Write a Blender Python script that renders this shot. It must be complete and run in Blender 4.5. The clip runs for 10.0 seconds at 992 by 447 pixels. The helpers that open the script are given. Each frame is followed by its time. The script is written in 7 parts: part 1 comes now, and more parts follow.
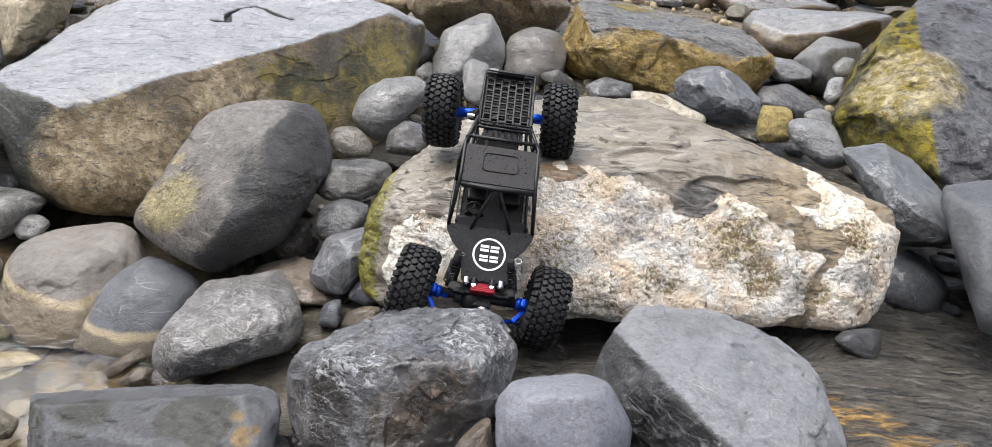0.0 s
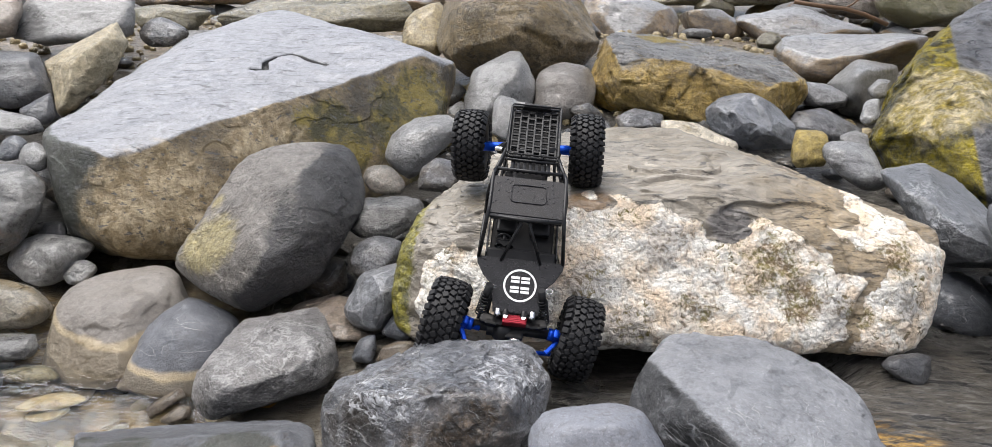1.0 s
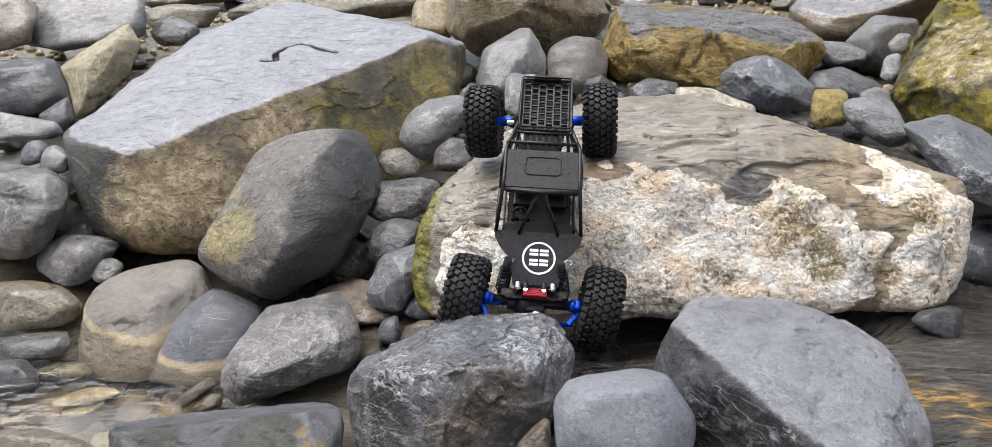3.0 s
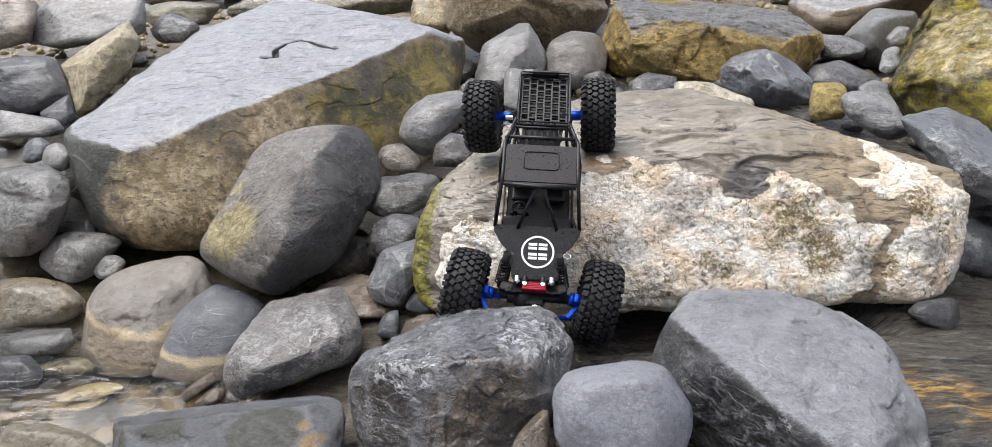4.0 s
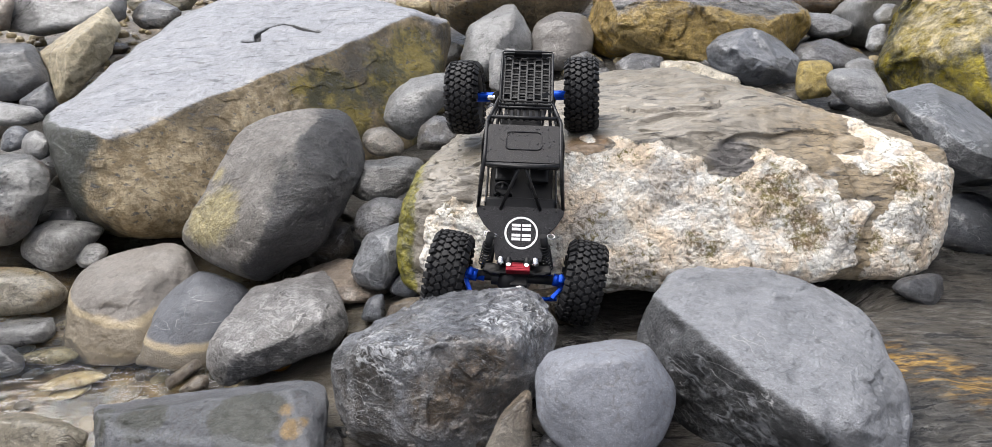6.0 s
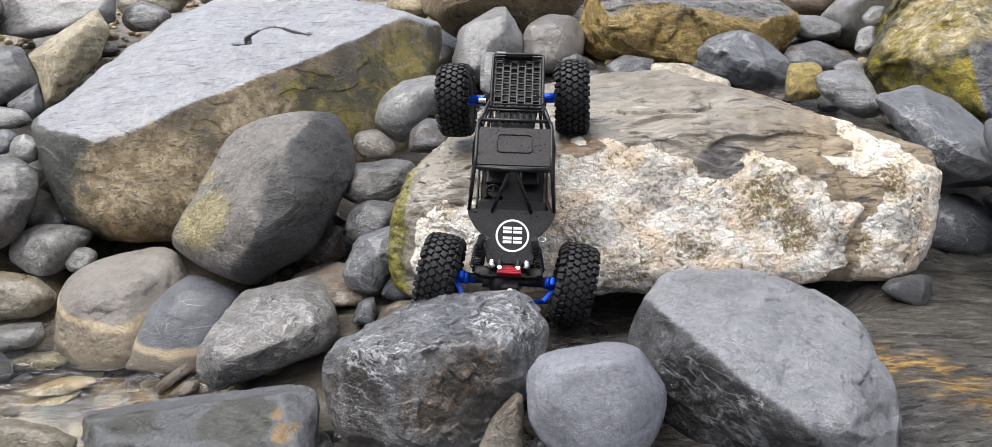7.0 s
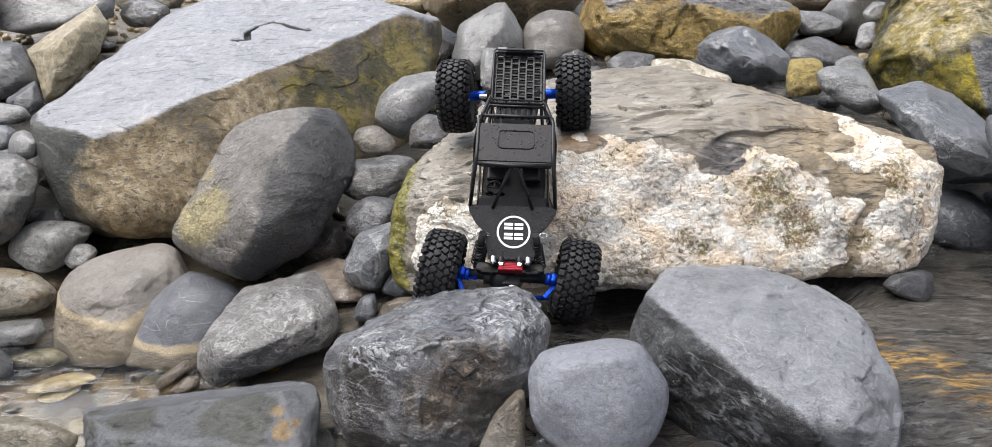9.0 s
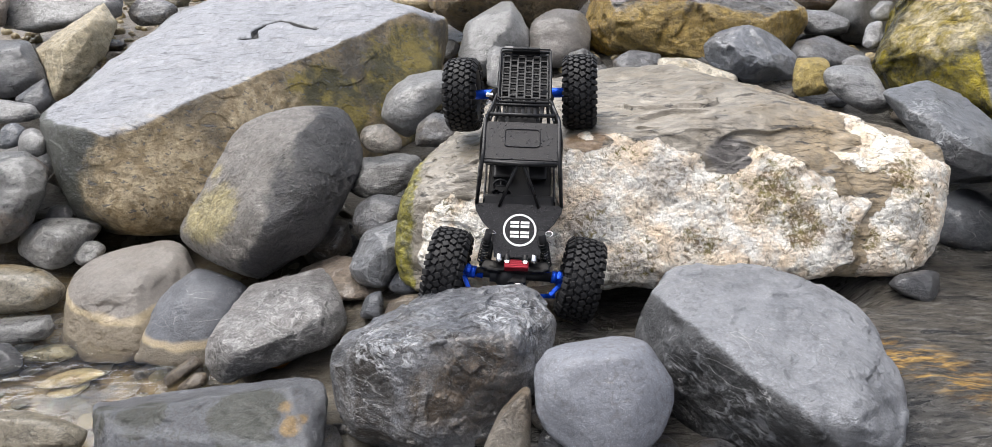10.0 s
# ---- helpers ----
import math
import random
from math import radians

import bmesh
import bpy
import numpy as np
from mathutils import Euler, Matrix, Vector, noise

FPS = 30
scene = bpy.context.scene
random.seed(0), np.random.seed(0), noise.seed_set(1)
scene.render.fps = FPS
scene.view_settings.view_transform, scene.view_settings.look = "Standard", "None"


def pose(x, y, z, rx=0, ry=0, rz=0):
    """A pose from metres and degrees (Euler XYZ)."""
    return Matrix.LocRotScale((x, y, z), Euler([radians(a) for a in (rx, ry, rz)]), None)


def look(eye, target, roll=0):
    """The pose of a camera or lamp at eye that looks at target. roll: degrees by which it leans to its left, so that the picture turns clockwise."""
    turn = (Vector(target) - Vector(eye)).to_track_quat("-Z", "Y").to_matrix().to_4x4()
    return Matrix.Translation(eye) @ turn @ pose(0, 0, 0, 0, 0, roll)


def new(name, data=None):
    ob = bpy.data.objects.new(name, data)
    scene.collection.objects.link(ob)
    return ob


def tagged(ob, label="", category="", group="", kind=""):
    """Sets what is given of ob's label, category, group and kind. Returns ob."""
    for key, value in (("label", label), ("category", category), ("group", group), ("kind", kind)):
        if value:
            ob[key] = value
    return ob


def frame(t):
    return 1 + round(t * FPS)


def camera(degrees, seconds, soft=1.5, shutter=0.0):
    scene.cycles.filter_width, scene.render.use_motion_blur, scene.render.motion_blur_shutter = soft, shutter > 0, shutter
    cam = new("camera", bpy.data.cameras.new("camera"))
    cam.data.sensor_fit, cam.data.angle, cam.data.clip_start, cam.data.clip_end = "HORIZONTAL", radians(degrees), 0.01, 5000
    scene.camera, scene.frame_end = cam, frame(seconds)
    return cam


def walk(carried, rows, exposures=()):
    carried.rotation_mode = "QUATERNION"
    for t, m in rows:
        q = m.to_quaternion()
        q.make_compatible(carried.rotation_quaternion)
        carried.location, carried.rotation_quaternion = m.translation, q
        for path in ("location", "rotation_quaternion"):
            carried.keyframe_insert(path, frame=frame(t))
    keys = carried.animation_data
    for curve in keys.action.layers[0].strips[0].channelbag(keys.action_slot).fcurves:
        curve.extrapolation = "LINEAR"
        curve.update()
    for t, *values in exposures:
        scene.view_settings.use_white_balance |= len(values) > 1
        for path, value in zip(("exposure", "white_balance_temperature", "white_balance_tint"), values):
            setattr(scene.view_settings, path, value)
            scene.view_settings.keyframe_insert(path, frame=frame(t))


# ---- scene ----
cam = camera(70.57, 10.0, soft=0.55)
walk(cam, [
    (0.0, pose(-0.0448, 0.0128, 0.9007, 64.639, -6.912, -1.136)),
    (0.5, pose(-0.0344, 0.0116, 0.8951, 66.289, -5.303, 0.188)),
    (1.0, pose(-0.0288, 0.0049, 0.8938, 67.522, -4.098, 1.080)),
    (1.5, pose(-0.0273, 0.0045, 0.8912, 67.788, -2.451, 2.281)),
    (2.0, pose(-0.0192, 0.0029, 0.8814, 66.879, -1.353, 1.554)),
    (2.5, pose(-0.0218, 0.0036, 0.8764, 66.434, -0.750, 1.432)),
    (3.8, pose(-0.0141, -0.0028, 0.8781, 65.933, -0.442, 1.466)),
    (4.0, pose(-0.0157, -0.0052, 0.8783, 65.856, -0.300, 1.455)),
    (4.5, pose(-0.0106, -0.0024, 0.8711, 65.224, -0.102, 1.349)),
    (5.0, pose(-0.0091, -0.0018, 0.8705, 65.219, -0.522, 1.271)),
    (5.5, pose(-0.0043, -0.0004, 0.8672, 64.674, -0.038, 1.074)),
    (7.0, pose(0.0023, 0.0016, 0.8694, 64.814, 0.087, -0.069)),
    (7.5, pose(0.0000, 0.0000, 0.8700, 65.000, -0.000, 0.000)),
    (8.0, pose(-0.0011, 0.0018, 0.8690, 64.779, 0.111, -0.142)),
    (8.5, pose(0.0017, 0.0050, 0.8669, 64.363, 0.260, -0.415)),
    (9.0, pose(-0.0012, 0.0041, 0.8682, 64.507, 0.065, -0.144)),
    (9.5, pose(-0.0038, -0.0010, 0.8686, 64.773, 0.116, 0.343)),
    (10.0, pose(-0.0029, -0.0008, 0.8691, 64.420, 0.090, 0.311)),
], exposures=[(0.0, 1.97), (0.5, 1.96), (1.5, 1.92), (2.5, 1.89), (4.0, 1.89), (5.5, 1.92), (7.0, 1.95), (10.0, 1.97)])

# ---- overcast daylight ----
world = bpy.data.worlds.new("overcast_sky")
scene.world = world
world.use_nodes = True
wn = world.node_tree.nodes
wl = world.node_tree.links
sky = wn.new("ShaderNodeTexSky")
sky.sky_type = "NISHITA"
sky.sun_disc = False
sky.sun_elevation = radians(78)
sky.sun_rotation = radians(200)
sky.air_density, sky.dust_density, sky.ozone_density = 1.0, 4.0, 1.0
grey_sky = wn.new("ShaderNodeHueSaturation")
grey_sky.inputs["Saturation"].default_value = 0.6
wl.new(sky.outputs[0], grey_sky.inputs["Color"])
wl.new(grey_sky.outputs[0], wn["Background"].inputs["Color"])
wn["Background"].inputs["Strength"].default_value = 0.055
sun_data = bpy.data.lights.new("sun", "SUN")
sun_data.energy, sun_data.angle, sun_data.color = 1.5, radians(60), (1.0, 0.974, 0.955)
sun = new("sun", sun_data)
sun.matrix_world = look((-2.0, 2.7, 4.6), (0, 1.3, 0.3))


# ---- node helpers ----
class Nodes:
    """A thin wrapper that adds and wires shader nodes."""

    def __init__(self, name):
        self.mat = bpy.data.materials.new(name)
        self.mat.use_nodes = True
        self.tree = self.mat.node_tree
        self.bsdf = self.tree.nodes["Principled BSDF"]

    def put(self, value, socket):
        if isinstance(value, bpy.types.NodeSocket):
            self.tree.links.new(value, socket)
        elif isinstance(value, (tuple, list)) and len(value) == 3 and socket.type == "RGBA":
            socket.default_value = (*value, 1)
        else:
            socket.default_value = value

    def coords(self, kind="Object", scale=(1, 1, 1), rot=(0, 0, 0), vary=True):
        tc = self.tree.nodes.new("ShaderNodeTexCoord")
        mp = self.tree.nodes.new("ShaderNodeMapping")
        mp.inputs["Scale"].default_value = scale
        mp.inputs["Rotation"].default_value = [radians(a) for a in rot]
        self.tree.links.new(tc.outputs[kind], mp.inputs["Vector"])
        if vary:
            info = self.tree.nodes.new("ShaderNodeObjectInfo")
            mul = self.tree.nodes.new("ShaderNodeMath")
            mul.operation = "MULTIPLY"
            mul.inputs[1].default_value = 37.0
            self.tree.links.new(info.outputs["Random"], mul.inputs[0])
            self.tree.links.new(mul.outputs[0], mp.inputs["Location"])
        return mp.outputs[0]

    def noise(self, vec, scale, detail=4.0, rough=0.55, warp=0.0):
        n = self.tree.nodes.new("ShaderNodeTexNoise")
        self.tree.links.new(vec, n.inputs["Vector"])
        n.inputs["Scale"].default_value, n.inputs["Detail"].default_value = scale, detail
        n.inputs["Roughness"].default_value, n.inputs["Distortion"].default_value = rough, warp
        return n.outputs[0]

    def edges(self, vec, scale):
        n = self.tree.nodes.new("ShaderNodeTexVoronoi")
        n.feature = "DISTANCE_TO_EDGE"
        self.tree.links.new(vec, n.inputs["Vector"])
        n.inputs["Scale"].default_value = scale
        return n.outputs["Distance"]

    def cells(self, vec, scale):
        n = self.tree.nodes.new("ShaderNodeTexVoronoi")
        self.tree.links.new(vec, n.inputs["Vector"])
        n.inputs["Scale"].default_value = scale
        return n.outputs["Distance"]

    def math(self, op, a, b=0.0, clamp=False):
        n = self.tree.nodes.new("ShaderNodeMath")
        n.operation, n.use_clamp = op, clamp
        self.put(a, n.inputs[0])
        self.put(b, n.inputs[1])
        return n.outputs[0]

    def span(self, value, lo, hi, out_lo=0.0, out_hi=1.0):
        n = self.tree.nodes.new("ShaderNodeMapRange")
        n.interpolation_type = "SMOOTHSTEP"
        self.put(value, n.inputs["Value"])
        for key, v in (("From Min", lo), ("From Max", hi), ("To Min", out_lo), ("To Max", out_hi)):
            n.inputs[key].default_value = v
        return n.outputs["Result"]

    def mix(self, fac, a, b, blend="MIX"):
        n = self.tree.nodes.new("ShaderNodeMix")
        n.data_type, n.blend_type = "RGBA", blend
        self.put(fac, n.inputs[0])
        self.put(a, n.inputs[6])
        self.put(b, n.inputs[7])
        return n.outputs[2]

    def warp(self, vec, amount, scale):
        n = self.tree.nodes.new("ShaderNodeTexNoise")
        self.tree.links.new(vec, n.inputs["Vector"])
        n.inputs["Scale"].default_value = scale
        m = self.tree.nodes.new("ShaderNodeVectorMath")
        m.operation = "MULTIPLY_ADD"
        self.tree.links.new(n.outputs["Color"], m.inputs[0])
        m.inputs[1].default_value = (amount,) * 3
        self.tree.links.new(vec, m.inputs[2])
        return m.outputs[0]

    def bump(self, height, strength, distance, normal=None):
        n = self.tree.nodes.new("ShaderNodeBump")
        n.inputs["Strength"].default_value, n.inputs["Distance"].default_value = strength, distance
        self.tree.links.new(height, n.inputs["Height"])
        if normal is not None:
            self.tree.links.new(normal, n.inputs["Normal"])
        return n.outputs[0]

    def attr(self, name):
        n = self.tree.nodes.new("ShaderNodeAttribute")
        n.attribute_name = name
        return n.outputs["Fac"]

    def done(self, color, rough=0.5, normal=None, metal=0.0, spec=0.5):
        self.put(color, self.bsdf.inputs["Base Color"])
        self.put(rough, self.bsdf.inputs["Roughness"])
        self.put(metal, self.bsdf.inputs["Metallic"])
        self.put(spec, self.bsdf.inputs["Specular IOR Level"])
        if normal is not None:
            self.tree.links.new(normal, self.bsdf.inputs["Normal"])
        return self.mat


def stone_material(name, dark, mid, light, stain=None, stain_amount=0.45, vein=0.0, worm=0.0, moss=None, moss_amount=0.5,
                   rough=(0.26, 0.5), relief=1.0, layers=0.0, size=1.0, side=None, cracks=0.0, wet=0.4, scratchy=1.0, dashes=0.0, chipped=0.5, side2=None, gash=False, ledgy=0.5, flecks=0.0, waterline=None,
                   few=0.6, ripple=0.0, edgewear=0.0, wiry=0.0, wiry_scale=27, wiry_gate=0.0, shade_zone=None, tint_zone=None, zone_soft=0.5, hack=0.8):
    """Damp weathered stone: mottling, hackly lumps and creases, grain, stains, calcite veins, worn pale edges and pits.
    shade_zone, tint_zone and wiry act where the stone's own zones lie.
    side: (direction, from, to, dark, light) another colour on the faces that lie that way."""
    n = Nodes(name)
    dark, mid, light = [1.1 * c for c in dark], [1.45 * c for c in mid], [1.55 * c for c in light]
    v = n.coords()
    big = n.noise(v, 5.0 / size, 6, 0.62, 0.1)
    med = n.noise(v, 26 / size, 8, 0.76, 0.1)
    fine = n.noise(v, 150, 5, 0.75)
    grit = n.noise(v, 620, 2, 0.6)
    proud = n.attr("proud")
    tone = n.math("ADD", n.math("MULTIPLY", big, 0.45), n.math("MULTIPLY", med, 0.55))
    tone = n.math("ADD", tone, n.math("MULTIPLY", n.math("SUBTRACT", proud, 0.5), 0.012))
    col = n.mix(n.span(tone, 0.38, 0.52, 0.2, 1.0), dark, mid)
    col = n.mix(n.span(tone, 0.48, 0.7, 0.0, 0.6), col, light)
    # colour by facing: stain on some stones, shade painted in on others
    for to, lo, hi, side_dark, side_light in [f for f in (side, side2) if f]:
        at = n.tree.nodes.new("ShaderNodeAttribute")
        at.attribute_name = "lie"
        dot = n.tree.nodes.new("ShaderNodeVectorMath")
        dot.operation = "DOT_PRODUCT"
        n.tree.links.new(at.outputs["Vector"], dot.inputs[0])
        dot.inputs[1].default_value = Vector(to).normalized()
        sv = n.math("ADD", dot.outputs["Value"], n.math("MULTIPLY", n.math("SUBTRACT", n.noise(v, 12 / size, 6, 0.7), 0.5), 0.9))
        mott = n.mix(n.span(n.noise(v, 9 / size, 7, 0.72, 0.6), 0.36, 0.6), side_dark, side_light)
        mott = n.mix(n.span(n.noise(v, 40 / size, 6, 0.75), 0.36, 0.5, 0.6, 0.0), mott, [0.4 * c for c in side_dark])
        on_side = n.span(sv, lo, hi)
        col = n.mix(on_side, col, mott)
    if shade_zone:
        # a face in a second colour, ragged edged; on undersides it paints in shade
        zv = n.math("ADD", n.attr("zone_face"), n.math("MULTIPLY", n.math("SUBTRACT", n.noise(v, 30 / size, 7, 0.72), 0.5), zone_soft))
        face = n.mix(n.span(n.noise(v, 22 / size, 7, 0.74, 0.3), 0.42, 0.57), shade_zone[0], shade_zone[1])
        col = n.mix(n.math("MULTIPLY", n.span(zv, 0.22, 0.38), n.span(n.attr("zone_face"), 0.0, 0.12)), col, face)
    if tint_zone:
        tv2 = n.math("ADD", n.attr("zone_tint"), n.math("MULTIPLY", n.math("SUBTRACT", n.noise(v, 36 / size, 7, 0.75), 0.5), 0.7))
        blot = n.mix(n.span(n.noise(v, 70 / size, 5, 0.7), 0.38, 0.62), tint_zone[0], tint_zone[1])
        col = n.mix(n.math("MULTIPLY", n.span(tv2, 0.2, 0.5, 0.0, tint_zone[2]), n.span(n.attr("zone_tint"), 0.0, 0.12)), col, blot)
    if stain:
        sm = n.span(n.noise(n.warp(v, 0.05, 20), 4.2 / size, 6, 0.6, 0.6), 0.62 - 0.25 * stain_amount, 0.78 - 0.25 * stain_amount)
        col = n.mix(n.math("MULTIPLY", sm, n.span(med, 0.3, 0.6, 0.4, 1.0)), col, stain)
    height = n.math("ADD", n.math("ADD", n.math("MULTIPLY", med, 0.55), n.math("MULTIPLY", fine, 0.45)), n.math("MULTIPLY", grit, 0.07))
    if chipped:
        facets = n.cells(n.warp(n.coords(scale=(1, 1.2, 1.7), rot=(20, 30, 10)), 0.06, 16), 24 / size ** 0.5)
        height = n.math("ADD", height, n.math("MULTIPLY", n.math("MULTIPLY", facets, n.span(big, 0.42, 0.58)), chipped))
    if ledgy:
        # broken steps: flat shelves with crisp risers
        tv = n.noise(n.warp(n.coords(scale=(1, 1.5, 2.6), rot=(22, -14, 8)), 0.05, 22), 9 / size ** 0.6, 6, 0.62)
        rise = n.math("MULTIPLY", tv, 13.0)
        part_up = n.math("FRACT", rise)
        steps = n.math("ADD", n.math("FLOOR", rise), n.span(part_up, 0.44, 0.56))
        height = n.math("ADD", height, n.math("MULTIPLY", steps, 0.13 * ledgy))
        riser = n.math("MULTIPLY", n.span(n.math("ABSOLUTE", n.math("SUBTRACT", part_up, 0.5)), 0.0, 0.07, 1.0, 0.0), n.span(big, 0.44, 0.6, 0.0, 0.1 * min(ledgy, 1.2)))
        col = n.mix(riser, col, light)
    if layers:
        lv = n.coords(scale=(1, 1.3, 9), rot=(14, 9, 0))
        lay = n.noise(n.warp(lv, 0.12, 3), 6, 8, 0.72)
        height = n.math("ADD", height, n.math("MULTIPLY", lay, layers))
        col = n.mix(n.span(lay, 0.33, 0.46, 0.5 * min(layers, 1), 0.0), col, dark)
    if hack:
        # hackly break: crumpled lumps and creases, relief shading painted in: pale lumps, dark hollows
        lump = n.noise(n.warp(v, 0.03, 30), 58 / size ** 0.3, 6, 0.68, 0.6)
        fold = n.noise(n.warp(v, 0.05, 18), 21 / size ** 0.3, 5, 0.6, 0.3)
        crease = n.math("MULTIPLY", n.span(n.math("ABSOLUTE", n.math("SUBTRACT", fold, 0.5)), 0.0, 0.028, 1.0, 0.0), n.span(n.noise(v, 13, 4, 0.6), 0.44, 0.6))
        height = n.math("ADD", height, n.math("MULTIPLY", n.math("SUBTRACT", lump, n.math("MULTIPLY", crease, 0.35)), 1.1 * hack))
        col = n.mix(n.span(lump, 0.38, 0.5, 0.7 * min(hack, 1.0), 0.0), col, n.mix(1.0, col, (0.4, 0.4, 0.4), "MULTIPLY"))
        col = n.mix(n.span(lump, 0.53, 0.64, 0.0, 0.6 * min(hack, 1.0)), col, n.mix(1.0, col, (1.75, 1.75, 1.75), "MULTIPLY"))
        col = n.mix(n.math("MULTIPLY", crease, 0.6 * min(hack, 1.0)), col, n.mix(1.0, col, (0.2, 0.2, 0.2), "MULTIPLY"))
    if ripple:
        rv = n.noise(n.warp(n.coords(scale=(1, 2.6, 2.6), rot=(0, 0, 10)), 0.1, 8), 26, 5, 0.62)
        height = n.math("ADD", height, n.math("MULTIPLY", rv, ripple))
    if edgewear:
        ew = n.math("ADD", n.attr("edge"), n.math("MULTIPLY", n.math("SUBTRACT", n.noise(v, 60, 6, 0.75), 0.5), 0.9))
        col = n.mix(n.span(ew, 0.5, 0.85, 0.0, edgewear), col, light)
    if wiry:
        # tangled pale lines standing proud
        zone = n.attr("zone_wiry")
        tangle = None
        for k, scale in ((0, wiry_scale), (1, 2.3 * wiry_scale)):
            wv = n.noise(n.warp(n.coords(scale=(1, 1, 1.5), rot=(30 * k, 15, 40 * k)), 0.03, 26), scale, 3, 0.55, 0.7)
            one = n.span(n.math("ABSOLUTE", n.math("SUBTRACT", wv, 0.5)), 0.012, 0.042, 1.0, 0.0)
            tangle = one if tangle is None else n.math("MAXIMUM", tangle, n.math("MULTIPLY", one, 0.5))
        tangle = n.math("MULTIPLY", tangle, n.span(n.math("ADD", zone, n.math("MULTIPLY", n.math("SUBTRACT", n.noise(v, 45, 4, 0.7), 0.5), 1.3)), 0.05 + wiry_gate, 0.5 + wiry_gate, 0.0, wiry))
        tangle = n.math("MULTIPLY", tangle, n.span(zone, 0.0, 0.3))
        col = n.mix(tangle, col, [1.25 * c for c in light])
        height = n.math("ADD", height, n.math("MULTIPLY", tangle, 0.3))
    # hammered, scratchy weathering
    scratch = n.noise(n.coords(scale=(1, 1, 2.4), rot=(35, 20, 15)), 70, 4, 0.65, 1.6)
    ridge = n.math("ABSOLUTE", n.math("SUBTRACT", scratch, 0.5))
    wear = n.math("MULTIPLY", n.span(ridge, 0.002, 0.013, scratchy, 0.0), n.span(n.math("ADD", med, n.math("MULTIPLY", proud, 0.05)), 0.44, 0.62, 0.08, 0.5 + 0.45 * worm))
    col = n.mix(wear, col, light)
    height = n.math("ADD", height, n.math("MULTIPLY", wear, 0.15))
    if vein:
        vv = n.noise(n.coords(scale=(0.7, 1, 2.2), rot=(30, 25, 40)), 6 / size, 3, 0.6, 0.9)
        line = n.span(n.math("ABSOLUTE", n.math("SUBTRACT", vv, 0.5)), 0.0, 0.007 * vein, 1.0, 0.0)
        line = n.math("MULTIPLY", line, n.span(n.noise(v, 14 / size, 4), 0.42, 0.6, 0.0, 0.8))
        col = n.mix(line, col, (0.4, 0.4, 0.4))
        v2 = n.noise(n.coords(scale=(2.4, 0.8, 1), rot=(70, 15, 10)), 10 / size, 4, 0.6, 1.3)
        thin = n.span(n.math("ABSOLUTE", n.math("SUBTRACT", v2, 0.5)), 0.0, 0.008, 1.0, 0.0)
        thin = n.math("MULTIPLY", thin, n.span(n.noise(v, 17, 4), 0.45, 0.62, 0.0, 0.55 * vein))
        col = n.mix(thin, col, (0.32, 0.32, 0.33))
    if cracks:
        cv = n.noise(n.coords(scale=(0.7, 2.2, 2.2), rot=(0, 0, 10)), 7 / size, 4, 0.6, 0.5)
        crack = n.span(n.math("ABSOLUTE", n.math("SUBTRACT", cv, 0.5)), 0.0, 0.006, 1.0, 0.0)
        crack = n.math("MULTIPLY", crack, n.span(n.noise(v, 9 / size, 3), 0.62 - 0.12 * cracks, 0.7 - 0.12 * cracks))
        height = n.math("SUBTRACT", height, n.math("MULTIPLY", crack, 0.5))
        col = n.mix(n.math("MULTIPLY", crack, 0.8), col, (0.012, 0.012, 0.013))
    if dashes:
        # short split ledges: crisp dark lines with a pale lip
        dv = n.noise(n.warp(n.coords(scale=(1, 7, 7), rot=(0, 0, 8)), 0.35, 2), 17 / size ** 0.35, 4, 0.6)
        gap = n.math("MULTIPLY", n.span(dv, few, few + 0.012), dashes)
        col = n.mix(n.math("MULTIPLY", gap, 0.85), col, [0.35 * c for c in dark])
        height = n.math("ADD", height, n.math("MULTIPLY", gap, -0.3))
    if moss:
        mv = n.noise(n.warp(v, 0.06, 18), 5.0 / size, 7, 0.68)
        mm = n.span(mv, 0.64 - 0.28 * moss_amount, 0.74 - 0.28 * moss_amount)
        col = n.mix(mm, col, n.mix(n.noise(v, 45, 4), [0.55 * c for c in moss], moss))
        height = n.math("ADD", height, n.math("MULTIPLY", n.math("MULTIPLY", mm, n.noise(v, 120, 4, 0.7)), 0.4))
    if flecks:
        # pale crystals and brown pits
        fl = n.cells(n.warp(v, 0.012, 60), 170)
        zone = n.span(n.noise(v, 7, 4, 0.6), 0.3, 0.7)
        col = n.mix(n.math("MULTIPLY", n.span(fl, 0.1, 0.2, flecks, 0.0), zone), col, [1.5 * c for c in light])
        col = n.mix(n.math("MULTIPLY", n.span(fl, 0.6, 0.75, 0.0, flecks), zone), col, (0.05, 0.036, 0.024))
        height = n.math("SUBTRACT", height, n.math("MULTIPLY", n.math("MULTIPLY", fl, zone), 0.3 * flecks))
    if waterline is not None:
        wz = n.tree.nodes.new("ShaderNodeSeparateXYZ")
        n.tree.links.new(n.warp(n.coords(vary=False), 0.035, 7), wz.inputs[0])
        up = n.math("SUBTRACT", wz.outputs[2], waterline + 0.0175)
        col = n.mix(n.span(up, -0.004, 0.006, 0.55, 0.0), col, n.mix(med, (0.12, 0.09, 0.04), (0.26, 0.2, 0.11)))
        col = n.mix(n.span(n.math("ABSOLUTE", up), 0.002, 0.009, 0.6, 0.0), col, (0.5, 0.4, 0.24))
    if gash:
        col = n.mix(n.span(n.attr("gash"), 0.12, 0.35), col, (0.006, 0.006, 0.006))
    n.bsdf.inputs["Coat Weight"].default_value = wet
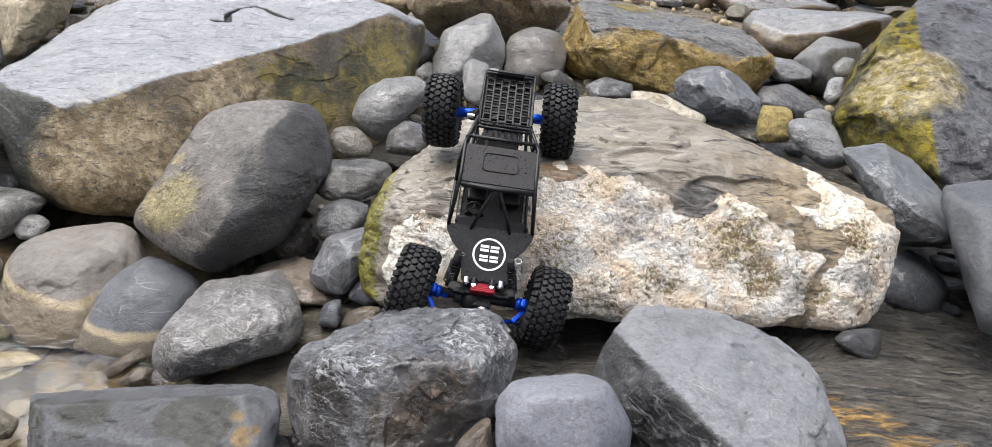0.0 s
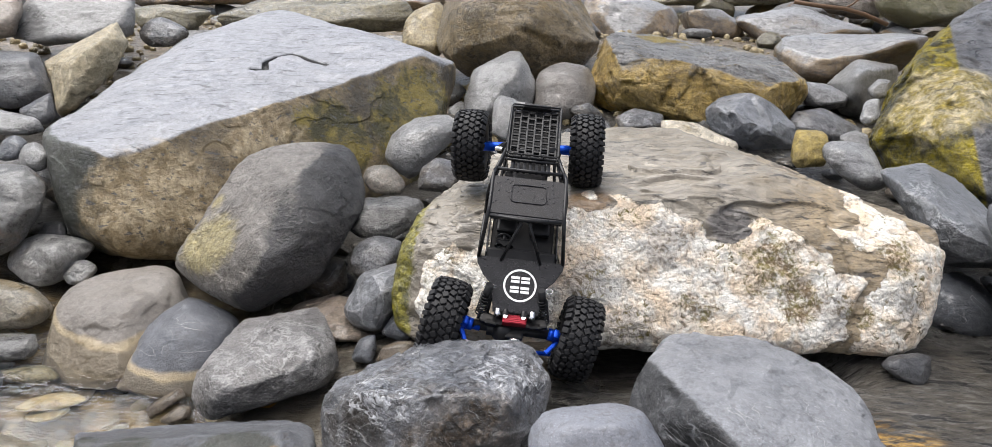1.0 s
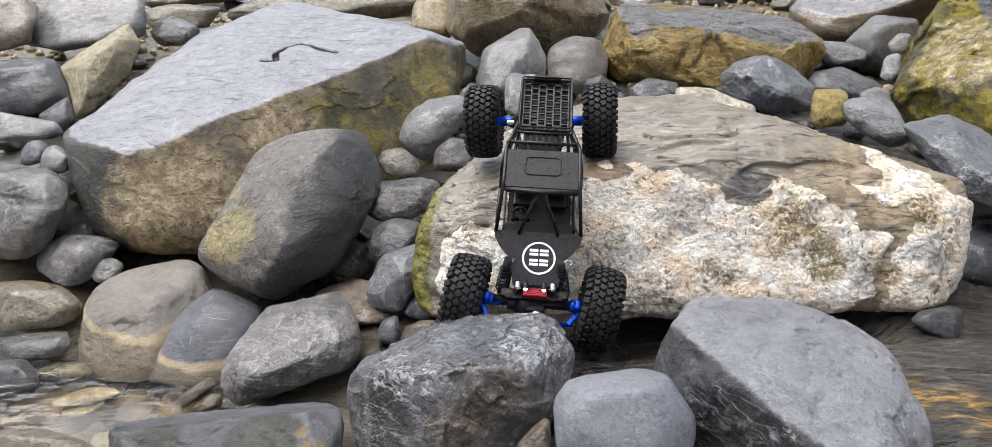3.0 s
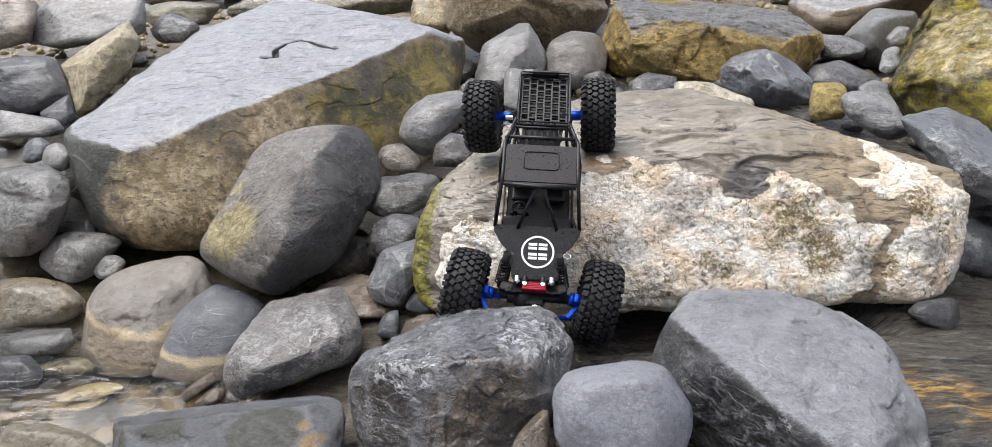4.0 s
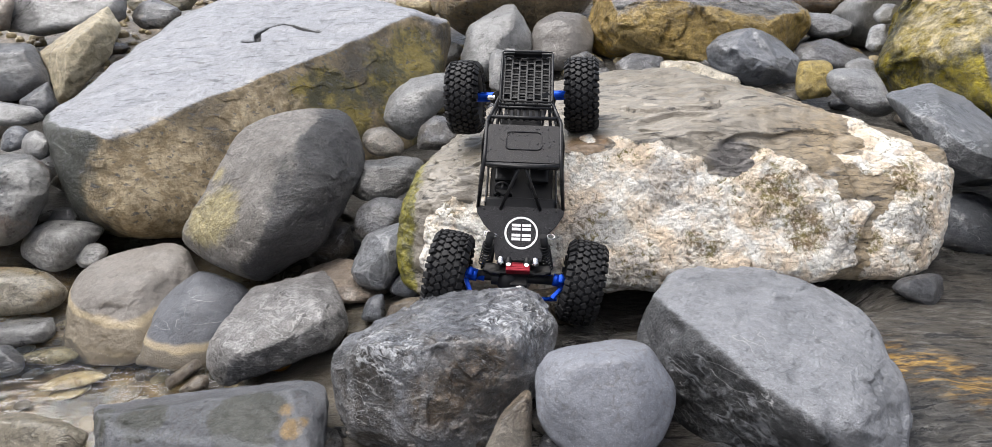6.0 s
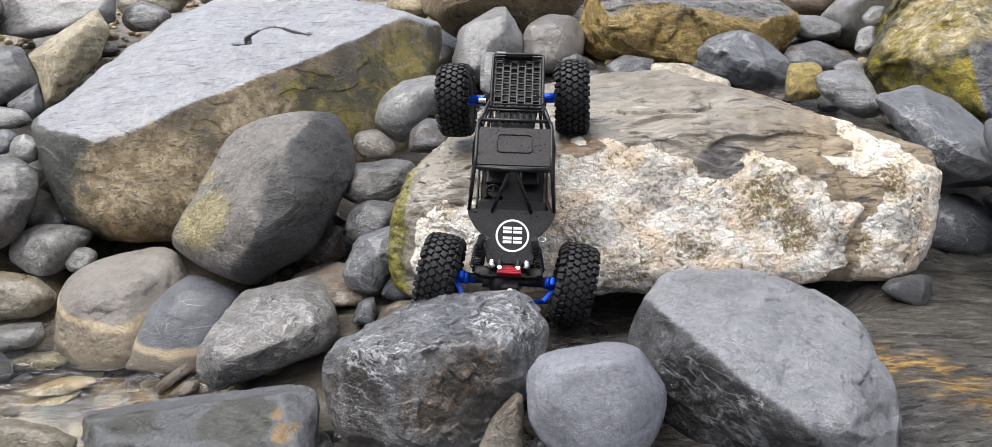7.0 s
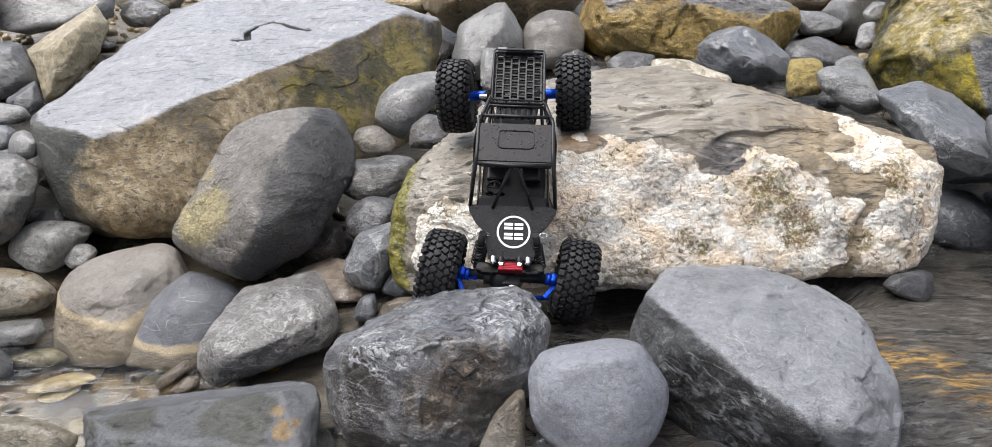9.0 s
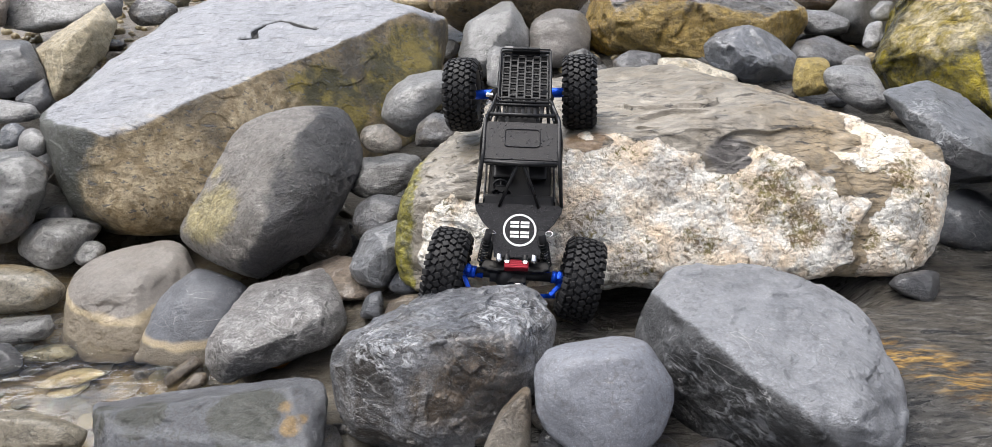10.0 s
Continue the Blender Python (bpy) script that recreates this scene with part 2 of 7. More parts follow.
    n.bsdf.inputs["Coat Roughness"].default_value = 0.2
    speck = n.span(n.noise(v, 380, 2, 0.6), 0.56, 0.68, 0.0, 0.35)
    col = n.mix(speck, col, n.mix(1.0, col, (1.9, 1.9, 1.9), "MULTIPLY"))
    col = n.mix(n.span(n.math("ADD", n.math("MULTIPLY", fine, 0.6), n.math("MULTIPLY", grit, 0.4)), 0.36, 0.54, 0.3, 0.0), col, n.mix(1.0, col, (0.34, 0.34, 0.34), "MULTIPLY"))
    rg = n.span(n.math("ADD", n.math("MULTIPLY", med, 0.6), n.math("MULTIPLY", big, 0.4)), 0.38, 0.62, rough[0], rough[1])
    return n.done(col, rg, n.bump(height, 1.0, 0.016 * relief))


STONE = {
    # grey: sides browner than the tops, and darkened with painted shade
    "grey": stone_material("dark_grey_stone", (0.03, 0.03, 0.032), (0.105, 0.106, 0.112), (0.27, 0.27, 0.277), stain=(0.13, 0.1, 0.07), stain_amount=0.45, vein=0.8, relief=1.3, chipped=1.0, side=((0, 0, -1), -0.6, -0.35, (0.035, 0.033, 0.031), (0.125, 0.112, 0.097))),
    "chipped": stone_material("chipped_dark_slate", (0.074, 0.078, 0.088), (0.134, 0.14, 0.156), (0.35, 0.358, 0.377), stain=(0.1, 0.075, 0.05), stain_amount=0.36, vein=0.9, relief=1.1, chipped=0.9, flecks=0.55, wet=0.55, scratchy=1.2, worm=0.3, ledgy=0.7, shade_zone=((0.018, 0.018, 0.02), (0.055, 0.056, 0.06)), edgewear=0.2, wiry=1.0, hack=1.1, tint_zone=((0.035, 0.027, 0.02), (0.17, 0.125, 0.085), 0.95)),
    "poolblue": stone_material("pool_blue_stone", (0.07, 0.074, 0.085), (0.066, 0.07, 0.08), (0.085, 0.089, 0.099), relief=0.5, scratchy=0.3, waterline=0.02, hack=0.4, vein=0.6, chipped=0.1, ledgy=0.2, wet=0.2, rough=(0.4, 0.6)),
    # blue: dark wet veined face with its shade painted in below the crest
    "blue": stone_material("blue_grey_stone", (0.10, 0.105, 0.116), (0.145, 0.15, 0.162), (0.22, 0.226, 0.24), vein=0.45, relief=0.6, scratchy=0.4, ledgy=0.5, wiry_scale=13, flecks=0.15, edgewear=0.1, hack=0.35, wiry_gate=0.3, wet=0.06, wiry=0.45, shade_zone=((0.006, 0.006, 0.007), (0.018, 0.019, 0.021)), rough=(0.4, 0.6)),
    "smooth": stone_material("smooth_speckled_stone", (0.082, 0.087, 0.1), (0.1, 0.106, 0.122), (0.135, 0.141, 0.158), vein=0.15, scratchy=0.1, chipped=0.1, ledgy=0.15, wet=0.12, rough=(0.5, 0.7), hack=0.12, flecks=0.35, relief=0.2),
    "tan": stone_material("tan_grey_stone", (0.07, 0.062, 0.05), (0.15, 0.132, 0.108), (0.23, 0.21, 0.18), stain=(0.15, 0.11, 0.07)),
    "dark": stone_material("dark_wet_stone", (0.018, 0.018, 0.02), (0.045, 0.046, 0.05), (0.1, 0.1, 0.105)),
    "darkblue": stone_material("dark_blue_stone", (0.028, 0.031, 0.037), (0.062, 0.067, 0.077), (0.12, 0.125, 0.137), vein=0.5, relief=0.8, hack=0.5),
    "mossgrey": stone_material("mossy_grey_stone", (0.05, 0.053, 0.06), (0.056, 0.059, 0.066), (0.1, 0.104, 0.113), flecks=0.3, ledgy=0.35, chipped=0.25, tint_zone=((0.2, 0.12, 0.03), (0.34, 0.22, 0.08), 0.8), relief=0.6, hack=0.25, wet=0.12, rough=(0.4, 0.6), zone_soft=1.2, shade_zone=((0.032, 0.035, 0.028), (0.06, 0.063, 0.054)), edgewear=0.5),
    # worm: shade of the underside is painted into shade_zone's dark colours
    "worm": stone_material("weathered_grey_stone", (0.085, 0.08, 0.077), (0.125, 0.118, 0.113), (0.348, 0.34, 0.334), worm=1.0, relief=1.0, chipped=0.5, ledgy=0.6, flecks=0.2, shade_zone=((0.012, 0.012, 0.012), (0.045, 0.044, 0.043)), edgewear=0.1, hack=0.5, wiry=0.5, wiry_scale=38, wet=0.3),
    "palewater": stone_material("pale_tan_stone", (0.17, 0.152, 0.134), (0.137, 0.124, 0.11), (0.14, 0.128, 0.115), relief=0.6, waterline=0.05, hack=0.25, ledgy=0.15, chipped=0.1, wet=0.15, rough=(0.45, 0.65)),
    # lichen: greyer right faces, the darkness of the shaded side painted in
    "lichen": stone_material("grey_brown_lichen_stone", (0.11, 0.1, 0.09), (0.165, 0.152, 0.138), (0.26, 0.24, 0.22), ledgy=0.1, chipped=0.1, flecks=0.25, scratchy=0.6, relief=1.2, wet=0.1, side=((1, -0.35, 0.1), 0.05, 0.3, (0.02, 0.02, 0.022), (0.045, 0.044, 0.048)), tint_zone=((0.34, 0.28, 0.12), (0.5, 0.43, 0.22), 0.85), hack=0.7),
    # slab: ochre sides are its stain; left faces add painted shade to dark green
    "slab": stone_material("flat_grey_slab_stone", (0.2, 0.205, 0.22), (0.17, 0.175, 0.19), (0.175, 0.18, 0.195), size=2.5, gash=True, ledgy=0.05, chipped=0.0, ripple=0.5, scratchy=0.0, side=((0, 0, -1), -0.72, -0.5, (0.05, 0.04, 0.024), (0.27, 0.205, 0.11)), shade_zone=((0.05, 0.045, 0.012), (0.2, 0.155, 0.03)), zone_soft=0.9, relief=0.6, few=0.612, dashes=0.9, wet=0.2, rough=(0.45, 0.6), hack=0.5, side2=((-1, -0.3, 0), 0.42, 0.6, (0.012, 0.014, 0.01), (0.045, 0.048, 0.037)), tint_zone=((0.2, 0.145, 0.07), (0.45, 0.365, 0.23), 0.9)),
    "layer": stone_material("layered_slate", (0.035, 0.035, 0.036), (0.1, 0.098, 0.094), (0.19, 0.185, 0.175), layers=0.9),
    "brown": stone_material("brown_wet_stone", (0.04, 0.03, 0.022), (0.1, 0.078, 0.055), (0.17, 0.14, 0.1)),
    "paleg": stone_material("pale_grey_stone", (0.085, 0.083, 0.08), (0.165, 0.163, 0.16), (0.26, 0.258, 0.25), size=2, layers=0.25, hack=0.6),
    "roundbr": stone_material("brownish_grey_stone", (0.055, 0.048, 0.042), (0.1, 0.09, 0.08), (0.165, 0.15, 0.136), size=2, hack=0.4),
    "ochre": stone_material("ochre_grey_stone", (0.05, 0.04, 0.024), (0.15, 0.115, 0.065), (0.25, 0.2, 0.13), stain=(0.21, 0.14, 0.04), stain_amount=0.65, size=3, layers=0.4, relief=1.6, wet=0.15, chipped=0.8, hack=1.2),
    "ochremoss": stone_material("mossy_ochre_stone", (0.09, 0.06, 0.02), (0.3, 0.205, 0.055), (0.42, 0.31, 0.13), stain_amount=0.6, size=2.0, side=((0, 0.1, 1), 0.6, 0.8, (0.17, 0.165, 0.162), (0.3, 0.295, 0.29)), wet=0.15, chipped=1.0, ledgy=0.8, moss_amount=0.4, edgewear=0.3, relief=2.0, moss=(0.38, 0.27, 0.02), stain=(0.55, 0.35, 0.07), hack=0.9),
    "cream": stone_material("cream_quartz", (0.25, 0.21, 0.14), (0.48, 0.43, 0.34), (0.65, 0.61, 0.53), stain=(0.3, 0.22, 0.09)),
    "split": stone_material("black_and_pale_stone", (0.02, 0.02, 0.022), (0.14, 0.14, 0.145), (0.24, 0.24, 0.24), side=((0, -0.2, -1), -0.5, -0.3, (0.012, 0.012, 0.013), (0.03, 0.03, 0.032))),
    "bluebr": stone_material("blue_brown_stone", (0.06, 0.062, 0.068), (0.11, 0.11, 0.117), (0.17, 0.168, 0.165), stain=(0.16, 0.125, 0.085), stain_amount=0.5),
    "tanmoss": stone_material("mossy_tan_stone", (0.15, 0.11, 0.03), (0.3, 0.225, 0.065), (0.4, 0.32, 0.14), moss=(0.19, 0.14, 0.015), moss_amount=0.6, wet=0.15),
    "veined": stone_material("white_veined_stone", (0.08, 0.08, 0.08), (0.2, 0.2, 0.2), (0.36, 0.36, 0.355), vein=1.0, layers=0.7),
    "mossb": stone_material("mossy_quartz_stone", (0.08, 0.082, 0.09), (0.13, 0.13, 0.138), (0.19, 0.19, 0.197), dashes=0.5, wet=0.1, chipped=1.2, ledgy=0.8, zone_soft=0.15, shade_zone=((0.03, 0.027, 0.001), (0.38, 0.3, 0.008)), tint_zone=((0.36, 0.27, 0.04), (0.72, 0.62, 0.4), 0.85), hack=0.9, relief=1.7, size=3.0),
    "bluegrey": stone_material("smooth_blue_grey_stone", (0.065, 0.069, 0.079), (0.108, 0.114, 0.128), (0.21, 0.216, 0.23), stain=(0.12, 0.1, 0.075), stain_amount=0.3, vein=0.4, relief=0.8, edgewear=0.35, hack=0.45, wet=0.5),
    "paletan": stone_material("pale_tan_block_stone", (0.2, 0.165, 0.095), (0.31, 0.262, 0.168), (0.4, 0.355, 0.26), stain=(0.26, 0.17, 0.05), stain_amount=0.3, size=2, hack=0.8, wet=0.2, edgewear=0.3),
    "angular": stone_material("angular_grey_stone", (0.06, 0.063, 0.07), (0.11, 0.114, 0.122), (0.2, 0.203, 0.21), vein=0.5, relief=0.8, cracks=0.5, wiry=1.0, edgewear=0.8, hack=0.6),
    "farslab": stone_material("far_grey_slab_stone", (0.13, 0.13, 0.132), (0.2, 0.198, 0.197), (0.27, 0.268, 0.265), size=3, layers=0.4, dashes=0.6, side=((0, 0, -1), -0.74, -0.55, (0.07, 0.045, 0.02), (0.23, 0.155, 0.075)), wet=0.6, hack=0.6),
    "white": stone_material("whitish_stone", (0.2, 0.2, 0.2), (0.3, 0.3, 0.3), (0.42, 0.42, 0.42)),
    "olive": stone_material("olive_brown_stone", (0.045, 0.038, 0.02), (0.11, 0.095, 0.052), (0.19, 0.165, 0.105), size=3, moss=(0.11, 0.1, 0.03), moss_amount=0.4, hack=1.0),
    "darkbrown": stone_material("dark_brown_stone", (0.03, 0.024, 0.018), (0.07, 0.058, 0.045), (0.13, 0.11, 0.09), size=3),
    "yellow": stone_material("yellow_ochre_stone", (0.13, 0.095, 0.04), (0.26, 0.205, 0.105), (0.36, 0.31, 0.2), size=2, hack=0.8),
    "ledge": stone_material("brown_layered_stone", (0.1, 0.08, 0.063), (0.21, 0.17, 0.135), (0.3, 0.25, 0.205), layers=0.9, wet=0.5),
    "rusty": stone_material("rust_footed_stone", (0.06, 0.058, 0.056), (0.12, 0.118, 0.113), (0.2, 0.197, 0.19), stain=(0.2, 0.1, 0.035), stain_amount=0.3),
    "pale": stone_material("pale_lumpy_stone", (0.13, 0.128, 0.12), (0.24, 0.237, 0.228), (0.36, 0.355, 0.345)),
    "tanwet": stone_material("wet_tan_stone", (0.09, 0.078, 0.055), (0.17, 0.148, 0.108), (0.26, 0.235, 0.185), stain=(0.2, 0.14, 0.055), stain_amount=0.4, rough=(0.22, 0.45)),
    "olivewet": stone_material("wet_olive_stone", (0.06, 0.052, 0.03), (0.13, 0.112, 0.066), (0.2, 0.175, 0.115), rough=(0.22, 0.45)),
}


# ---- vectorised gradient noise, for carving stone ----
def lattice(ix, iy, iz):
    h = (ix.astype(np.int64) * 374761393 + iy.astype(np.int64) * 668265263 + iz.astype(np.int64) * 2147483647) & 0xFFFFFFFF
    h = ((h ^ (h >> 13)) * 1274126177) & 0xFFFFFFFF
    h = ((h ^ (h >> 16)) * 2246822519) & 0xFFFFFFFF
    return h ^ (h >> 15)


def grad_noise(p):
    """Gradient noise, about -1 to 1, at each row of p."""
    f0 = np.floor(p)
    f = p - f0
    i = f0.astype(np.int64)
    w = f * f * f * (f * (f * 6 - 15) + 10)
    total = np.zeros(len(p))
    for dx in (0, 1):
        for dy in (0, 1):
            for dz in (0, 1):
                h = lattice(i[:, 0] + dx, i[:, 1] + dy, i[:, 2] + dz)
                gx = (h & 1023) / 511.5 - 1
                gy = ((h >> 10) & 1023) / 511.5 - 1
                gz = ((h >> 20) & 1023) / 511.5 - 1
                dot = gx * (f[:, 0] - dx) + gy * (f[:, 1] - dy) + gz * (f[:, 2] - dz)
                wx = w[:, 0] if dx else 1 - w[:, 0]
                wy = w[:, 1] if dy else 1 - w[:, 1]
                wz = w[:, 2] if dz else 1 - w[:, 2]
                total += dot * wx * wy * wz
    return total


def fbm(p, octaves=4, gain=0.5):
    out, amp = np.zeros(len(p)), 1.0
    for k in range(octaves):
        out += amp * grad_noise(p * 2.0 ** k + 17.3 * k)
        amp *= gain
    return out


def ridged(p, octaves=3):
    out, amp = np.zeros(len(p)), 1.0
    for k in range(octaves):
        out += amp * (1 - 2 * np.abs(grad_noise(p * 2.1 ** k + 31.7 * k)))
        amp *= 0.5
    return out


def ramp(v, a, b):
    t = np.clip((v - a) / (b - a), 0, 1)
    return t * t * (3 - 2 * t)


BALLS = {}


def ball(level):
    if level not in BALLS:
        bm = bmesh.new()
        bmesh.ops.create_icosphere(bm, subdivisions=level, radius=1)
        verts = np.array([v.co[:] for v in bm.verts])
        faces = [tuple(v.index for v in f.verts) for f in bm.faces]
        bm.free()
        BALLS[level] = (verts / np.linalg.norm(verts, axis=1)[:, None], faces)
    return BALLS[level]


def hewn(cuts, sharp, level, chips=0, ragged=1.0):
    """Points of a block bounded by planes (azimuth, elevation, distance from the middle), its edges worn round."""
    az, el, dist = np.array(cuts, float).T
    az, el = np.radians(az), np.radians(el)
    normals = np.stack([np.cos(el) * np.cos(az), np.cos(el) * np.sin(az), np.sin(el)], 1)

    def reach(d):
        q = np.maximum(d @ (normals / dist[:, None]).T, 0)
        return (q ** sharp).sum(1) ** (-1.0 / sharp)

    axes = np.concatenate([np.eye(3), -np.eye(3)])
    if chips:
        # small flat chips struck off the worn outside
        rng = np.random.default_rng(int(1000 * abs(dist[0]) + 7 * len(dist)))
        probe, _ = ball(4)
        probe = probe * reach(probe)[:, None]
        more = rng.normal(size=(chips, 3))
        more /= np.linalg.norm(more, axis=1)[:, None]
        normals = np.concatenate([normals, more])
        dist = np.concatenate([dist, (probe @ more.T).max(0) * rng.uniform(0.93 - 0.0012 * chips, 0.985, chips)])
    half = reach(axes)
    size = (half[:3] + half[3:]) / 2
    d, faces = ball(level)
    d = d * size
    d /= np.linalg.norm(d, axis=1)[:, None]
    # ragged edges: the planes meet along broken lines
    at = d * (reach(d) / np.cbrt(np.prod(size)))[:, None]
    wob = 0.05 * np.stack([grad_noise(d * 3.5 + 11.3 * k + 50 * dist[0]) for k in range(3)], 1)
    wob += ragged * sum(a * np.stack([grad_noise(at * f + 11.3 * k + 50 * dist[0]) for k in range(3)], 1) for f, a in ((8.0, 0.02), (24.0, 0.008), (60.0, 0.003)))
    e = d + wob
    e /= np.linalg.norm(e, axis=1)[:, None]
    share = np.maximum(e @ (normals / dist[:, None]).T, 0) ** sharp
    lie = share @ normals
    lie /= np.linalg.norm(lie, axis=1)[:, None]
    edge = 2 * (1 - share.max(1) / share.sum(1))
    return d * reach(e)[:, None], d, faces, float(np.cbrt(np.prod(size))), lie, edge


def mesh_of(name, verts, faces, material, smooth=True):
    me = bpy.data.meshes.new(name)
    me.from_pydata(verts.tolist() if isinstance(verts, np.ndarray) else verts, [], faces)
    if smooth:
        me.polygons.foreach_set("use_smooth", [True] * len(me.polygons))
    if material:
        me.materials.append(material)
    me.update()
    return me


STONE_COUNT = [0]


def carve(p, d, size, seed, rough, bed):
    """Wears a hewn block: broad swells, dents, broken ledges along the bedding and grain. Returns the points and how far each stands proud."""
    q = p / size
    warp = q + 0.35 * np.stack([grad_noise(q * 1.7 + seed + k * 5.1) for k in range(3)], 1)
    broad = 0.022 * fbm(q * 1.1 + seed, 3)
    dents = rough * 0.02 * ridged(warp * 1.8 + seed, 4)
    lay = q @ np.array([0.25, -0.35, 0.9])
    split = grad_noise(np.stack([warp[:, 0] * 1.6, warp[:, 1] * 1.6, lay * 7 + 0.6 * q[:, 0]], 1) + seed)
    split = np.clip(split * 9.0, -1, 1)
    ledges = (rough * 0.005 + bed * 0.008) * split
    h = fbm(warp * 1.3 + seed + 3.3, 4) * 2.4
    flat = np.floor(h)
    shelf = 0.015 * rough * (flat + ramp(h - flat, 0.48, 0.52))
    grit = rough * (0.006 * fbm(q * 11 + seed, 4))
    grow = broad + 0.6 * dents + ledges + grit + shelf
    proud = dents / (0.02 * max(rough, 0.1)) * 0.6 + split * 0.25 + grit * 60
    return p + d * (grow * size)[:, None], proud


def strike(p, notches):
    """Breaks flat steps out of a block: (facing, depth level, past which side, edge level), each in the block's own axes."""
    for facing, level, side, edge in notches:
        facing, side = np.array(facing) / np.linalg.norm(facing), np.array(side) / np.linalg.norm(side)
        wob = 0.014 * grad_noise(p * 9) + 0.008 * grad_noise(p * 40 + 7.0) + 0.004 * grad_noise(p * 110 + 3.0)
        over = np.maximum(p @ facing - level - 0.25 * wob, 0)
        p = p - facing * (over * ramp(p @ side - edge + wob, 0.0, 0.009))[:, None]
    return p


def stone(name, at, sharp, material, level, label, category, rough=1.0, bed=0, cuts=(), gash=None, notches=(), zones=None, ragged=1.0):
    """One boulder or stone: a hewn block with its chips, then worn."""
    p, d, faces, size, lie, edge = hewn(cuts, sharp, level, chips=18 if rough < 0.9 else 40, ragged=ragged)
    STONE_COUNT[0] += 1
    seed = np.array([3.7, 1.9, 8.3]) * STONE_COUNT[0]
    if not notches and level >= 6 and rough >= 0.8:
        # a few shallow steps where flakes have split away
        rng = np.random.default_rng(STONE_COUNT[0])
        picks = []
        for k in range(7):
            facing = rng.normal(size=3) + np.array([0, -0.4, 0.5])
            facing /= np.linalg.norm(facing)
            side = np.cross(facing, rng.normal(size=3))
            side /= np.linalg.norm(side)
            top = p[np.argmax(p @ facing)]
            picks.append((facing, (p @ facing).max() - rng.uniform(0.04, 0.1) * size, side, top @ side + rng.uniform(-0.3, 0.3) * size))
        notches = picks
    p = strike(p, notches)
    p, proud = carve(p, d, size, seed, rough, bed)
    if gash:
        # a split in the top: open and dark along a crooked line
        g = np.full(len(p), 9.0)
        for a, b in zip(gash, gash[1:]):
            a, e = np.array(a), np.array(b) - np.array(a)
            t = np.clip(((p[:, :2] - a) @ e) / (e @ e), 0, 1)
            g = np.minimum(g, np.hypot(*(p[:, :2] - a - t[:, None] * e).T))
        g = g + 0.006 * grad_noise(p * 30)
        open_to = (1 - ramp(g, 0.004, 0.011)) * (lie[:, 2] > 0.6)
        p = p - np.array([0, 0, 0.018]) * open_to[:, None]
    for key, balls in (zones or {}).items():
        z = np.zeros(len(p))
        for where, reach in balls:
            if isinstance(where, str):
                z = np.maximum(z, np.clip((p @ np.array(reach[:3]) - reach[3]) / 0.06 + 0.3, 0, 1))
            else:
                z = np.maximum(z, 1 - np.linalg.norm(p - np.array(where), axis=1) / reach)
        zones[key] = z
        if key == "zone_wiry":
            p = p + d * (np.clip(z * 2, 0, 1) * (0.0022 * ridged(p * 32, 3) + 0.0012 * ridged(p * 90, 2)))[:, None]
    me = mesh_of(name, p, faces, STONE[material])
    for key, z in (zones or {}).items():
        me.attributes.new(key, "FLOAT", "POINT").data.foreach_set("value", z.astype(np.float32))
    me.attributes.new("edge", "FLOAT", "POINT").data.foreach_set("value", edge.astype(np.float32))
    if gash:
        me.attributes.new("gash", "FLOAT", "POINT").data.foreach_set("value", open_to.astype(np.float32))
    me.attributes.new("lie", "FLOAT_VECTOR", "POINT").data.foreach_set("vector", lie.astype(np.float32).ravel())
    me.attributes.new("proud", "FLOAT", "POINT").data.foreach_set("value", (proud + 0.8 * edge).astype(np.float32))
    ob = new(name, me)
    ob.location = at
    return tagged(ob, label, category)


# ---- the ground: bedrock that falls towards a pool and rises up the shore ----
def ground_height(x, y):
    z = 0.185 + 0.2 * np.clip(x, -1.4, 0.0) + 0.12 * np.clip(x, 0.0, 0.6) - 0.02 * ramp(x, 0.7, 1.2)
    z = z - 0.14 * ramp(y, 1.15, 1.7) * ramp(-x, -0.25, 0.6)
    z = z - 0.035 * ramp(y, 0.85, 1.12) * ramp(x, 0.0, 0.35) * (1 - ramp(y, 1.6, 2.0))
    z = z - 0.06 * ramp(y, 0.98, 1.06) * (1 - ramp(y, 1.22, 1.32)) * ramp(x, 0.1, 0.2) * (1 - ramp(x, 0.6, 0.7))
    z = np.maximum(z, 0.075)
    pool = 1 - ramp(np.hypot((x + 1.02) / 0.62, (y - 1.16) / 0.58), 0.78, 1.05)
    z = z * (1 - pool) - 0.045 * pool
    z = z + 0.10 * ramp(y, 1.7, 2.6) + 0.10 * ramp(y, 2.4, 4.2) + 0.9 * ramp(y, 5.0, 12.0)
    # unseen banks behind and beside the camera, added to block low sky light
    z = z + 2.2 * ramp(-y, 1.2, 5.0) + 1.6 * ramp(np.abs(x), 4.0, 9.0) * (1 - ramp(-y, 1.2, 5.0))
    return z


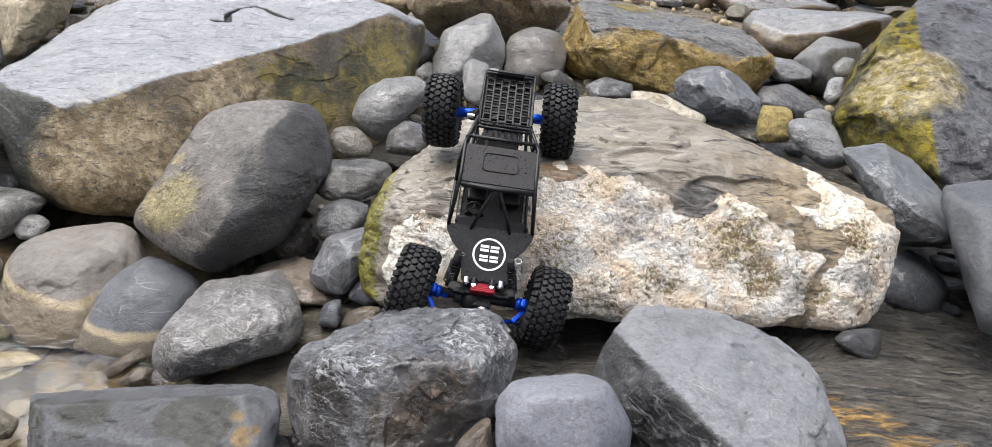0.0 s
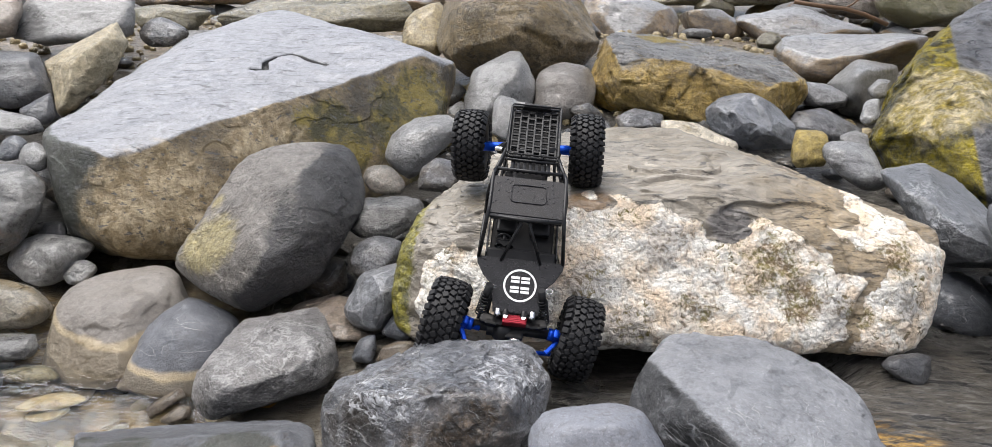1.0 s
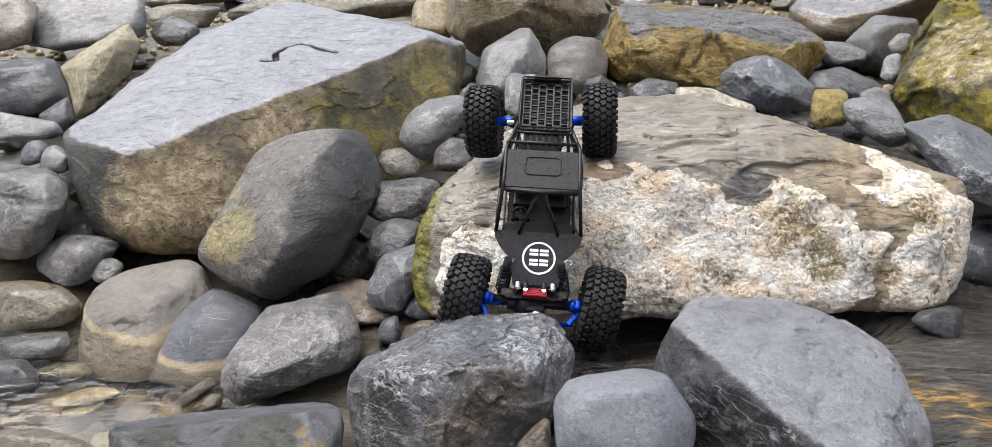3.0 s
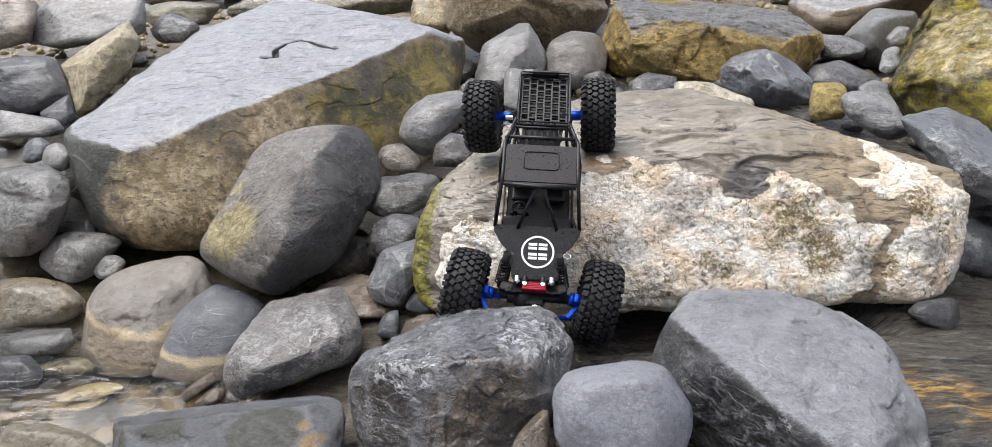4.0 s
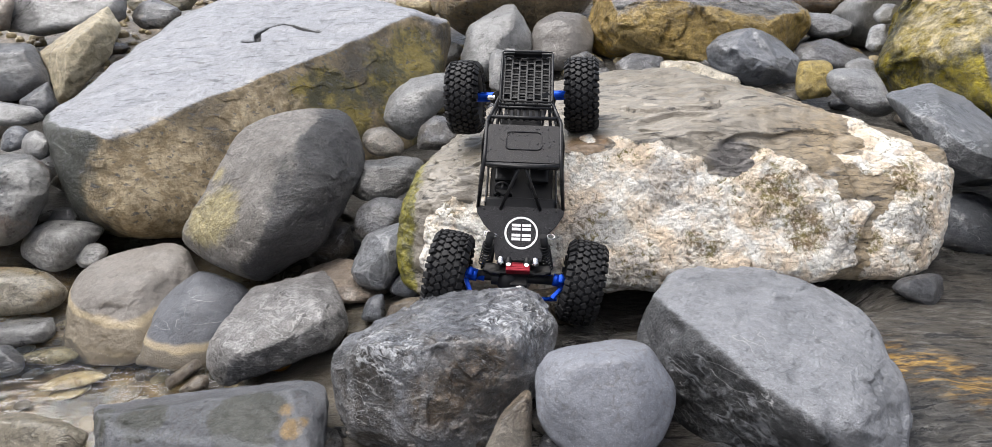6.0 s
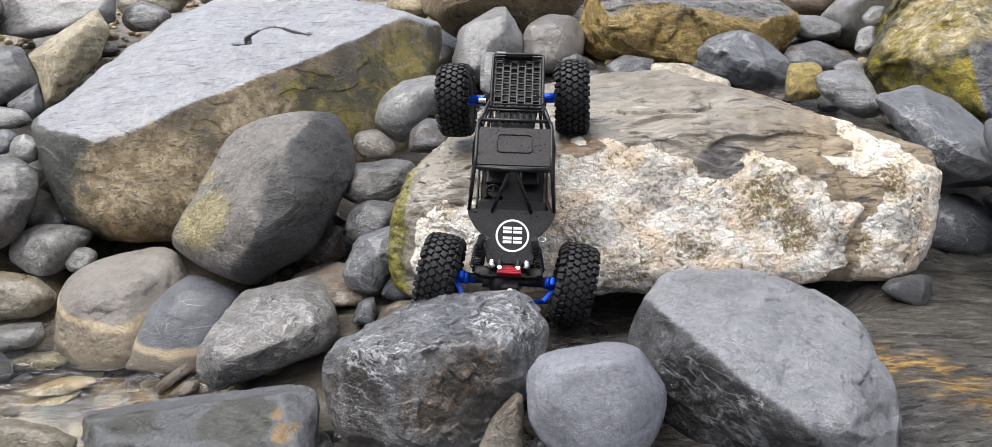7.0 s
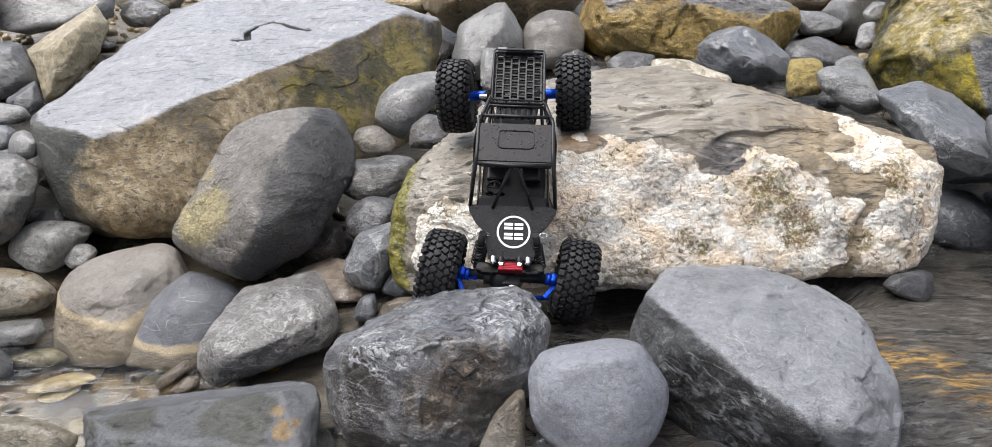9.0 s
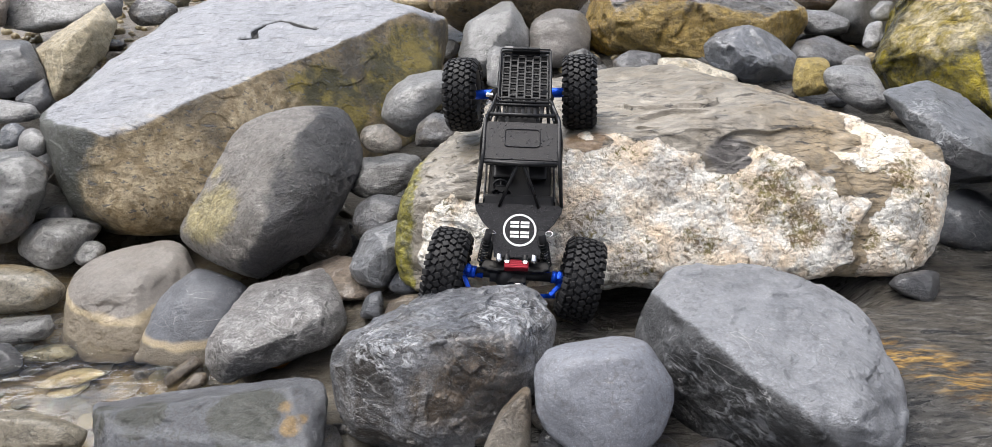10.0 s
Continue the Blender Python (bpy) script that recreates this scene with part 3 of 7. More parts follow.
def ground_points(xs, ys):
    gx, gy = np.meshgrid(xs, ys)
    gx, gy = gx.ravel(), gy.ravel()
    z = ground_height(gx, gy)
    near = 1 - ramp(np.abs(gx) + np.abs(gy - 1.2), 3.0, 8.0)
    flat = np.stack([gx, gy, np.zeros_like(gx)], 1)
    z = z + near * (0.012 * fbm(flat * 3.1, 4) + 0.004 * fbm(flat * 17, 3))
    # slate grain: thin ledges that run across
    grain = grad_noise(np.stack([gx * 3 - gy * 2, gy * 26 + gx * 15, z * 0], 1))
    z = z + near * 0.003 * np.clip(grain * 4, -1, 1) * ramp(gx, -0.1, 0.3)
    return np.stack([gx, gy, z], 1)


def spread(lo, hi, step, far):
    core = np.arange(lo, hi + step / 2, step)
    out = [core[-1]]
    while out[-1] < far:
        out.append(out[-1] + max(step, 0.18 * (out[-1] - core[-1] + step)))
    low = [core[0]]
    while low[-1] > -far:
        low.append(low[-1] - max(step, 0.18 * (core[0] - low[-1] + step)))
    return np.array(low[:0:-1] + list(core) + out[1:])


def bedrock_material():
    n = Nodes("slate_bedrock")
    v = n.coords(vary=False)
    lv = n.coords(scale=(16, 52, 16), rot=(0, 0, 32), vary=False)
    grain = n.noise(n.warp(lv, 0.8, 1.2), 2.4, 9, 0.74)
    big = n.noise(v, 3.5, 5, 0.6, 0.3)
    fine = n.noise(v, 160, 4, 0.7)
    col = n.mix(n.span(grain, 0.36, 0.56), (0.045, 0.042, 0.037), (0.105, 0.1, 0.09))
    col = n.mix(n.span(grain, 0.55, 0.72), col, (0.19, 0.18, 0.165))
    col = n.mix(n.span(big, 0.4, 0.62, 0.0, 0.55), col, (0.115, 0.095, 0.066))
    sep = n.tree.nodes.new("ShaderNodeSeparateXYZ")
    n.tree.links.new(n.warp(v, 0.1, 5), sep.inputs[0])
    # an ochre seam in the rock, and paler silt towards the pool
    seam = n.math("ABSOLUTE", n.math("ADD", n.math("SUBTRACT", sep.outputs[1], 0.845), n.math("MULTIPLY", n.math("SUBTRACT", sep.outputs[0], 0.68), 0.75)))
    sm = n.math("MULTIPLY", n.span(seam, 0.02, 0.1, 1.0, 0.0), n.math("MULTIPLY", n.span(sep.outputs[0], 0.45, 0.6), n.span(sep.outputs[0], 1.0, 1.3, 1.0, 0.0)))
    sm = n.math("MULTIPLY", sm, n.span(n.noise(lv, 1.6, 6, 0.7), 0.44, 0.6))
    silt = n.math("MULTIPLY", n.span(sep.outputs[0], -0.25, 0.0, 1.0, 0.0), 0.8)
    col = n.mix(silt, col, n.mix(n.span(n.noise(v, 14, 5), 0.35, 0.65), (0.085, 0.07, 0.047), (0.19, 0.16, 0.115)))
    wetpool = n.span(sep.outputs[0], -0.62, -0.48, 1.0, 0.0)
    col = n.mix(n.math("MULTIPLY", wetpool, n.span(sep.outputs[1], 1.5, 2.0, 0.8, 0.0)), col, n.mix(n.span(n.noise(v, 16, 6, 0.7), 0.38, 0.6), (0.075, 0.05, 0.017), (0.25, 0.165, 0.055)))
    # ground between the back stones darkened: shade painted in over wet gravel
    wet_gap_shade = n.math("MULTIPLY", n.span(sep.outputs[1], 1.45, 1.7), n.span(sep.outputs[1], 2.4, 3.0, 1.0, 0.0))
    col = n.mix(n.math("MULTIPLY", wet_gap_shade, 0.85), col, (0.03, 0.026, 0.02))
    shore = n.span(sep.outputs[1], 2.5, 3.2)
    col = n.mix(shore, col, n.mix(n.span(n.noise(v, 30, 6, 0.7), 0.35, 0.65), (0.13, 0.1, 0.065), (0.32, 0.26, 0.19)))
    col = n.mix(n.span(fine, 0.35, 0.65, 0.3, 0.0), col, (0.02, 0.019, 0.018))
    leaf = n.noise(n.warp(n.coords(scale=(24, 90, 24), rot=(0, 0, 32), vary=False), 0.35, 1.0), 1.0, 7, 0.74)
    rocky = n.span(sep.outputs[0], -0.1, 0.15, 0.4, 1.0)
    leafy = n.math("MULTIPLY", n.span(leaf, 0.55, 0.575, 0.0, 0.6), rocky)
    col = n.mix(leafy, col, (0.24, 0.23, 0.21))
    col = n.mix(n.math("MULTIPLY", n.span(leaf, 0.425, 0.45, 0.8, 0.0), rocky), col, (0.012, 0.011, 0.01))
    dv = n.noise(n.warp(n.coords(scale=(1, 5, 1), rot=(0, 0, 32), vary=False), 0.3, 3), 16, 5, 0.62)
    dash = n.math("MULTIPLY", n.span(dv, 0.585, 0.6), rocky)
    col = n.mix(n.math("MULTIPLY", n.math("MULTIPLY", n.span(dv, 0.54, 0.583), rocky), 0.4), col, (0.26, 0.25, 0.235))
    col = n.mix(n.math("MULTIPLY", dash, 0.9), col, (0.01, 0.009, 0.008))
    col = n.mix(sm, col, n.mix(n.span(leaf, 0.4, 0.6), (0.2, 0.11, 0.03), (0.68, 0.42, 0.11)))
    h = n.math("ADD", n.math("ADD", n.math("MULTIPLY", grain, 0.8), n.math("MULTIPLY", n.math("SUBTRACT", n.math("MULTIPLY", leaf, rocky), dash), 0.8)), n.math("MULTIPLY", fine, 0.3))
    n.bsdf.inputs["Coat Weight"].default_value = 0.35
    n.bsdf.inputs["Coat Roughness"].default_value = 0.25
    return n.done(col, n.span(big, 0.35, 0.65, 0.22, 0.45), n.bump(h, 1.0, 0.016))


BEDROCK = bedrock_material()
gxs = spread(-1.7, 1.7, 0.014, 250)
gys = spread(0.2, 2.4, 0.014, 250)
gp = ground_points(gxs, gys)
nx = len(gxs)
gfaces = [(j * nx + i, j * nx + i + 1, (j + 1) * nx + i + 1, (j + 1) * nx + i) for j in range(len(gys) - 1) for i in range(nx - 1)]
ground = new("ground", mesh_of("ground", gp, gfaces, BEDROCK))
tagged(ground, "wet layered slate bedrock with an ochre seam, sloping to a pool", "ground", kind="structure")


# ---- the pool ----
def water_material():
    n = Nodes("shallow_water")
    v = n.coords(vary=False)
    n.bsdf.inputs["Transmission Weight"].default_value = 1.0
    n.bsdf.inputs["IOR"].default_value = 1.3
    return n.done((0.93, 0.92, 0.86), 0.02, n.bump(n.noise(n.coords(scale=(1, 2.2, 1), vary=False), 13, 3, 0.5), 0.11, 0.012))


wb = bmesh.new()
bmesh.ops.create_circle(wb, cap_ends=True, radius=1.0, segments=64)
for vert in wb.verts:
    vert.co.x, vert.co.y, vert.co.z = vert.co.x * 0.645 - 1.02, vert.co.y * 0.605 + 1.16, 0.03
wm = bpy.data.meshes.new("water")
wb.to_mesh(wm)
wb.free()
wm.materials.append(water_material())
water = new("water", wm)
water.visible_shadow = False
tagged(water, "shallow clear pool of still water over olive and tan pebbles", "water", kind="structure")


# ---- the quartz-faced boulder ----
def inside_distance(px, py, outline):
    """Distance to a closed outline, positive inside."""
    pts = np.array(outline)
    best = np.full(len(px), 9.0)
    odd = np.zeros(len(px), bool)
    for a, b in zip(pts, np.roll(pts, -1, 0)):
        e = b - a
        t = np.clip(((px - a[0]) * e[0] + (py - a[1]) * e[1]) / (e @ e), 0, 1)
        best = np.minimum(best, np.hypot(px - a[0] - t * e[0], py - a[1] - t * e[1]))
        cross = (a[1] > py) != (b[1] > py)
        odd ^= cross & (px < a[0] + (py - a[1]) / (b[1] - a[1] + 1e-12) * e[0])
    return np.where(odd, best, -best)


def quartz_material():
    n = Nodes("quartz_crusted_stone")
    v = n.coords(vary=False)
    edge = n.math("ADD", n.attr("crust"), n.math("MULTIPLY", n.math("SUBTRACT", n.noise(v, 42, 6, 0.68), 0.5), 0.03))
    crust = n.span(edge, -0.0015, 0.0015)
    # bare grey-brown slate
    lv = n.coords(scale=(1.8, 3.6, 4.6), rot=(4, 3, 14), vary=False)
    grain = n.noise(n.warp(lv, 0.35, 2.5), 7, 8, 0.72)
    seams = n.noise(n.warp(n.coords(scale=(1.5, 11, 14), rot=(3, 4, 7), vary=False), 0.5, 2.2), 4.5, 5, 0.6)
    seam = n.math("MULTIPLY", n.span(n.math("ABSOLUTE", n.math("SUBTRACT", seams, 0.5)), 0.0, 0.016, 1.0, 0.0), n.span(n.noise(v, 9, 3), 0.46, 0.6))
    big = n.noise(v, 6, 5, 0.6, 0.4)
    fine = n.noise(v, 210, 3, 0.7)
    bare = n.mix(n.span(grain, 0.34, 0.62), (0.155, 0.136, 0.108), (0.255, 0.227, 0.183))
    bare = n.mix(n.span(big, 0.44, 0.64, 0.0, 0.5), bare, (0.165, 0.135, 0.088))
    place = n.tree.nodes.new("ShaderNodeSeparateXYZ")
    n.tree.links.new(n.warp(v, 0.16, 6), place.inputs[0])
    rusty = n.math("MULTIPLY", n.span(place.outputs[0], 0.17, 0.34), n.span(n.noise(v, 8, 5, 0.65), 0.34, 0.56, 0.15, 0.75))
    bare = n.mix(rusty, bare, n.mix(n.span(n.noise(v, 40, 5, 0.7), 0.36, 0.6), (0.15, 0.11, 0.06), (0.33, 0.245, 0.135)))
    # a dark plum scar above the crust, and ochre where water has stood
    scar = n.span(n.math("ADD", n.attr("scar"), n.math("MULTIPLY", n.math("SUBTRACT", n.noise(v, 30, 6, 0.7), 0.5), 0.8)), 0.25, 0.5, 0.0, 0.8)
    bare = n.mix(scar, bare, n.mix(n.span(n.noise(v, 45, 5, 0.7), 0.36, 0.6), (0.035, 0.032, 0.034), (0.12, 0.112, 0.112)))
    puddle = n.span(n.math("ADD", n.attr("puddle"), n.math("MULTIPLY", n.math("SUBTRACT", n.noise(v, 30, 5, 0.7), 0.5), 0.6)), 0.2, 0.5, 0.0, 0.8)
    bare = n.mix(puddle, bare, (0.17, 0.095, 0.035))
    dv = n.noise(n.warp(n.coords(scale=(1, 4.0, 5), rot=(0, 0, 12), vary=False), 0.4, 3), 11, 5, 0.62)
    dash = n.span(dv, 0.622, 0.634)
    bare = n.mix(n.math("MULTIPLY", dash, 0.85), bare, (0.016, 0.014, 0.011))
    bare = n.mix(n.math("MULTIPLY", seam, 0.4), bare, (0.02, 0.017, 0.013))
    bare = n.mix(n.span(n.attr("riser"), 0.3, 0.7, 0.0, 0.6), bare, (0.035, 0.03, 0.024))
    bare = n.mix(n.span(n.noise(v, 300, 3, 0.7), 0.56, 0.7, 0.0, 0.5), bare, (0.24, 0.22, 0.19))
    # crisp split steps on the bare slate
    rise = n.math("MULTIPLY", n.noise(n.warp(n.coords(scale=(0.7, 3, 4), rot=(0, 0, 8), vary=False), 0.12, 7), 6, 5, 0.58), 9.0)
    steps = n.math("ADD", n.math("FLOOR", rise), n.span(n.math("FRACT", rise), 0.45, 0.55))
    split = n.math("MULTIPLY", n.span(n.math("ABSOLUTE", n.math("SUBTRACT", n.math("FRACT", rise), 0.5)), 0.01, 0.07, 1.0, 0.0), n.span(n.noise(v, 8, 4, 0.6), 0.47, 0.58, 0.0, 0.85))
    bare = n.mix(split, bare, (0.028, 0.023, 0.017))
    # quartz: white, cream and pale pink, stained green and ochre in its pits
    q1 = n.noise(v, 17, 7, 0.66, 0.5)
    q2 = n.noise(v, 75, 6, 0.72, 0.8)
    crumb = n.cells(n.warp(v, 0.02, 60), 95)
    quartz = n.mix(n.span(q1, 0.38, 0.58), (0.84, 0.7, 0.54), (0.95, 0.92, 0.85))
    quartz = n.mix(n.span(n.noise(v, 12, 6, 0.7), 0.48, 0.64, 0.0, 0.6), quartz, (0.78, 0.6, 0.42))
    quartz = n.mix(n.span(n.noise(v, 34, 6, 0.7), 0.56, 0.68, 0.0, 0.45), quartz, (0.5, 0.49, 0.47))
    greyed = n.span(n.math("ADD", n.attr("greyed"), n.math("MULTIPLY", n.math("SUBTRACT", n.noise(v, 48, 7, 0.76), 0.5), 1.7)), 0.3, 0.65, 0.0, 0.7)
    quartz = n.mix(greyed, quartz, n.mix(n.span(q2, 0.4, 0.6), (0.2, 0.195, 0.19), (0.52, 0.51, 0.49)))
    pits = n.span(q2, 0.36, 0.49, 1.0, 0.0)
    stain = n.mix(n.span(n.noise(v, 7, 3), 0.45, 0.6), (0.17, 0.125, 0.075), (0.18, 0.145, 0.02))
    quartz = n.mix(n.math("MULTIPLY", pits, n.span(n.noise(v, 13, 5), 0.4, 0.62, 0.4, 1.0)), quartz, stain)
    line = n.span(n.edges(n.warp(v, 0.06, 25), 26), 0.0, 0.03, 1.0, 0.0)
    quartz = n.mix(n.math("MULTIPLY", line, n.span(n.noise(v, 16, 4), 0.5, 0.66, 0.0, 0.4)), quartz, (0.2, 0.15, 0.07))
    green = n.span(n.math("ADD", n.attr("stained"), n.math("MULTIPLY", n.math("SUBTRACT", n.noise(n.warp(v, 0.04, 20), 30, 7, 0.78), 0.5), 2.4)), 0.4, 0.75, 0.0, 0.9)
    green = n.math("MULTIPLY", green, n.span(n.noise(v, 130, 5, 0.75), 0.36, 0.56, 0.15, 1.0))
    quartz = n.mix(green, quartz, n.mix(n.span(n.noise(v, 40, 4), 0.4, 0.6), (0.13, 0.075, 0.02), (0.17, 0.135, 0.015)))
    quartz = n.mix(n.span(n.noise(v, 150, 4, 0.7), 0.34, 0.48, 0.22, 0.0), quartz, n.mix(1.0, quartz, (0.6, 0.52, 0.42), "MULTIPLY"))
    col = n.mix(crust, bare, quartz)
    moss = n.span(n.math("ADD", n.attr("moss"), n.math("MULTIPLY", n.math("SUBTRACT", n.noise(v, 24, 6, 0.7), 0.5), 0.07)), -0.006, 0.008)
    col = n.mix(moss, col, n.mix(n.span(n.noise(v, 70, 5, 0.7), 0.35, 0.65), (0.045, 0.043, 0.005), (0.22, 0.195, 0.014)))
    col = n.mix(n.span(fine, 0.3, 0.65, 0.2, 0.0), col, (0.03, 0.028, 0.025))
    h = n.math("ADD", n.math("MULTIPLY", n.math("SUBTRACT", grain, n.math("MULTIPLY", n.math("ADD", seam, dash), 0.5)), n.span(crust, 0, 1, 0.5, 0.2)), n.math("MULTIPLY", crust, n.math("ADD", n.math("MULTIPLY", q2, 1.6), n.math("MULTIPLY", crumb, -0.6))))
    n.put(n.span(crust, 0, 1, 0.3, 0.0), n.bsdf.inputs["Coat Weight"])
    n.bsdf.inputs["Coat Roughness"].default_value = 0.3
    h = n.math("ADD", h, n.math("MULTIPLY", n.math("MULTIPLY", moss, n.noise(v, 150, 3)), 0.5))
    h = n.math("ADD", h, n.math("MULTIPLY", fine, 0.12))
    h = n.math("ADD", h, n.math("MULTIPLY", n.math("MULTIPLY", steps, 0.16), n.span(crust, 0, 1, 1.0, 0.0)))
    return n.done(col, n.span(crust, 0.0, 1.0, 0.4, 0.68), n.bump(h, 0.8, 0.012))


LEFT = [(-0.130, 0.775), (-0.145, 0.844), (-0.137, 0.914), (-0.100, 0.943), (-0.079, 0.961), (-0.059, 0.939), (-0.031, 0.956), (0.021, 0.958),
        (0.029, 0.929), (0.004, 0.892), (0.022, 0.847), (0.010, 0.74), (-0.10, 0.74)]
TONGUE = [(0.040, 1.040), (0.095, 1.052), (0.114, 1.035), (0.147, 1.030), (0.127, 1.017), (0.079, 1.028)]
MIDDLE = [(0.032, 0.74), (0.062, 0.823), (0.070, 0.863), (0.106, 0.907), (0.106, 0.954), (0.096, 0.995), (0.109, 1.020), (0.138, 1.028), (0.190, 1.033),
          (0.214, 1.045), (0.201, 1.066), (0.227, 1.063), (0.253, 1.043), (0.291, 1.050), (0.322, 1.030), (0.364, 1.019), (0.369, 0.991), (0.404, 0.985),
          (0.445, 1.000), (0.459, 1.033), (0.477, 1.039), (0.528, 1.015), (0.542, 0.995), (0.590, 0.976), (0.599, 0.944), (0.651, 0.944), (0.655, 0.921),
          (0.634, 0.900), (0.622, 0.874), (0.617, 0.811), (0.611, 0.74)]
RIGHT = [(0.647, 1.147), (0.681, 1.114), (0.724, 1.086), (0.761, 1.048), (0.783, 1.021), (0.86, 1.003), (0.86, 0.74), (0.630, 0.74), (0.641, 0.857),
         (0.654, 0.905), (0.696, 0.955), (0.684, 0.985), (0.649, 0.991), (0.592, 1.036), (0.640, 1.027), (0.661, 1.046), (0.650, 1.105)]


FLAKES = [(-0.011, 1.029, 0.013), (0.002, 1.021, 0.012), (0.024, 1.019, 0.013), (-0.004, 0.998, 0.012), (0.063, 0.997, 0.012), (0.165, 1.066, 0.012)]


def quartz_boulder():
    cuts = [(74, -74, 0.115), (-162, 83, 0.131), (-59, -83, 0.150), (32, 74, 0.189), (-93, 34, 0.175), (110, -65, 0.171), (146, -27, 0.389),
            (58, 44, 0.315), (139, -46, 0.310), (20, -35, 0.321), (111, 33, 0.374), (-77, 63, 0.165), (28, 16, 0.397), (-85, -58, 0.236),
            (18, 62, 0.267), (-123, 27, 0.364), (80, -46, 0.266), (136, -9, 0.424), (-92, 4, 0.257), (79, 46, 0.326), (-169, 70, 0.207),
            (-89, -30, 0.286), (22, -16, 0.381), (147, -72, 0.244), (151, -18, 0.431), (-61, 30, 0.322), (158, 48, 0.348), (-154, 42, 0.402),
            (6, -65, 0.241), (155, 11, 0.471), (-59, 16, 0.378), (-5, -16, 0.455)]
    at = np.array([0.361, 1.363, 0.338])
    p, d, faces, size, lie, worn = hewn(cuts, 40, 8)
    w = p + at
    s = 0.55 * w[:, 1] + 0.83 * w[:, 2]
    crust = np.full(len(p), -1.0)
    for outline in (LEFT, TONGUE, MIDDLE, RIGHT):
        crust = np.maximum(crust, inside_distance(w[:, 0], s, outline))
    for fx, fs, r in FLAKES:
        crust = np.maximum(crust, r - np.hypot(w[:, 0] - fx, s - fs))
    crust = np.minimum(crust, np.hypot((w[:, 0] - 0.606) / 1.3, s - 0.805) - 0.02)
    facing = ramp(1.42 - w[:, 1], 0.0, 0.1)
    crust = np.where(facing > 0, crust, -0.2)
    on = ramp(crust + 0.03 * grad_noise(w * 30), -0.004, 0.006)
    grow = 0.010 * fbm(w * 5, 4) + 0.005 * ridged(w * 13, 3)
    # split ledges on the bare top
    lay = w @ np.array([0.05, -0.12, 0.99])
    bend = w + 0.06 * np.stack([grad_noise(w * 6 + k * 9.1) for k in range(3)], 1)
    up = (1 - on) * ramp(lie[:, 2], 0.35, 0.75)
    riser = np.zeros(len(p))
    for fx, fy, tall, phase in ((2.2, 8.0, 0.013, 0.0), (5.0, 19.0, 0.005, 4.0)):
        h = 1.6 * fbm(np.stack([bend[:, 0] * fx + bend[:, 1] * fx * 0.5, bend[:, 1] * fy, bend[:, 0] * 0 + phase], 1), 3) + 3.0 * bend[:, 1]
        flat = np.floor(h)
        grow += up * tall * (flat + ramp(h - flat, 0.46, 0.54) - h)
        riser = np.maximum(riser, up * (1 - ramp(np.abs(h - flat - 0.5), 0.02, 0.06)) * ramp(grad_noise(w * 7 + phase), 0.02, 0.3))
    grow += on * (0.004 + 0.0018 * ridged(w * 38, 3) + 0.0022 * fbm(w * 60, 3))
    p = p + d * grow[:, None]
    me = mesh_of("quartz_boulder", p, faces, quartz_material())
    me.attributes.new("crust", "FLOAT", "POINT").data.foreach_set("value", crust.astype(np.float32))
    stained = np.zeros(len(p))
    for fx, fs, r in ((0.486, 0.957, 0.11), (0.53, 0.89, 0.08), (0.71, 0.985, 0.07), (0.64, 0.87, 0.05), (0.36, 0.87, 0.06)):
        stained = np.maximum(stained, 1 - np.hypot(w[:, 0] - fx, s - fs) / r)
    me.attributes.new("stained", "FLOAT", "POINT").data.foreach_set("value", stained.astype(np.float32))
    greyed = np.zeros(len(p))
    for fx, fs, r in ((0.605, 0.87, 0.07), (0.17, 0.90, 0.09), (0.24, 0.82, 0.08), (0.30, 0.98, 0.08), (0.72, 0.9, 0.06)):
        greyed = np.maximum(greyed, 1 - np.hypot(w[:, 0] - fx, s - fs) / r)
    me.attributes.new("riser", "FLOAT", "POINT").data.foreach_set("value", riser.astype(np.float32))
    scar = 1 - np.linalg.norm((w - np.array([0.415, 1.205, 0.43])) / np.array([0.07, 0.06, 0.06]), axis=1)
    me.attributes.new("scar", "FLOAT", "POINT").data.foreach_set("value", np.maximum(scar, 0).astype(np.float32))
    puddle = 1 - np.linalg.norm((w - np.array([0.162, 1.25, 0.445])) / np.array([0.07, 0.06, 0.06]), axis=1)
    me.attributes.new("puddle", "FLOAT", "POINT").data.foreach_set("value", np.maximum(puddle, 0).astype(np.float32))
    me.attributes.new("greyed", "FLOAT", "POINT").data.foreach_set("value", greyed.astype(np.float32))
    moss = -0.158 - w[:, 0] + 0.05 * ramp(w[:, 2], 0.34, 0.46)
    me.attributes.new("moss", "FLOAT", "POINT").data.foreach_set("value", moss.astype(np.float32))
    ob = new("boulder", me)
    ob.location = at
    return tagged(ob, "brown slate boulder with rough white quartz face and green moss", "boulder")


quartz_boulder()

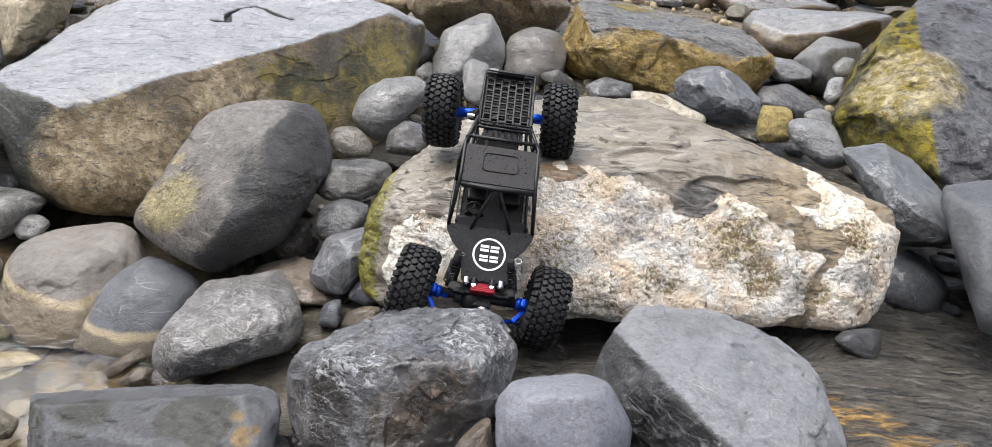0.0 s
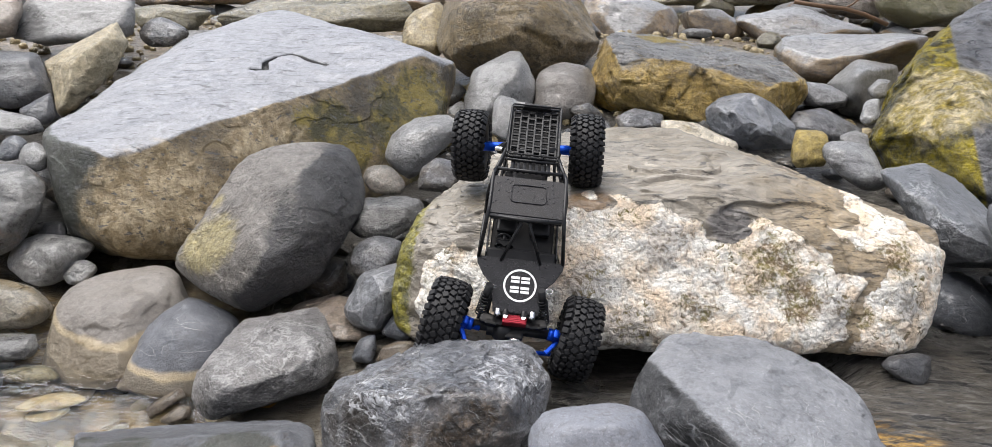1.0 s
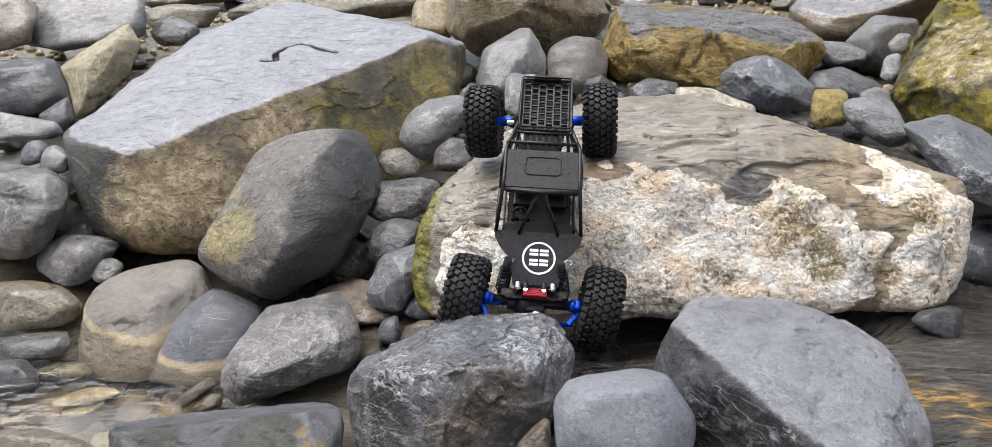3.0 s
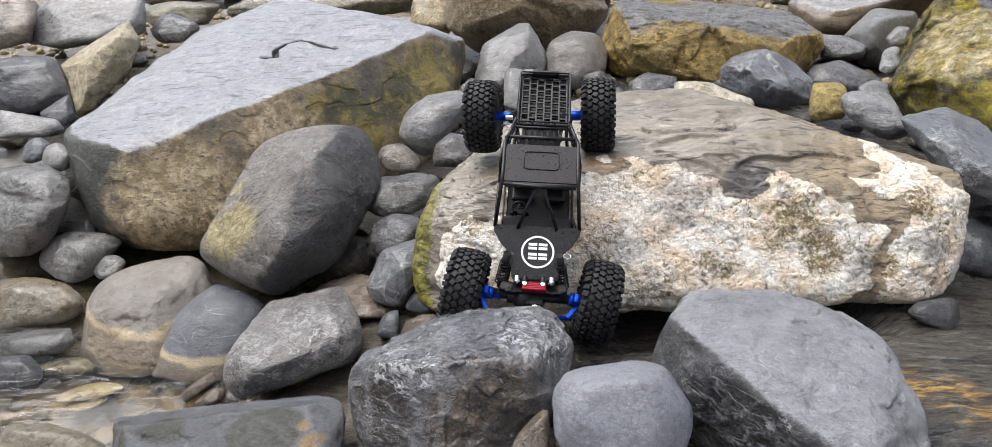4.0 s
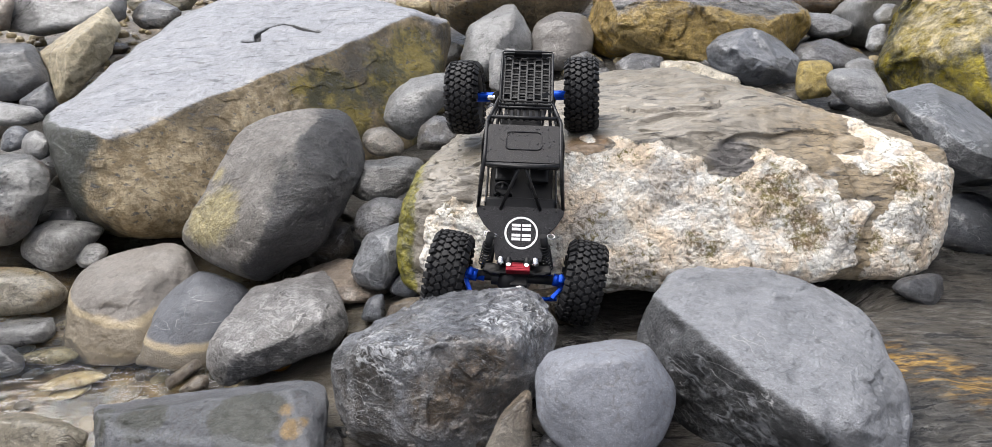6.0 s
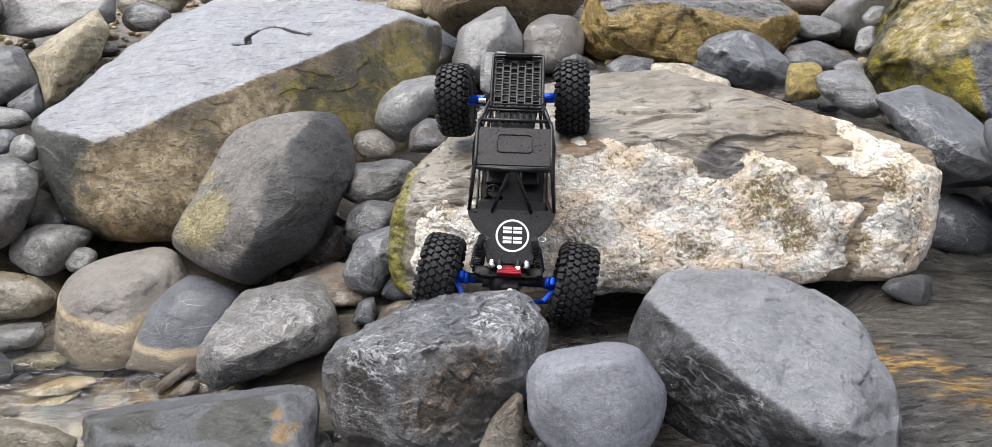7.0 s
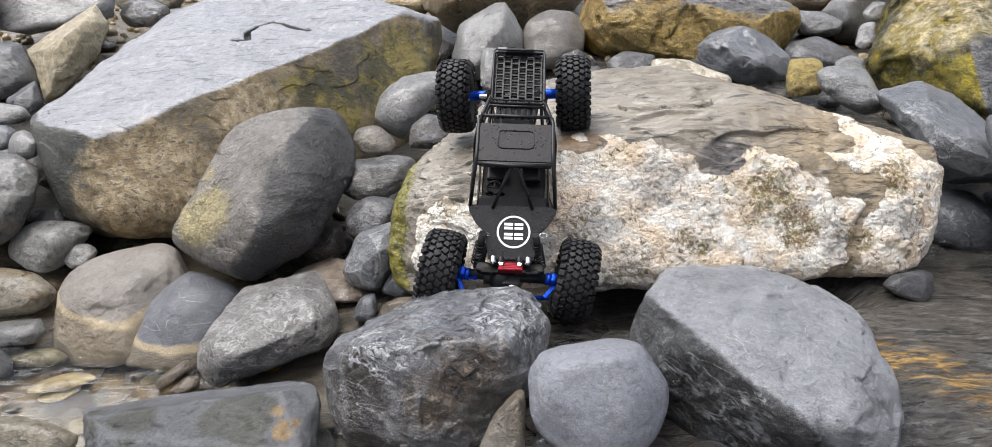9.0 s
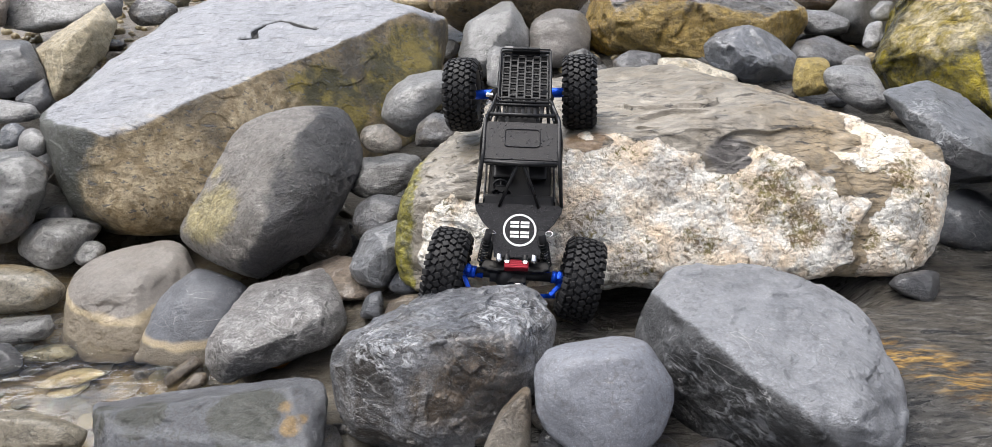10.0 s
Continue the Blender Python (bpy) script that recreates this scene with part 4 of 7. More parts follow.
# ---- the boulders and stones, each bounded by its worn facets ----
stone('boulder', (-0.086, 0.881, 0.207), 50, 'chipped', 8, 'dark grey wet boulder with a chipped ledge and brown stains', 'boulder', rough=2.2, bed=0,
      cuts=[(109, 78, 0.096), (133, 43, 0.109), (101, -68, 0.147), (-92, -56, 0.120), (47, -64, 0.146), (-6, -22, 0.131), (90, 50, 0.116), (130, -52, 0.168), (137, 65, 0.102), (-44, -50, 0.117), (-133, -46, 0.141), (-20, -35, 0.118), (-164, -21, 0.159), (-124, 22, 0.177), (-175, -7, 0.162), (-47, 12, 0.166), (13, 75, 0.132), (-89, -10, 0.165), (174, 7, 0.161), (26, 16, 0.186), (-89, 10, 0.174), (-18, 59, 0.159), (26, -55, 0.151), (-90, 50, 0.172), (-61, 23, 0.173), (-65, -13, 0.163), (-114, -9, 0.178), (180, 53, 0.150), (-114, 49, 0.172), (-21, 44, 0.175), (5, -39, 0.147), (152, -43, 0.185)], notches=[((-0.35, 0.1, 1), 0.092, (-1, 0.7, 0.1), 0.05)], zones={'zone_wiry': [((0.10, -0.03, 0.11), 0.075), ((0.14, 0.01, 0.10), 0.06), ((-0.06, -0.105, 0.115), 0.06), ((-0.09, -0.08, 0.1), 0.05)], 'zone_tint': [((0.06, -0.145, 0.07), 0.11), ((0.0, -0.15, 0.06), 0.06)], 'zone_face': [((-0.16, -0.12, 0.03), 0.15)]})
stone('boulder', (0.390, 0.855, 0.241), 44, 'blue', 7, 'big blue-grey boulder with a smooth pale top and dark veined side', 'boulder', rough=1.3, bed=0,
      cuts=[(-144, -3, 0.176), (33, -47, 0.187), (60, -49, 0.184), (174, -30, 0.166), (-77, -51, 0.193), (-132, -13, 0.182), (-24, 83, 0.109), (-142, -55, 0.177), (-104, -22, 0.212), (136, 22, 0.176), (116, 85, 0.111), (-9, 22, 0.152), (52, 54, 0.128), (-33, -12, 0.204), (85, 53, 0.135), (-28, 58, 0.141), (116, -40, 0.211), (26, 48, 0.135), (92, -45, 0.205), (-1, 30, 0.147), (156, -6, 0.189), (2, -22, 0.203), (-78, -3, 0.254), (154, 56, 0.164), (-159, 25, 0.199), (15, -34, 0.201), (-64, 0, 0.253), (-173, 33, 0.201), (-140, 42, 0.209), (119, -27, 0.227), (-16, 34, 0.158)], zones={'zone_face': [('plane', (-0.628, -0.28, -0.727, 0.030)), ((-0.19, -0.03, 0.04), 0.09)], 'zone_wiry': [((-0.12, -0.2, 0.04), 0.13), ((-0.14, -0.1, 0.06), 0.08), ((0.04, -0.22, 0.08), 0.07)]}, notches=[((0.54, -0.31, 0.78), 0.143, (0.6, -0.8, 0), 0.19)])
stone('stone', (0.133, 0.729, 0.276), 30, 'smooth', 6, 'round blue-grey stone with a smooth flat speckled face', 'stone', rough=0.5, bed=0,
      cuts=[(90, -58, 0.087), (107, 44, 0.067), (-90, -55, 0.078), (-141, -48, 0.077), (-95, 43, 0.092), (-28, -27, 0.079), (62, 45, 0.078), (24, 29, 0.087), (146, 20, 0.084), (166, -3, 0.089), (-174, -26, 0.085), (11, 18, 0.089), (-162, -36, 0.081), (124, 75, 0.078), (-13, -10, 0.087), (-15, 52, 0.093), (-108, 23, 0.102), (-72, 21, 0.102), (-90, 14, 0.104), (-49, 11, 0.100), (-174, 57, 0.097), (33, 73, 0.086), (-162, 35, 0.110), (-34, 20, 0.101), (-135, 20, 0.112), (45, -66, 0.104)])
stone('stone', (0.011, 0.680, 0.262), 27, 'tan', 5, 'narrow pointed tan-grey stone wedged upright between boulders', 'stone', rough=1.0, bed=0,
      cuts=[(1, -4, 0.024), (-100, -59, 0.054), (90, -53, 0.051), (160, 14, 0.020), (147, 26, 0.021), (-94, 4, 0.049), (-21, 15, 0.029), (109, -39, 0.051), (-90, 40, 0.036), (-178, 32, 0.026), (168, 44, 0.026), (123, 36, 0.035), (49, -42, 0.051), (163, 64, 0.037), (90, -37, 0.056), (139, -13, 0.042)])
stone('stone', (0.070, 0.673, 0.241), 12, 'dark', 5, 'small dark stone lying low between larger boulders', 'stone', rough=1.0, bed=0,
      cuts=[(-111, -51, 0.024), (-51, -43, 0.026), (176, -9, 0.027), (96, 43, 0.020), (14, 12, 0.028), (55, 39, 0.022), (90, -60, 0.045), (144, 22, 0.026), (-90, 48, 0.030), (-68, 2, 0.034), (-101, -4, 0.034), (-20, 43, 0.032), (-154, 27, 0.034), (103, 73, 0.025), (26, 66, 0.026), (175, 54, 0.031)])
stone('boulder', (-0.443, 0.822, 0.110), 60, 'mossgrey', 7, 'long dark grey slab-sided boulder with moss and ochre blotches', 'boulder', rough=1.0, bed=0,
      cuts=[(63, -71, 0.113), (-88, -53, 0.116), (-100, 57, 0.120), (19, -20, 0.136), (106, 62, 0.075), (105, 47, 0.080), (-92, -23, 0.154), (-163, 2, 0.165), (-151, -12, 0.166), (160, -59, 0.189), (37, -46, 0.132), (-137, 33, 0.151), (-154, 26, 0.159), (-134, 8, 0.171), (85, 41, 0.094), (-6, 19, 0.221), (4, 3, 0.199), (-171, -32, 0.202), (10, 8, 0.192)], zones={'zone_face': [((-0.06, -0.06, 0.1), 0.05), ((0.09, -0.07, 0.11), 0.07), ((-0.14, -0.05, 0.08), 0.05)], 'zone_tint': [((0.145, -0.061, 0.122), 0.022), ((0.173, -0.078, 0.114), 0.022), ((0.159, -0.089, 0.106), 0.025)]})
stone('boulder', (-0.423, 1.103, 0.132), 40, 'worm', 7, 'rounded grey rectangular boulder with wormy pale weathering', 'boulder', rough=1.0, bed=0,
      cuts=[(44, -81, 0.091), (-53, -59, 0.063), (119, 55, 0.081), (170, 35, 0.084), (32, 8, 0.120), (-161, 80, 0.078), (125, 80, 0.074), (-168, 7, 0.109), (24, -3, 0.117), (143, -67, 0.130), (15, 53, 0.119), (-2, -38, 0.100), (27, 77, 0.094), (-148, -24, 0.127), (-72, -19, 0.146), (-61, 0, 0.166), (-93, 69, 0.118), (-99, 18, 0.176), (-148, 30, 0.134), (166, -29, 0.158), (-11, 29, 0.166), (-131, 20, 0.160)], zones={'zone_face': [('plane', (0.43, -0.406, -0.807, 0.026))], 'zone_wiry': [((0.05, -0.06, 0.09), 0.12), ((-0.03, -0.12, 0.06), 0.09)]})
stone('boulder', (-0.669, 1.280, 0.034), 23, 'poolblue', 5, 'wet blue-grey stone with a thin white vein standing in the water', 'boulder', rough=1.0, bed=0,
      cuts=[(87, -66, 0.114), (-94, -61, 0.111), (-170, 22, 0.074), (16, -25, 0.092), (6, -39, 0.093), (76, 48, 0.100), (173, 40, 0.073), (-51, 86, 0.093), (-105, 50, 0.116), (57, 34, 0.112), (-40, 42, 0.141), (153, 51, 0.082), (-59, 63, 0.116), (-91, 2, 0.181), (-168, 68, 0.080), (-143, 50, 0.093), (-103, 32, 0.148), (159, -33, 0.165)])
stone('boulder', (-0.878, 1.401, 0.022), 23, 'palewater', 7, 'broad pale tan boulder with a water line, standing in the pool', 'boulder', rough=0.8, bed=0,
      cuts=[(13, -39, 0.123), (-87, -64, 0.152), (75, -69, 0.129), (-156, 10, 0.111), (125, 61, 0.094), (34, -5, 0.148), (-138, 84, 0.100), (127, -61, 0.171), (-32, 41, 0.207), (-130, 38, 0.135), (160, 55, 0.093), (-96, 21, 0.219), (-89, 58, 0.153), (-11, 59, 0.169), (-105, 40, 0.167), (-171, 33, 0.104), (59, 35, 0.158), (-150, 58, 0.107), (166, -44, 0.203), (112, -22, 0.263)])
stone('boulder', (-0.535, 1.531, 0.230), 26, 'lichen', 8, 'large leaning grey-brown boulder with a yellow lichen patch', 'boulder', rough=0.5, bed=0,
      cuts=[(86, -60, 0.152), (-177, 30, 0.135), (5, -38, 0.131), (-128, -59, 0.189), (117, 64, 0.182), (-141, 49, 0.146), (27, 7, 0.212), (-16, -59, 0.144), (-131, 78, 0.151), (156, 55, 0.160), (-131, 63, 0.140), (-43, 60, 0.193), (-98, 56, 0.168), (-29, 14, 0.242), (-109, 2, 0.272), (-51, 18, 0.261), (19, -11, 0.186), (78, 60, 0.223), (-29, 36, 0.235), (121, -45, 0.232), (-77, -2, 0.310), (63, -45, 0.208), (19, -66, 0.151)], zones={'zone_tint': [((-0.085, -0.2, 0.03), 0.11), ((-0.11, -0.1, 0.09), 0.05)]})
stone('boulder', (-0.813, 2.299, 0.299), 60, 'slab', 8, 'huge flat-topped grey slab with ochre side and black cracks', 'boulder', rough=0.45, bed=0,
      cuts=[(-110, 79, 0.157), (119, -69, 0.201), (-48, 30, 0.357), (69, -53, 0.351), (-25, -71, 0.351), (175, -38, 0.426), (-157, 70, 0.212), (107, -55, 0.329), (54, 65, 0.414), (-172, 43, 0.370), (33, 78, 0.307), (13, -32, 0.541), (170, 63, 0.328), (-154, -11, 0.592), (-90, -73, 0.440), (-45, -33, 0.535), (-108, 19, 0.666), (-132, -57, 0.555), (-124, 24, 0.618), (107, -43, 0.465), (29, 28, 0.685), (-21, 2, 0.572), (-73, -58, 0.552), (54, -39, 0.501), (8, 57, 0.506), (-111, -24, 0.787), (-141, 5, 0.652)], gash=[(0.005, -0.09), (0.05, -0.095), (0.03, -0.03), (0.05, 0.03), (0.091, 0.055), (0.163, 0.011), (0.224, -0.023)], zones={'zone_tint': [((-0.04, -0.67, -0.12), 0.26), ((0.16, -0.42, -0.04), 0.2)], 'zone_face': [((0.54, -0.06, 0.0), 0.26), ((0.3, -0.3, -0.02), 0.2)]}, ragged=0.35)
stone('stone', (-0.245, 1.936, 0.326), 18, 'paleg', 5, 'smooth grey oval stone leaning on its neighbours', 'stone', rough=1.0, bed=0,
      cuts=[(-4, -45, 0.055), (118, 67, 0.079), (161, 48, 0.069), (90, -53, 0.103), (-157, -63, 0.098), (37, 45, 0.124), (177, 12, 0.087), (-173, -27, 0.100), (-30, -22, 0.081), (-133, 80, 0.065), (-158, 62, 0.061), (-35, 68, 0.089), (-150, 39, 0.078), (-71, 32, 0.099), (-94, 51, 0.080), (-137, 15, 0.105), (-116, -6, 0.131), (-98, 39, 0.091), (-57, 15, 0.109)])
stone('stone', (-0.160, 1.692, 0.322), 17, 'grey', 5, 'small rounded grey stone between bigger stones', 'stone', rough=1.0, bed=0,
      cuts=[(-99, -80, 0.041), (90, -54, 0.044), (3, -38, 0.048), (175, -2, 0.054), (-90, 45, 0.035), (152, 46, 0.044), (28, 31, 0.047), (69, 62, 0.041), (-142, 36, 0.046), (-92, -13, 0.062), (-152, 64, 0.036), (-22, 58, 0.040), (-41, 81, 0.034), (-43, 14, 0.058)])
stone('stone', (-0.294, 1.632, 0.318), 17, 'tan', 5, 'small rounded brownish grey stone', 'stone', rough=1.0, bed=0,
      cuts=[(-79, -80, 0.033), (90, -55, 0.038), (35, 36, 0.037), (-166, -40, 0.040), (105, 63, 0.038), (-90, 45, 0.030), (18, -18, 0.053), (-14, 62, 0.032), (-121, 82, 0.030), (166, 26, 0.056), (-129, 10, 0.044), (-88, -15, 0.051), (-140, 53, 0.038), (-38, 36, 0.050)])
stone('stone', (-0.271, 1.506, 0.266), 60, 'layer', 5, 'flat layered grey stone lying on pebbles', 'stone', rough=1.0, bed=1,
      cuts=[(107, 62, 0.052), (90, -56, 0.059), (-16, -59, 0.042), (168, 25, 0.072), (-114, -72, 0.048), (-149, 84, 0.043), (-90, 47, 0.047), (3, -38, 0.059), (-146, 52, 0.054), (45, 38, 0.083), (-154, -56, 0.068), (-29, 69, 0.059), (-52, -19, 0.066), (-97, -17, 0.072), (-37, 8, 0.076), (-117, 9, 0.078)])
stone('stone', (-0.276, 1.393, 0.219), 20, 'grey', 5, 'small dark grey stone wedged in a gap', 'stone', rough=1.0, bed=0,
      cuts=[(90, -56, 0.054), (-21, -59, 0.036), (18, -7, 0.058), (179, 8, 0.047), (139, 52, 0.045), (83, 56, 0.055), (-62, -71, 0.039), (-90, 46, 0.042), (-166, 71, 0.039), (-49, 87, 0.044), (-150, 36, 0.044), (-23, 34, 0.061), (-160, -39, 0.056), (-53, -20, 0.056), (-80, -21, 0.059), (-126, 12, 0.059)])
stone('stone', (-0.253, 1.268, 0.191), 70, 'angular', 6, 'dark blue-grey angular stone wedged in a gap', 'stone', rough=1.0, bed=0,
      cuts=[(14, -9, 0.054), (176, 18, 0.044), (-4, -39, 0.048), (-172, 31, 0.044), (0, 4, 0.062), (139, 68, 0.052), (-24, -23, 0.064), (128, 53, 0.054), (-150, -46, 0.064), (89, -58, 0.071), (-149, 33, 0.058), (-130, 73, 0.073), (-81, -70, 0.062), (-123, 13, 0.078), (-129, -5, 0.074), (-29, 31, 0.098), (-59, 0, 0.103), (-85, -48, 0.079)])
stone('stone', (-0.396, 1.441, 0.132), 20, 'grey', 5, 'dark rounded stone in a gap between boulders', 'stone', rough=1.0, bed=0,
      cuts=[(172, 26, 0.048), (90, -57, 0.056), (21, -5, 0.052), (88, 54, 0.058), (-6, -48, 0.043), (-118, -64, 0.041), (-154, 48, 0.042), (-68, 88, 0.047), (-149, -44, 0.050), (-90, 47, 0.044), (-14, 32, 0.059), (-102, -16, 0.057), (-43, -7, 0.064), (-123, 3, 0.057)])
stone('pebble', (-0.240, 1.124, 0.160), 17, 'darkblue', 5, 'small dark wet pebble on the bedrock', 'pebble', rough=1.0, bed=0,
      cuts=[(175, 13, 0.021), (-93, -67, 0.025), (5, -22, 0.017), (130, 47, 0.024), (90, -58, 0.028), (21, 2, 0.020), (-90, 47, 0.022), (-157, 38, 0.020), (178, 72, 0.021), (-91, -6, 0.032), (-20, 8, 0.023), (-5, 31, 0.024)])
stone('stone', (-0.187, 1.188, 0.174), 20, 'darkblue', 5, 'small dark grey stone at the foot of the quartz boulder', 'stone', rough=1.0, bed=0,
      cuts=[(30, 22, 0.024), (-118, -61, 0.024), (166, 23, 0.025), (90, -58, 0.036), (-28, -57, 0.028), (3, 48, 0.026), (147, 40, 0.027), (-90, 47, 0.028), (-166, 46, 0.025), (-104, -19, 0.033), (-176, 62, 0.025), (-59, -10, 0.039)])
stone('stone', (-0.181, 1.097, 0.177), 20, 'brown', 5, 'small brown wet stone by the quartz boulder', 'stone', rough=1.0, bed=0,
      cuts=[(-81, -66, 0.020), (0, -33, 0.024), (89, -59, 0.025), (83, 49, 0.021), (131, 47, 0.017), (168, 13, 0.026), (-90, 47, 0.019), (-87, -11, 0.027), (-38, 14, 0.030), (66, 83, 0.019), (-153, 45, 0.022), (165, 70, 0.016)])
stone('stone', (0.096, 1.080, 0.196), 37, 'brown', 5, 'small brown angular stone behind a boulder', 'stone', rough=1.0, bed=0,
      cuts=[(-153, -48, 0.027), (102, 51, 0.030), (0, -8, 0.042), (120, 79, 0.029), (90, -60, 0.045), (-131, -15, 0.038), (-58, -62, 0.041), (-32, 30, 0.041), (-90, 48, 0.035), (24, 25, 0.044), (-17, 54, 0.038), (-76, -2, 0.052)])
stone('boulder', (-0.025, 2.595, 0.372), 90, 'paleg', 5, 'tall grey angular boulder with a pale flat face', 'boulder', rough=1.0, bed=0,
      cuts=[(176, 8, 0.106), (159, 55, 0.096), (-14, -64, 0.110), (-136, -80, 0.125), (90, -52, 0.148), (-139, 53, 0.123), (10, 26, 0.115), (3, -7, 0.113), (-155, 35, 0.135), (-103, 53, 0.156), (-172, 65, 0.107), (-64, 1, 0.218), (-27, 30, 0.152), (-7, 39, 0.131), (-102, -30, 0.258), (77, 74, 0.136), (-1, 88, 0.136)])
stone('stone', (-0.005, 2.055, 0.391), 37, 'paleg', 5, 'small upright grey block of stone', 'stone', rough=1.0, bed=0,
      cuts=[(175, -8, 0.035), (89, -54, 0.042), (7, -2, 0.040), (-91, 45, 0.034), (72, 63, 0.068), (-175, -76, 0.053), (2, -45, 0.050), (-27, 31, 0.040), (-154, 25, 0.038), (-76, 74, 0.041), (165, 20, 0.054), (-102, 10, 0.067), (-53, 17, 0.057), (-151, 47, 0.042)])
stone('boulder', (0.206, 2.548, 0.386), 20, 'roundbr', 5, 'round brownish grey boulder behind the truck', 'boulder', rough=1.0, bed=0,
      cuts=[(-141, -80, 0.094), (-2, -11, 0.114), (-32, -76, 0.097), (67, 74, 0.103), (90, -52, 0.146), (169, 11, 0.108), (143, 63, 0.102), (174, -16, 0.113), (6, 26, 0.120), (-90, 45, 0.104), (-74, 76, 0.090), (-39, 27, 0.124), (-136, 72, 0.092), (-153, 40, 0.114), (-36, 48, 0.107), (-145, 25, 0.136), (-100, -19, 0.179), (-76, -15, 0.175)])
stone('boulder', (0.032, 3.273, 0.508), 90, 'ochre', 6, 'huge ochre-grey angular boulder with an overhanging underside', 'boulder', rough=1.0, bed=0,
      cuts=[(90, -50, 0.291), (112, 79, 0.299), (-109, 76, 0.241), (174, 5, 0.327), (-83, -86, 0.199), (7, 26, 0.301), (-20, 45, 0.272), (-179, -54, 0.265), (-1, -43, 0.293), (-160, 26, 0.340), (-84, -31, 0.393), (-61, 33, 0.373), (-98, 43, 0.359), (-71, -18, 0.424), (-93, -45, 0.368), (-150, -33, 0.386), (-20, -27, 0.376), (-117, 24, 0.419), (-101, 1, 0.459), (-119, -38, 0.418), (67, -38, 0.415)])
stone('boulder', (0.700, 2.658, 0.439), 110, 'ochremoss', 7, 'large long boulder with a mossy ochre side and grey top', 'boulder', rough=1.8, bed=0,
      cuts=[(72, -75, 0.158), (-104, -83, 0.140), (-22, 88, 0.103), (133, -46, 0.302), (47, 74, 0.187), (127, 65, 0.244), (17, -49, 0.286), (-100, 45, 0.272), (158, -19, 0.325), (11, 55, 0.238), (-53, 73, 0.158), (-113, -63, 0.228), (-78, -5, 0.377), (173, 21, 0.360), (-155, -6, 0.419), (-8, -30, 0.320), (-6, -14, 0.346), (-46, 8, 0.395), (-93, -41, 0.325), (-38, 29, 0.347), (-23, 28, 0.345), (-20, 59, 0.233), (4, -38, 0.314)])
stone('boulder', (0.828, 2.394, 0.366), 60, 'bluegrey', 7, 'smooth blue-grey angular boulder beside a mossy one', 'boulder', rough=1.0, bed=0,
      cuts=[(-1, 47, 0.097), (-34, 52, 0.107), (173, -60, 0.093), (138, 52, 0.121), (-62, -79, 0.100), (-147, -80, 0.088), (90, -53, 0.133), (-172, 71, 0.121), (-15, -8, 0.158), (20, 67, 0.105), (153, 14, 0.136), (-45, 26, 0.153), (160, -23, 0.127), (-25, 72, 0.102), (-91, 48, 0.182), (-82, -32, 0.193), (-144, -31, 0.187), (-108, -47, 0.174), (-179, 41, 0.159), (-147, -9, 0.212), (-167, 12, 0.198), (74, -44, 0.179)])
stone('stone', (0.533, 1.923, 0.408), 27, 'cream', 5, 'cream-white quartz-crusted rock behind the ridge', 'stone', rough=1.0, bed=0,
      cuts=[(-119, -81, 0.055), (25, 67, 0.032), (164, -26, 0.084), (88, 74, 0.040), (90, -55, 0.088), (-18, -47, 0.099), (-22, 74, 0.036), (-90, 46, 0.064), (-76, 86, 0.041), (-143, 27, 0.107), (-96, -15, 0.107), (-65, 21, 0.099), (91, 45, 0.103), (74, -27, 0.133)])
stone('stone', (0.446, 2.308, 0.355), 23, 'grey', 5, 'flat grey stone in shade', 'stone', rough=1.0, bed=0,
      cuts=[(-58, -76, 0.031), (59, 75, 0.033), (145, 57, 0.040), (176, -42, 0.063), (-4, 13, 0.076), (90, -53, 0.110), (-63, 79, 0.045), (-90, 45, 0.070), (-147, 71, 0.053), (-80, -26, 0.085), (-52, 44, 0.075), (-127, 21, 0.107)])
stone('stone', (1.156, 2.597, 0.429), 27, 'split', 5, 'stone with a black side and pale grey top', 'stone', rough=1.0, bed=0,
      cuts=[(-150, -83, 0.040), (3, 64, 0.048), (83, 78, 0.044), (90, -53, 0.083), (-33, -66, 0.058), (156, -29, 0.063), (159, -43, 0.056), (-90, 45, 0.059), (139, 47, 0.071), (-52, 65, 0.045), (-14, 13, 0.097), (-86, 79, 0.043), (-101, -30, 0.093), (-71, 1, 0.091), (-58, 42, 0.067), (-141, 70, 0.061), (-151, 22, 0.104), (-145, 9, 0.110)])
stone('stone', (1.106, 2.416, 0.360), 34, 'bluebr', 5, 'flat blue-brown slab stone among boulders', 'stone', rough=1.0, bed=0,
      cuts=[(-103, -82, 0.050), (8, 66, 0.050), (123, 65, 0.061), (-31, -52, 0.092), (90, -54, 0.112), (146, 20, 0.092), (158, -38, 0.090), (-47, 68, 0.053), (-90, 46, 0.077), (-93, -25, 0.114), (-135, 78, 0.063), (-68, 15, 0.111), (-152, 57, 0.095), (-136, 26, 0.142)])
stone('stone', (0.894, 2.010, 0.378), 80, 'tanmoss', 5, 'tan mossy block of stone', 'stone', rough=1.0, bed=0,
      cuts=[(153, -4, 0.044), (-60, -77, 0.048), (-20, -3, 0.048), (98, 70, 0.053), (90, -54, 0.071), (159, -36, 0.051), (-90, 45, 0.053), (-102, 81, 0.046), (-4, 43, 0.060), (-44, 25, 0.049), (-176, 30, 0.063), (-83, -18, 0.083), (-44, 54, 0.048), (-153, 8, 0.091)])
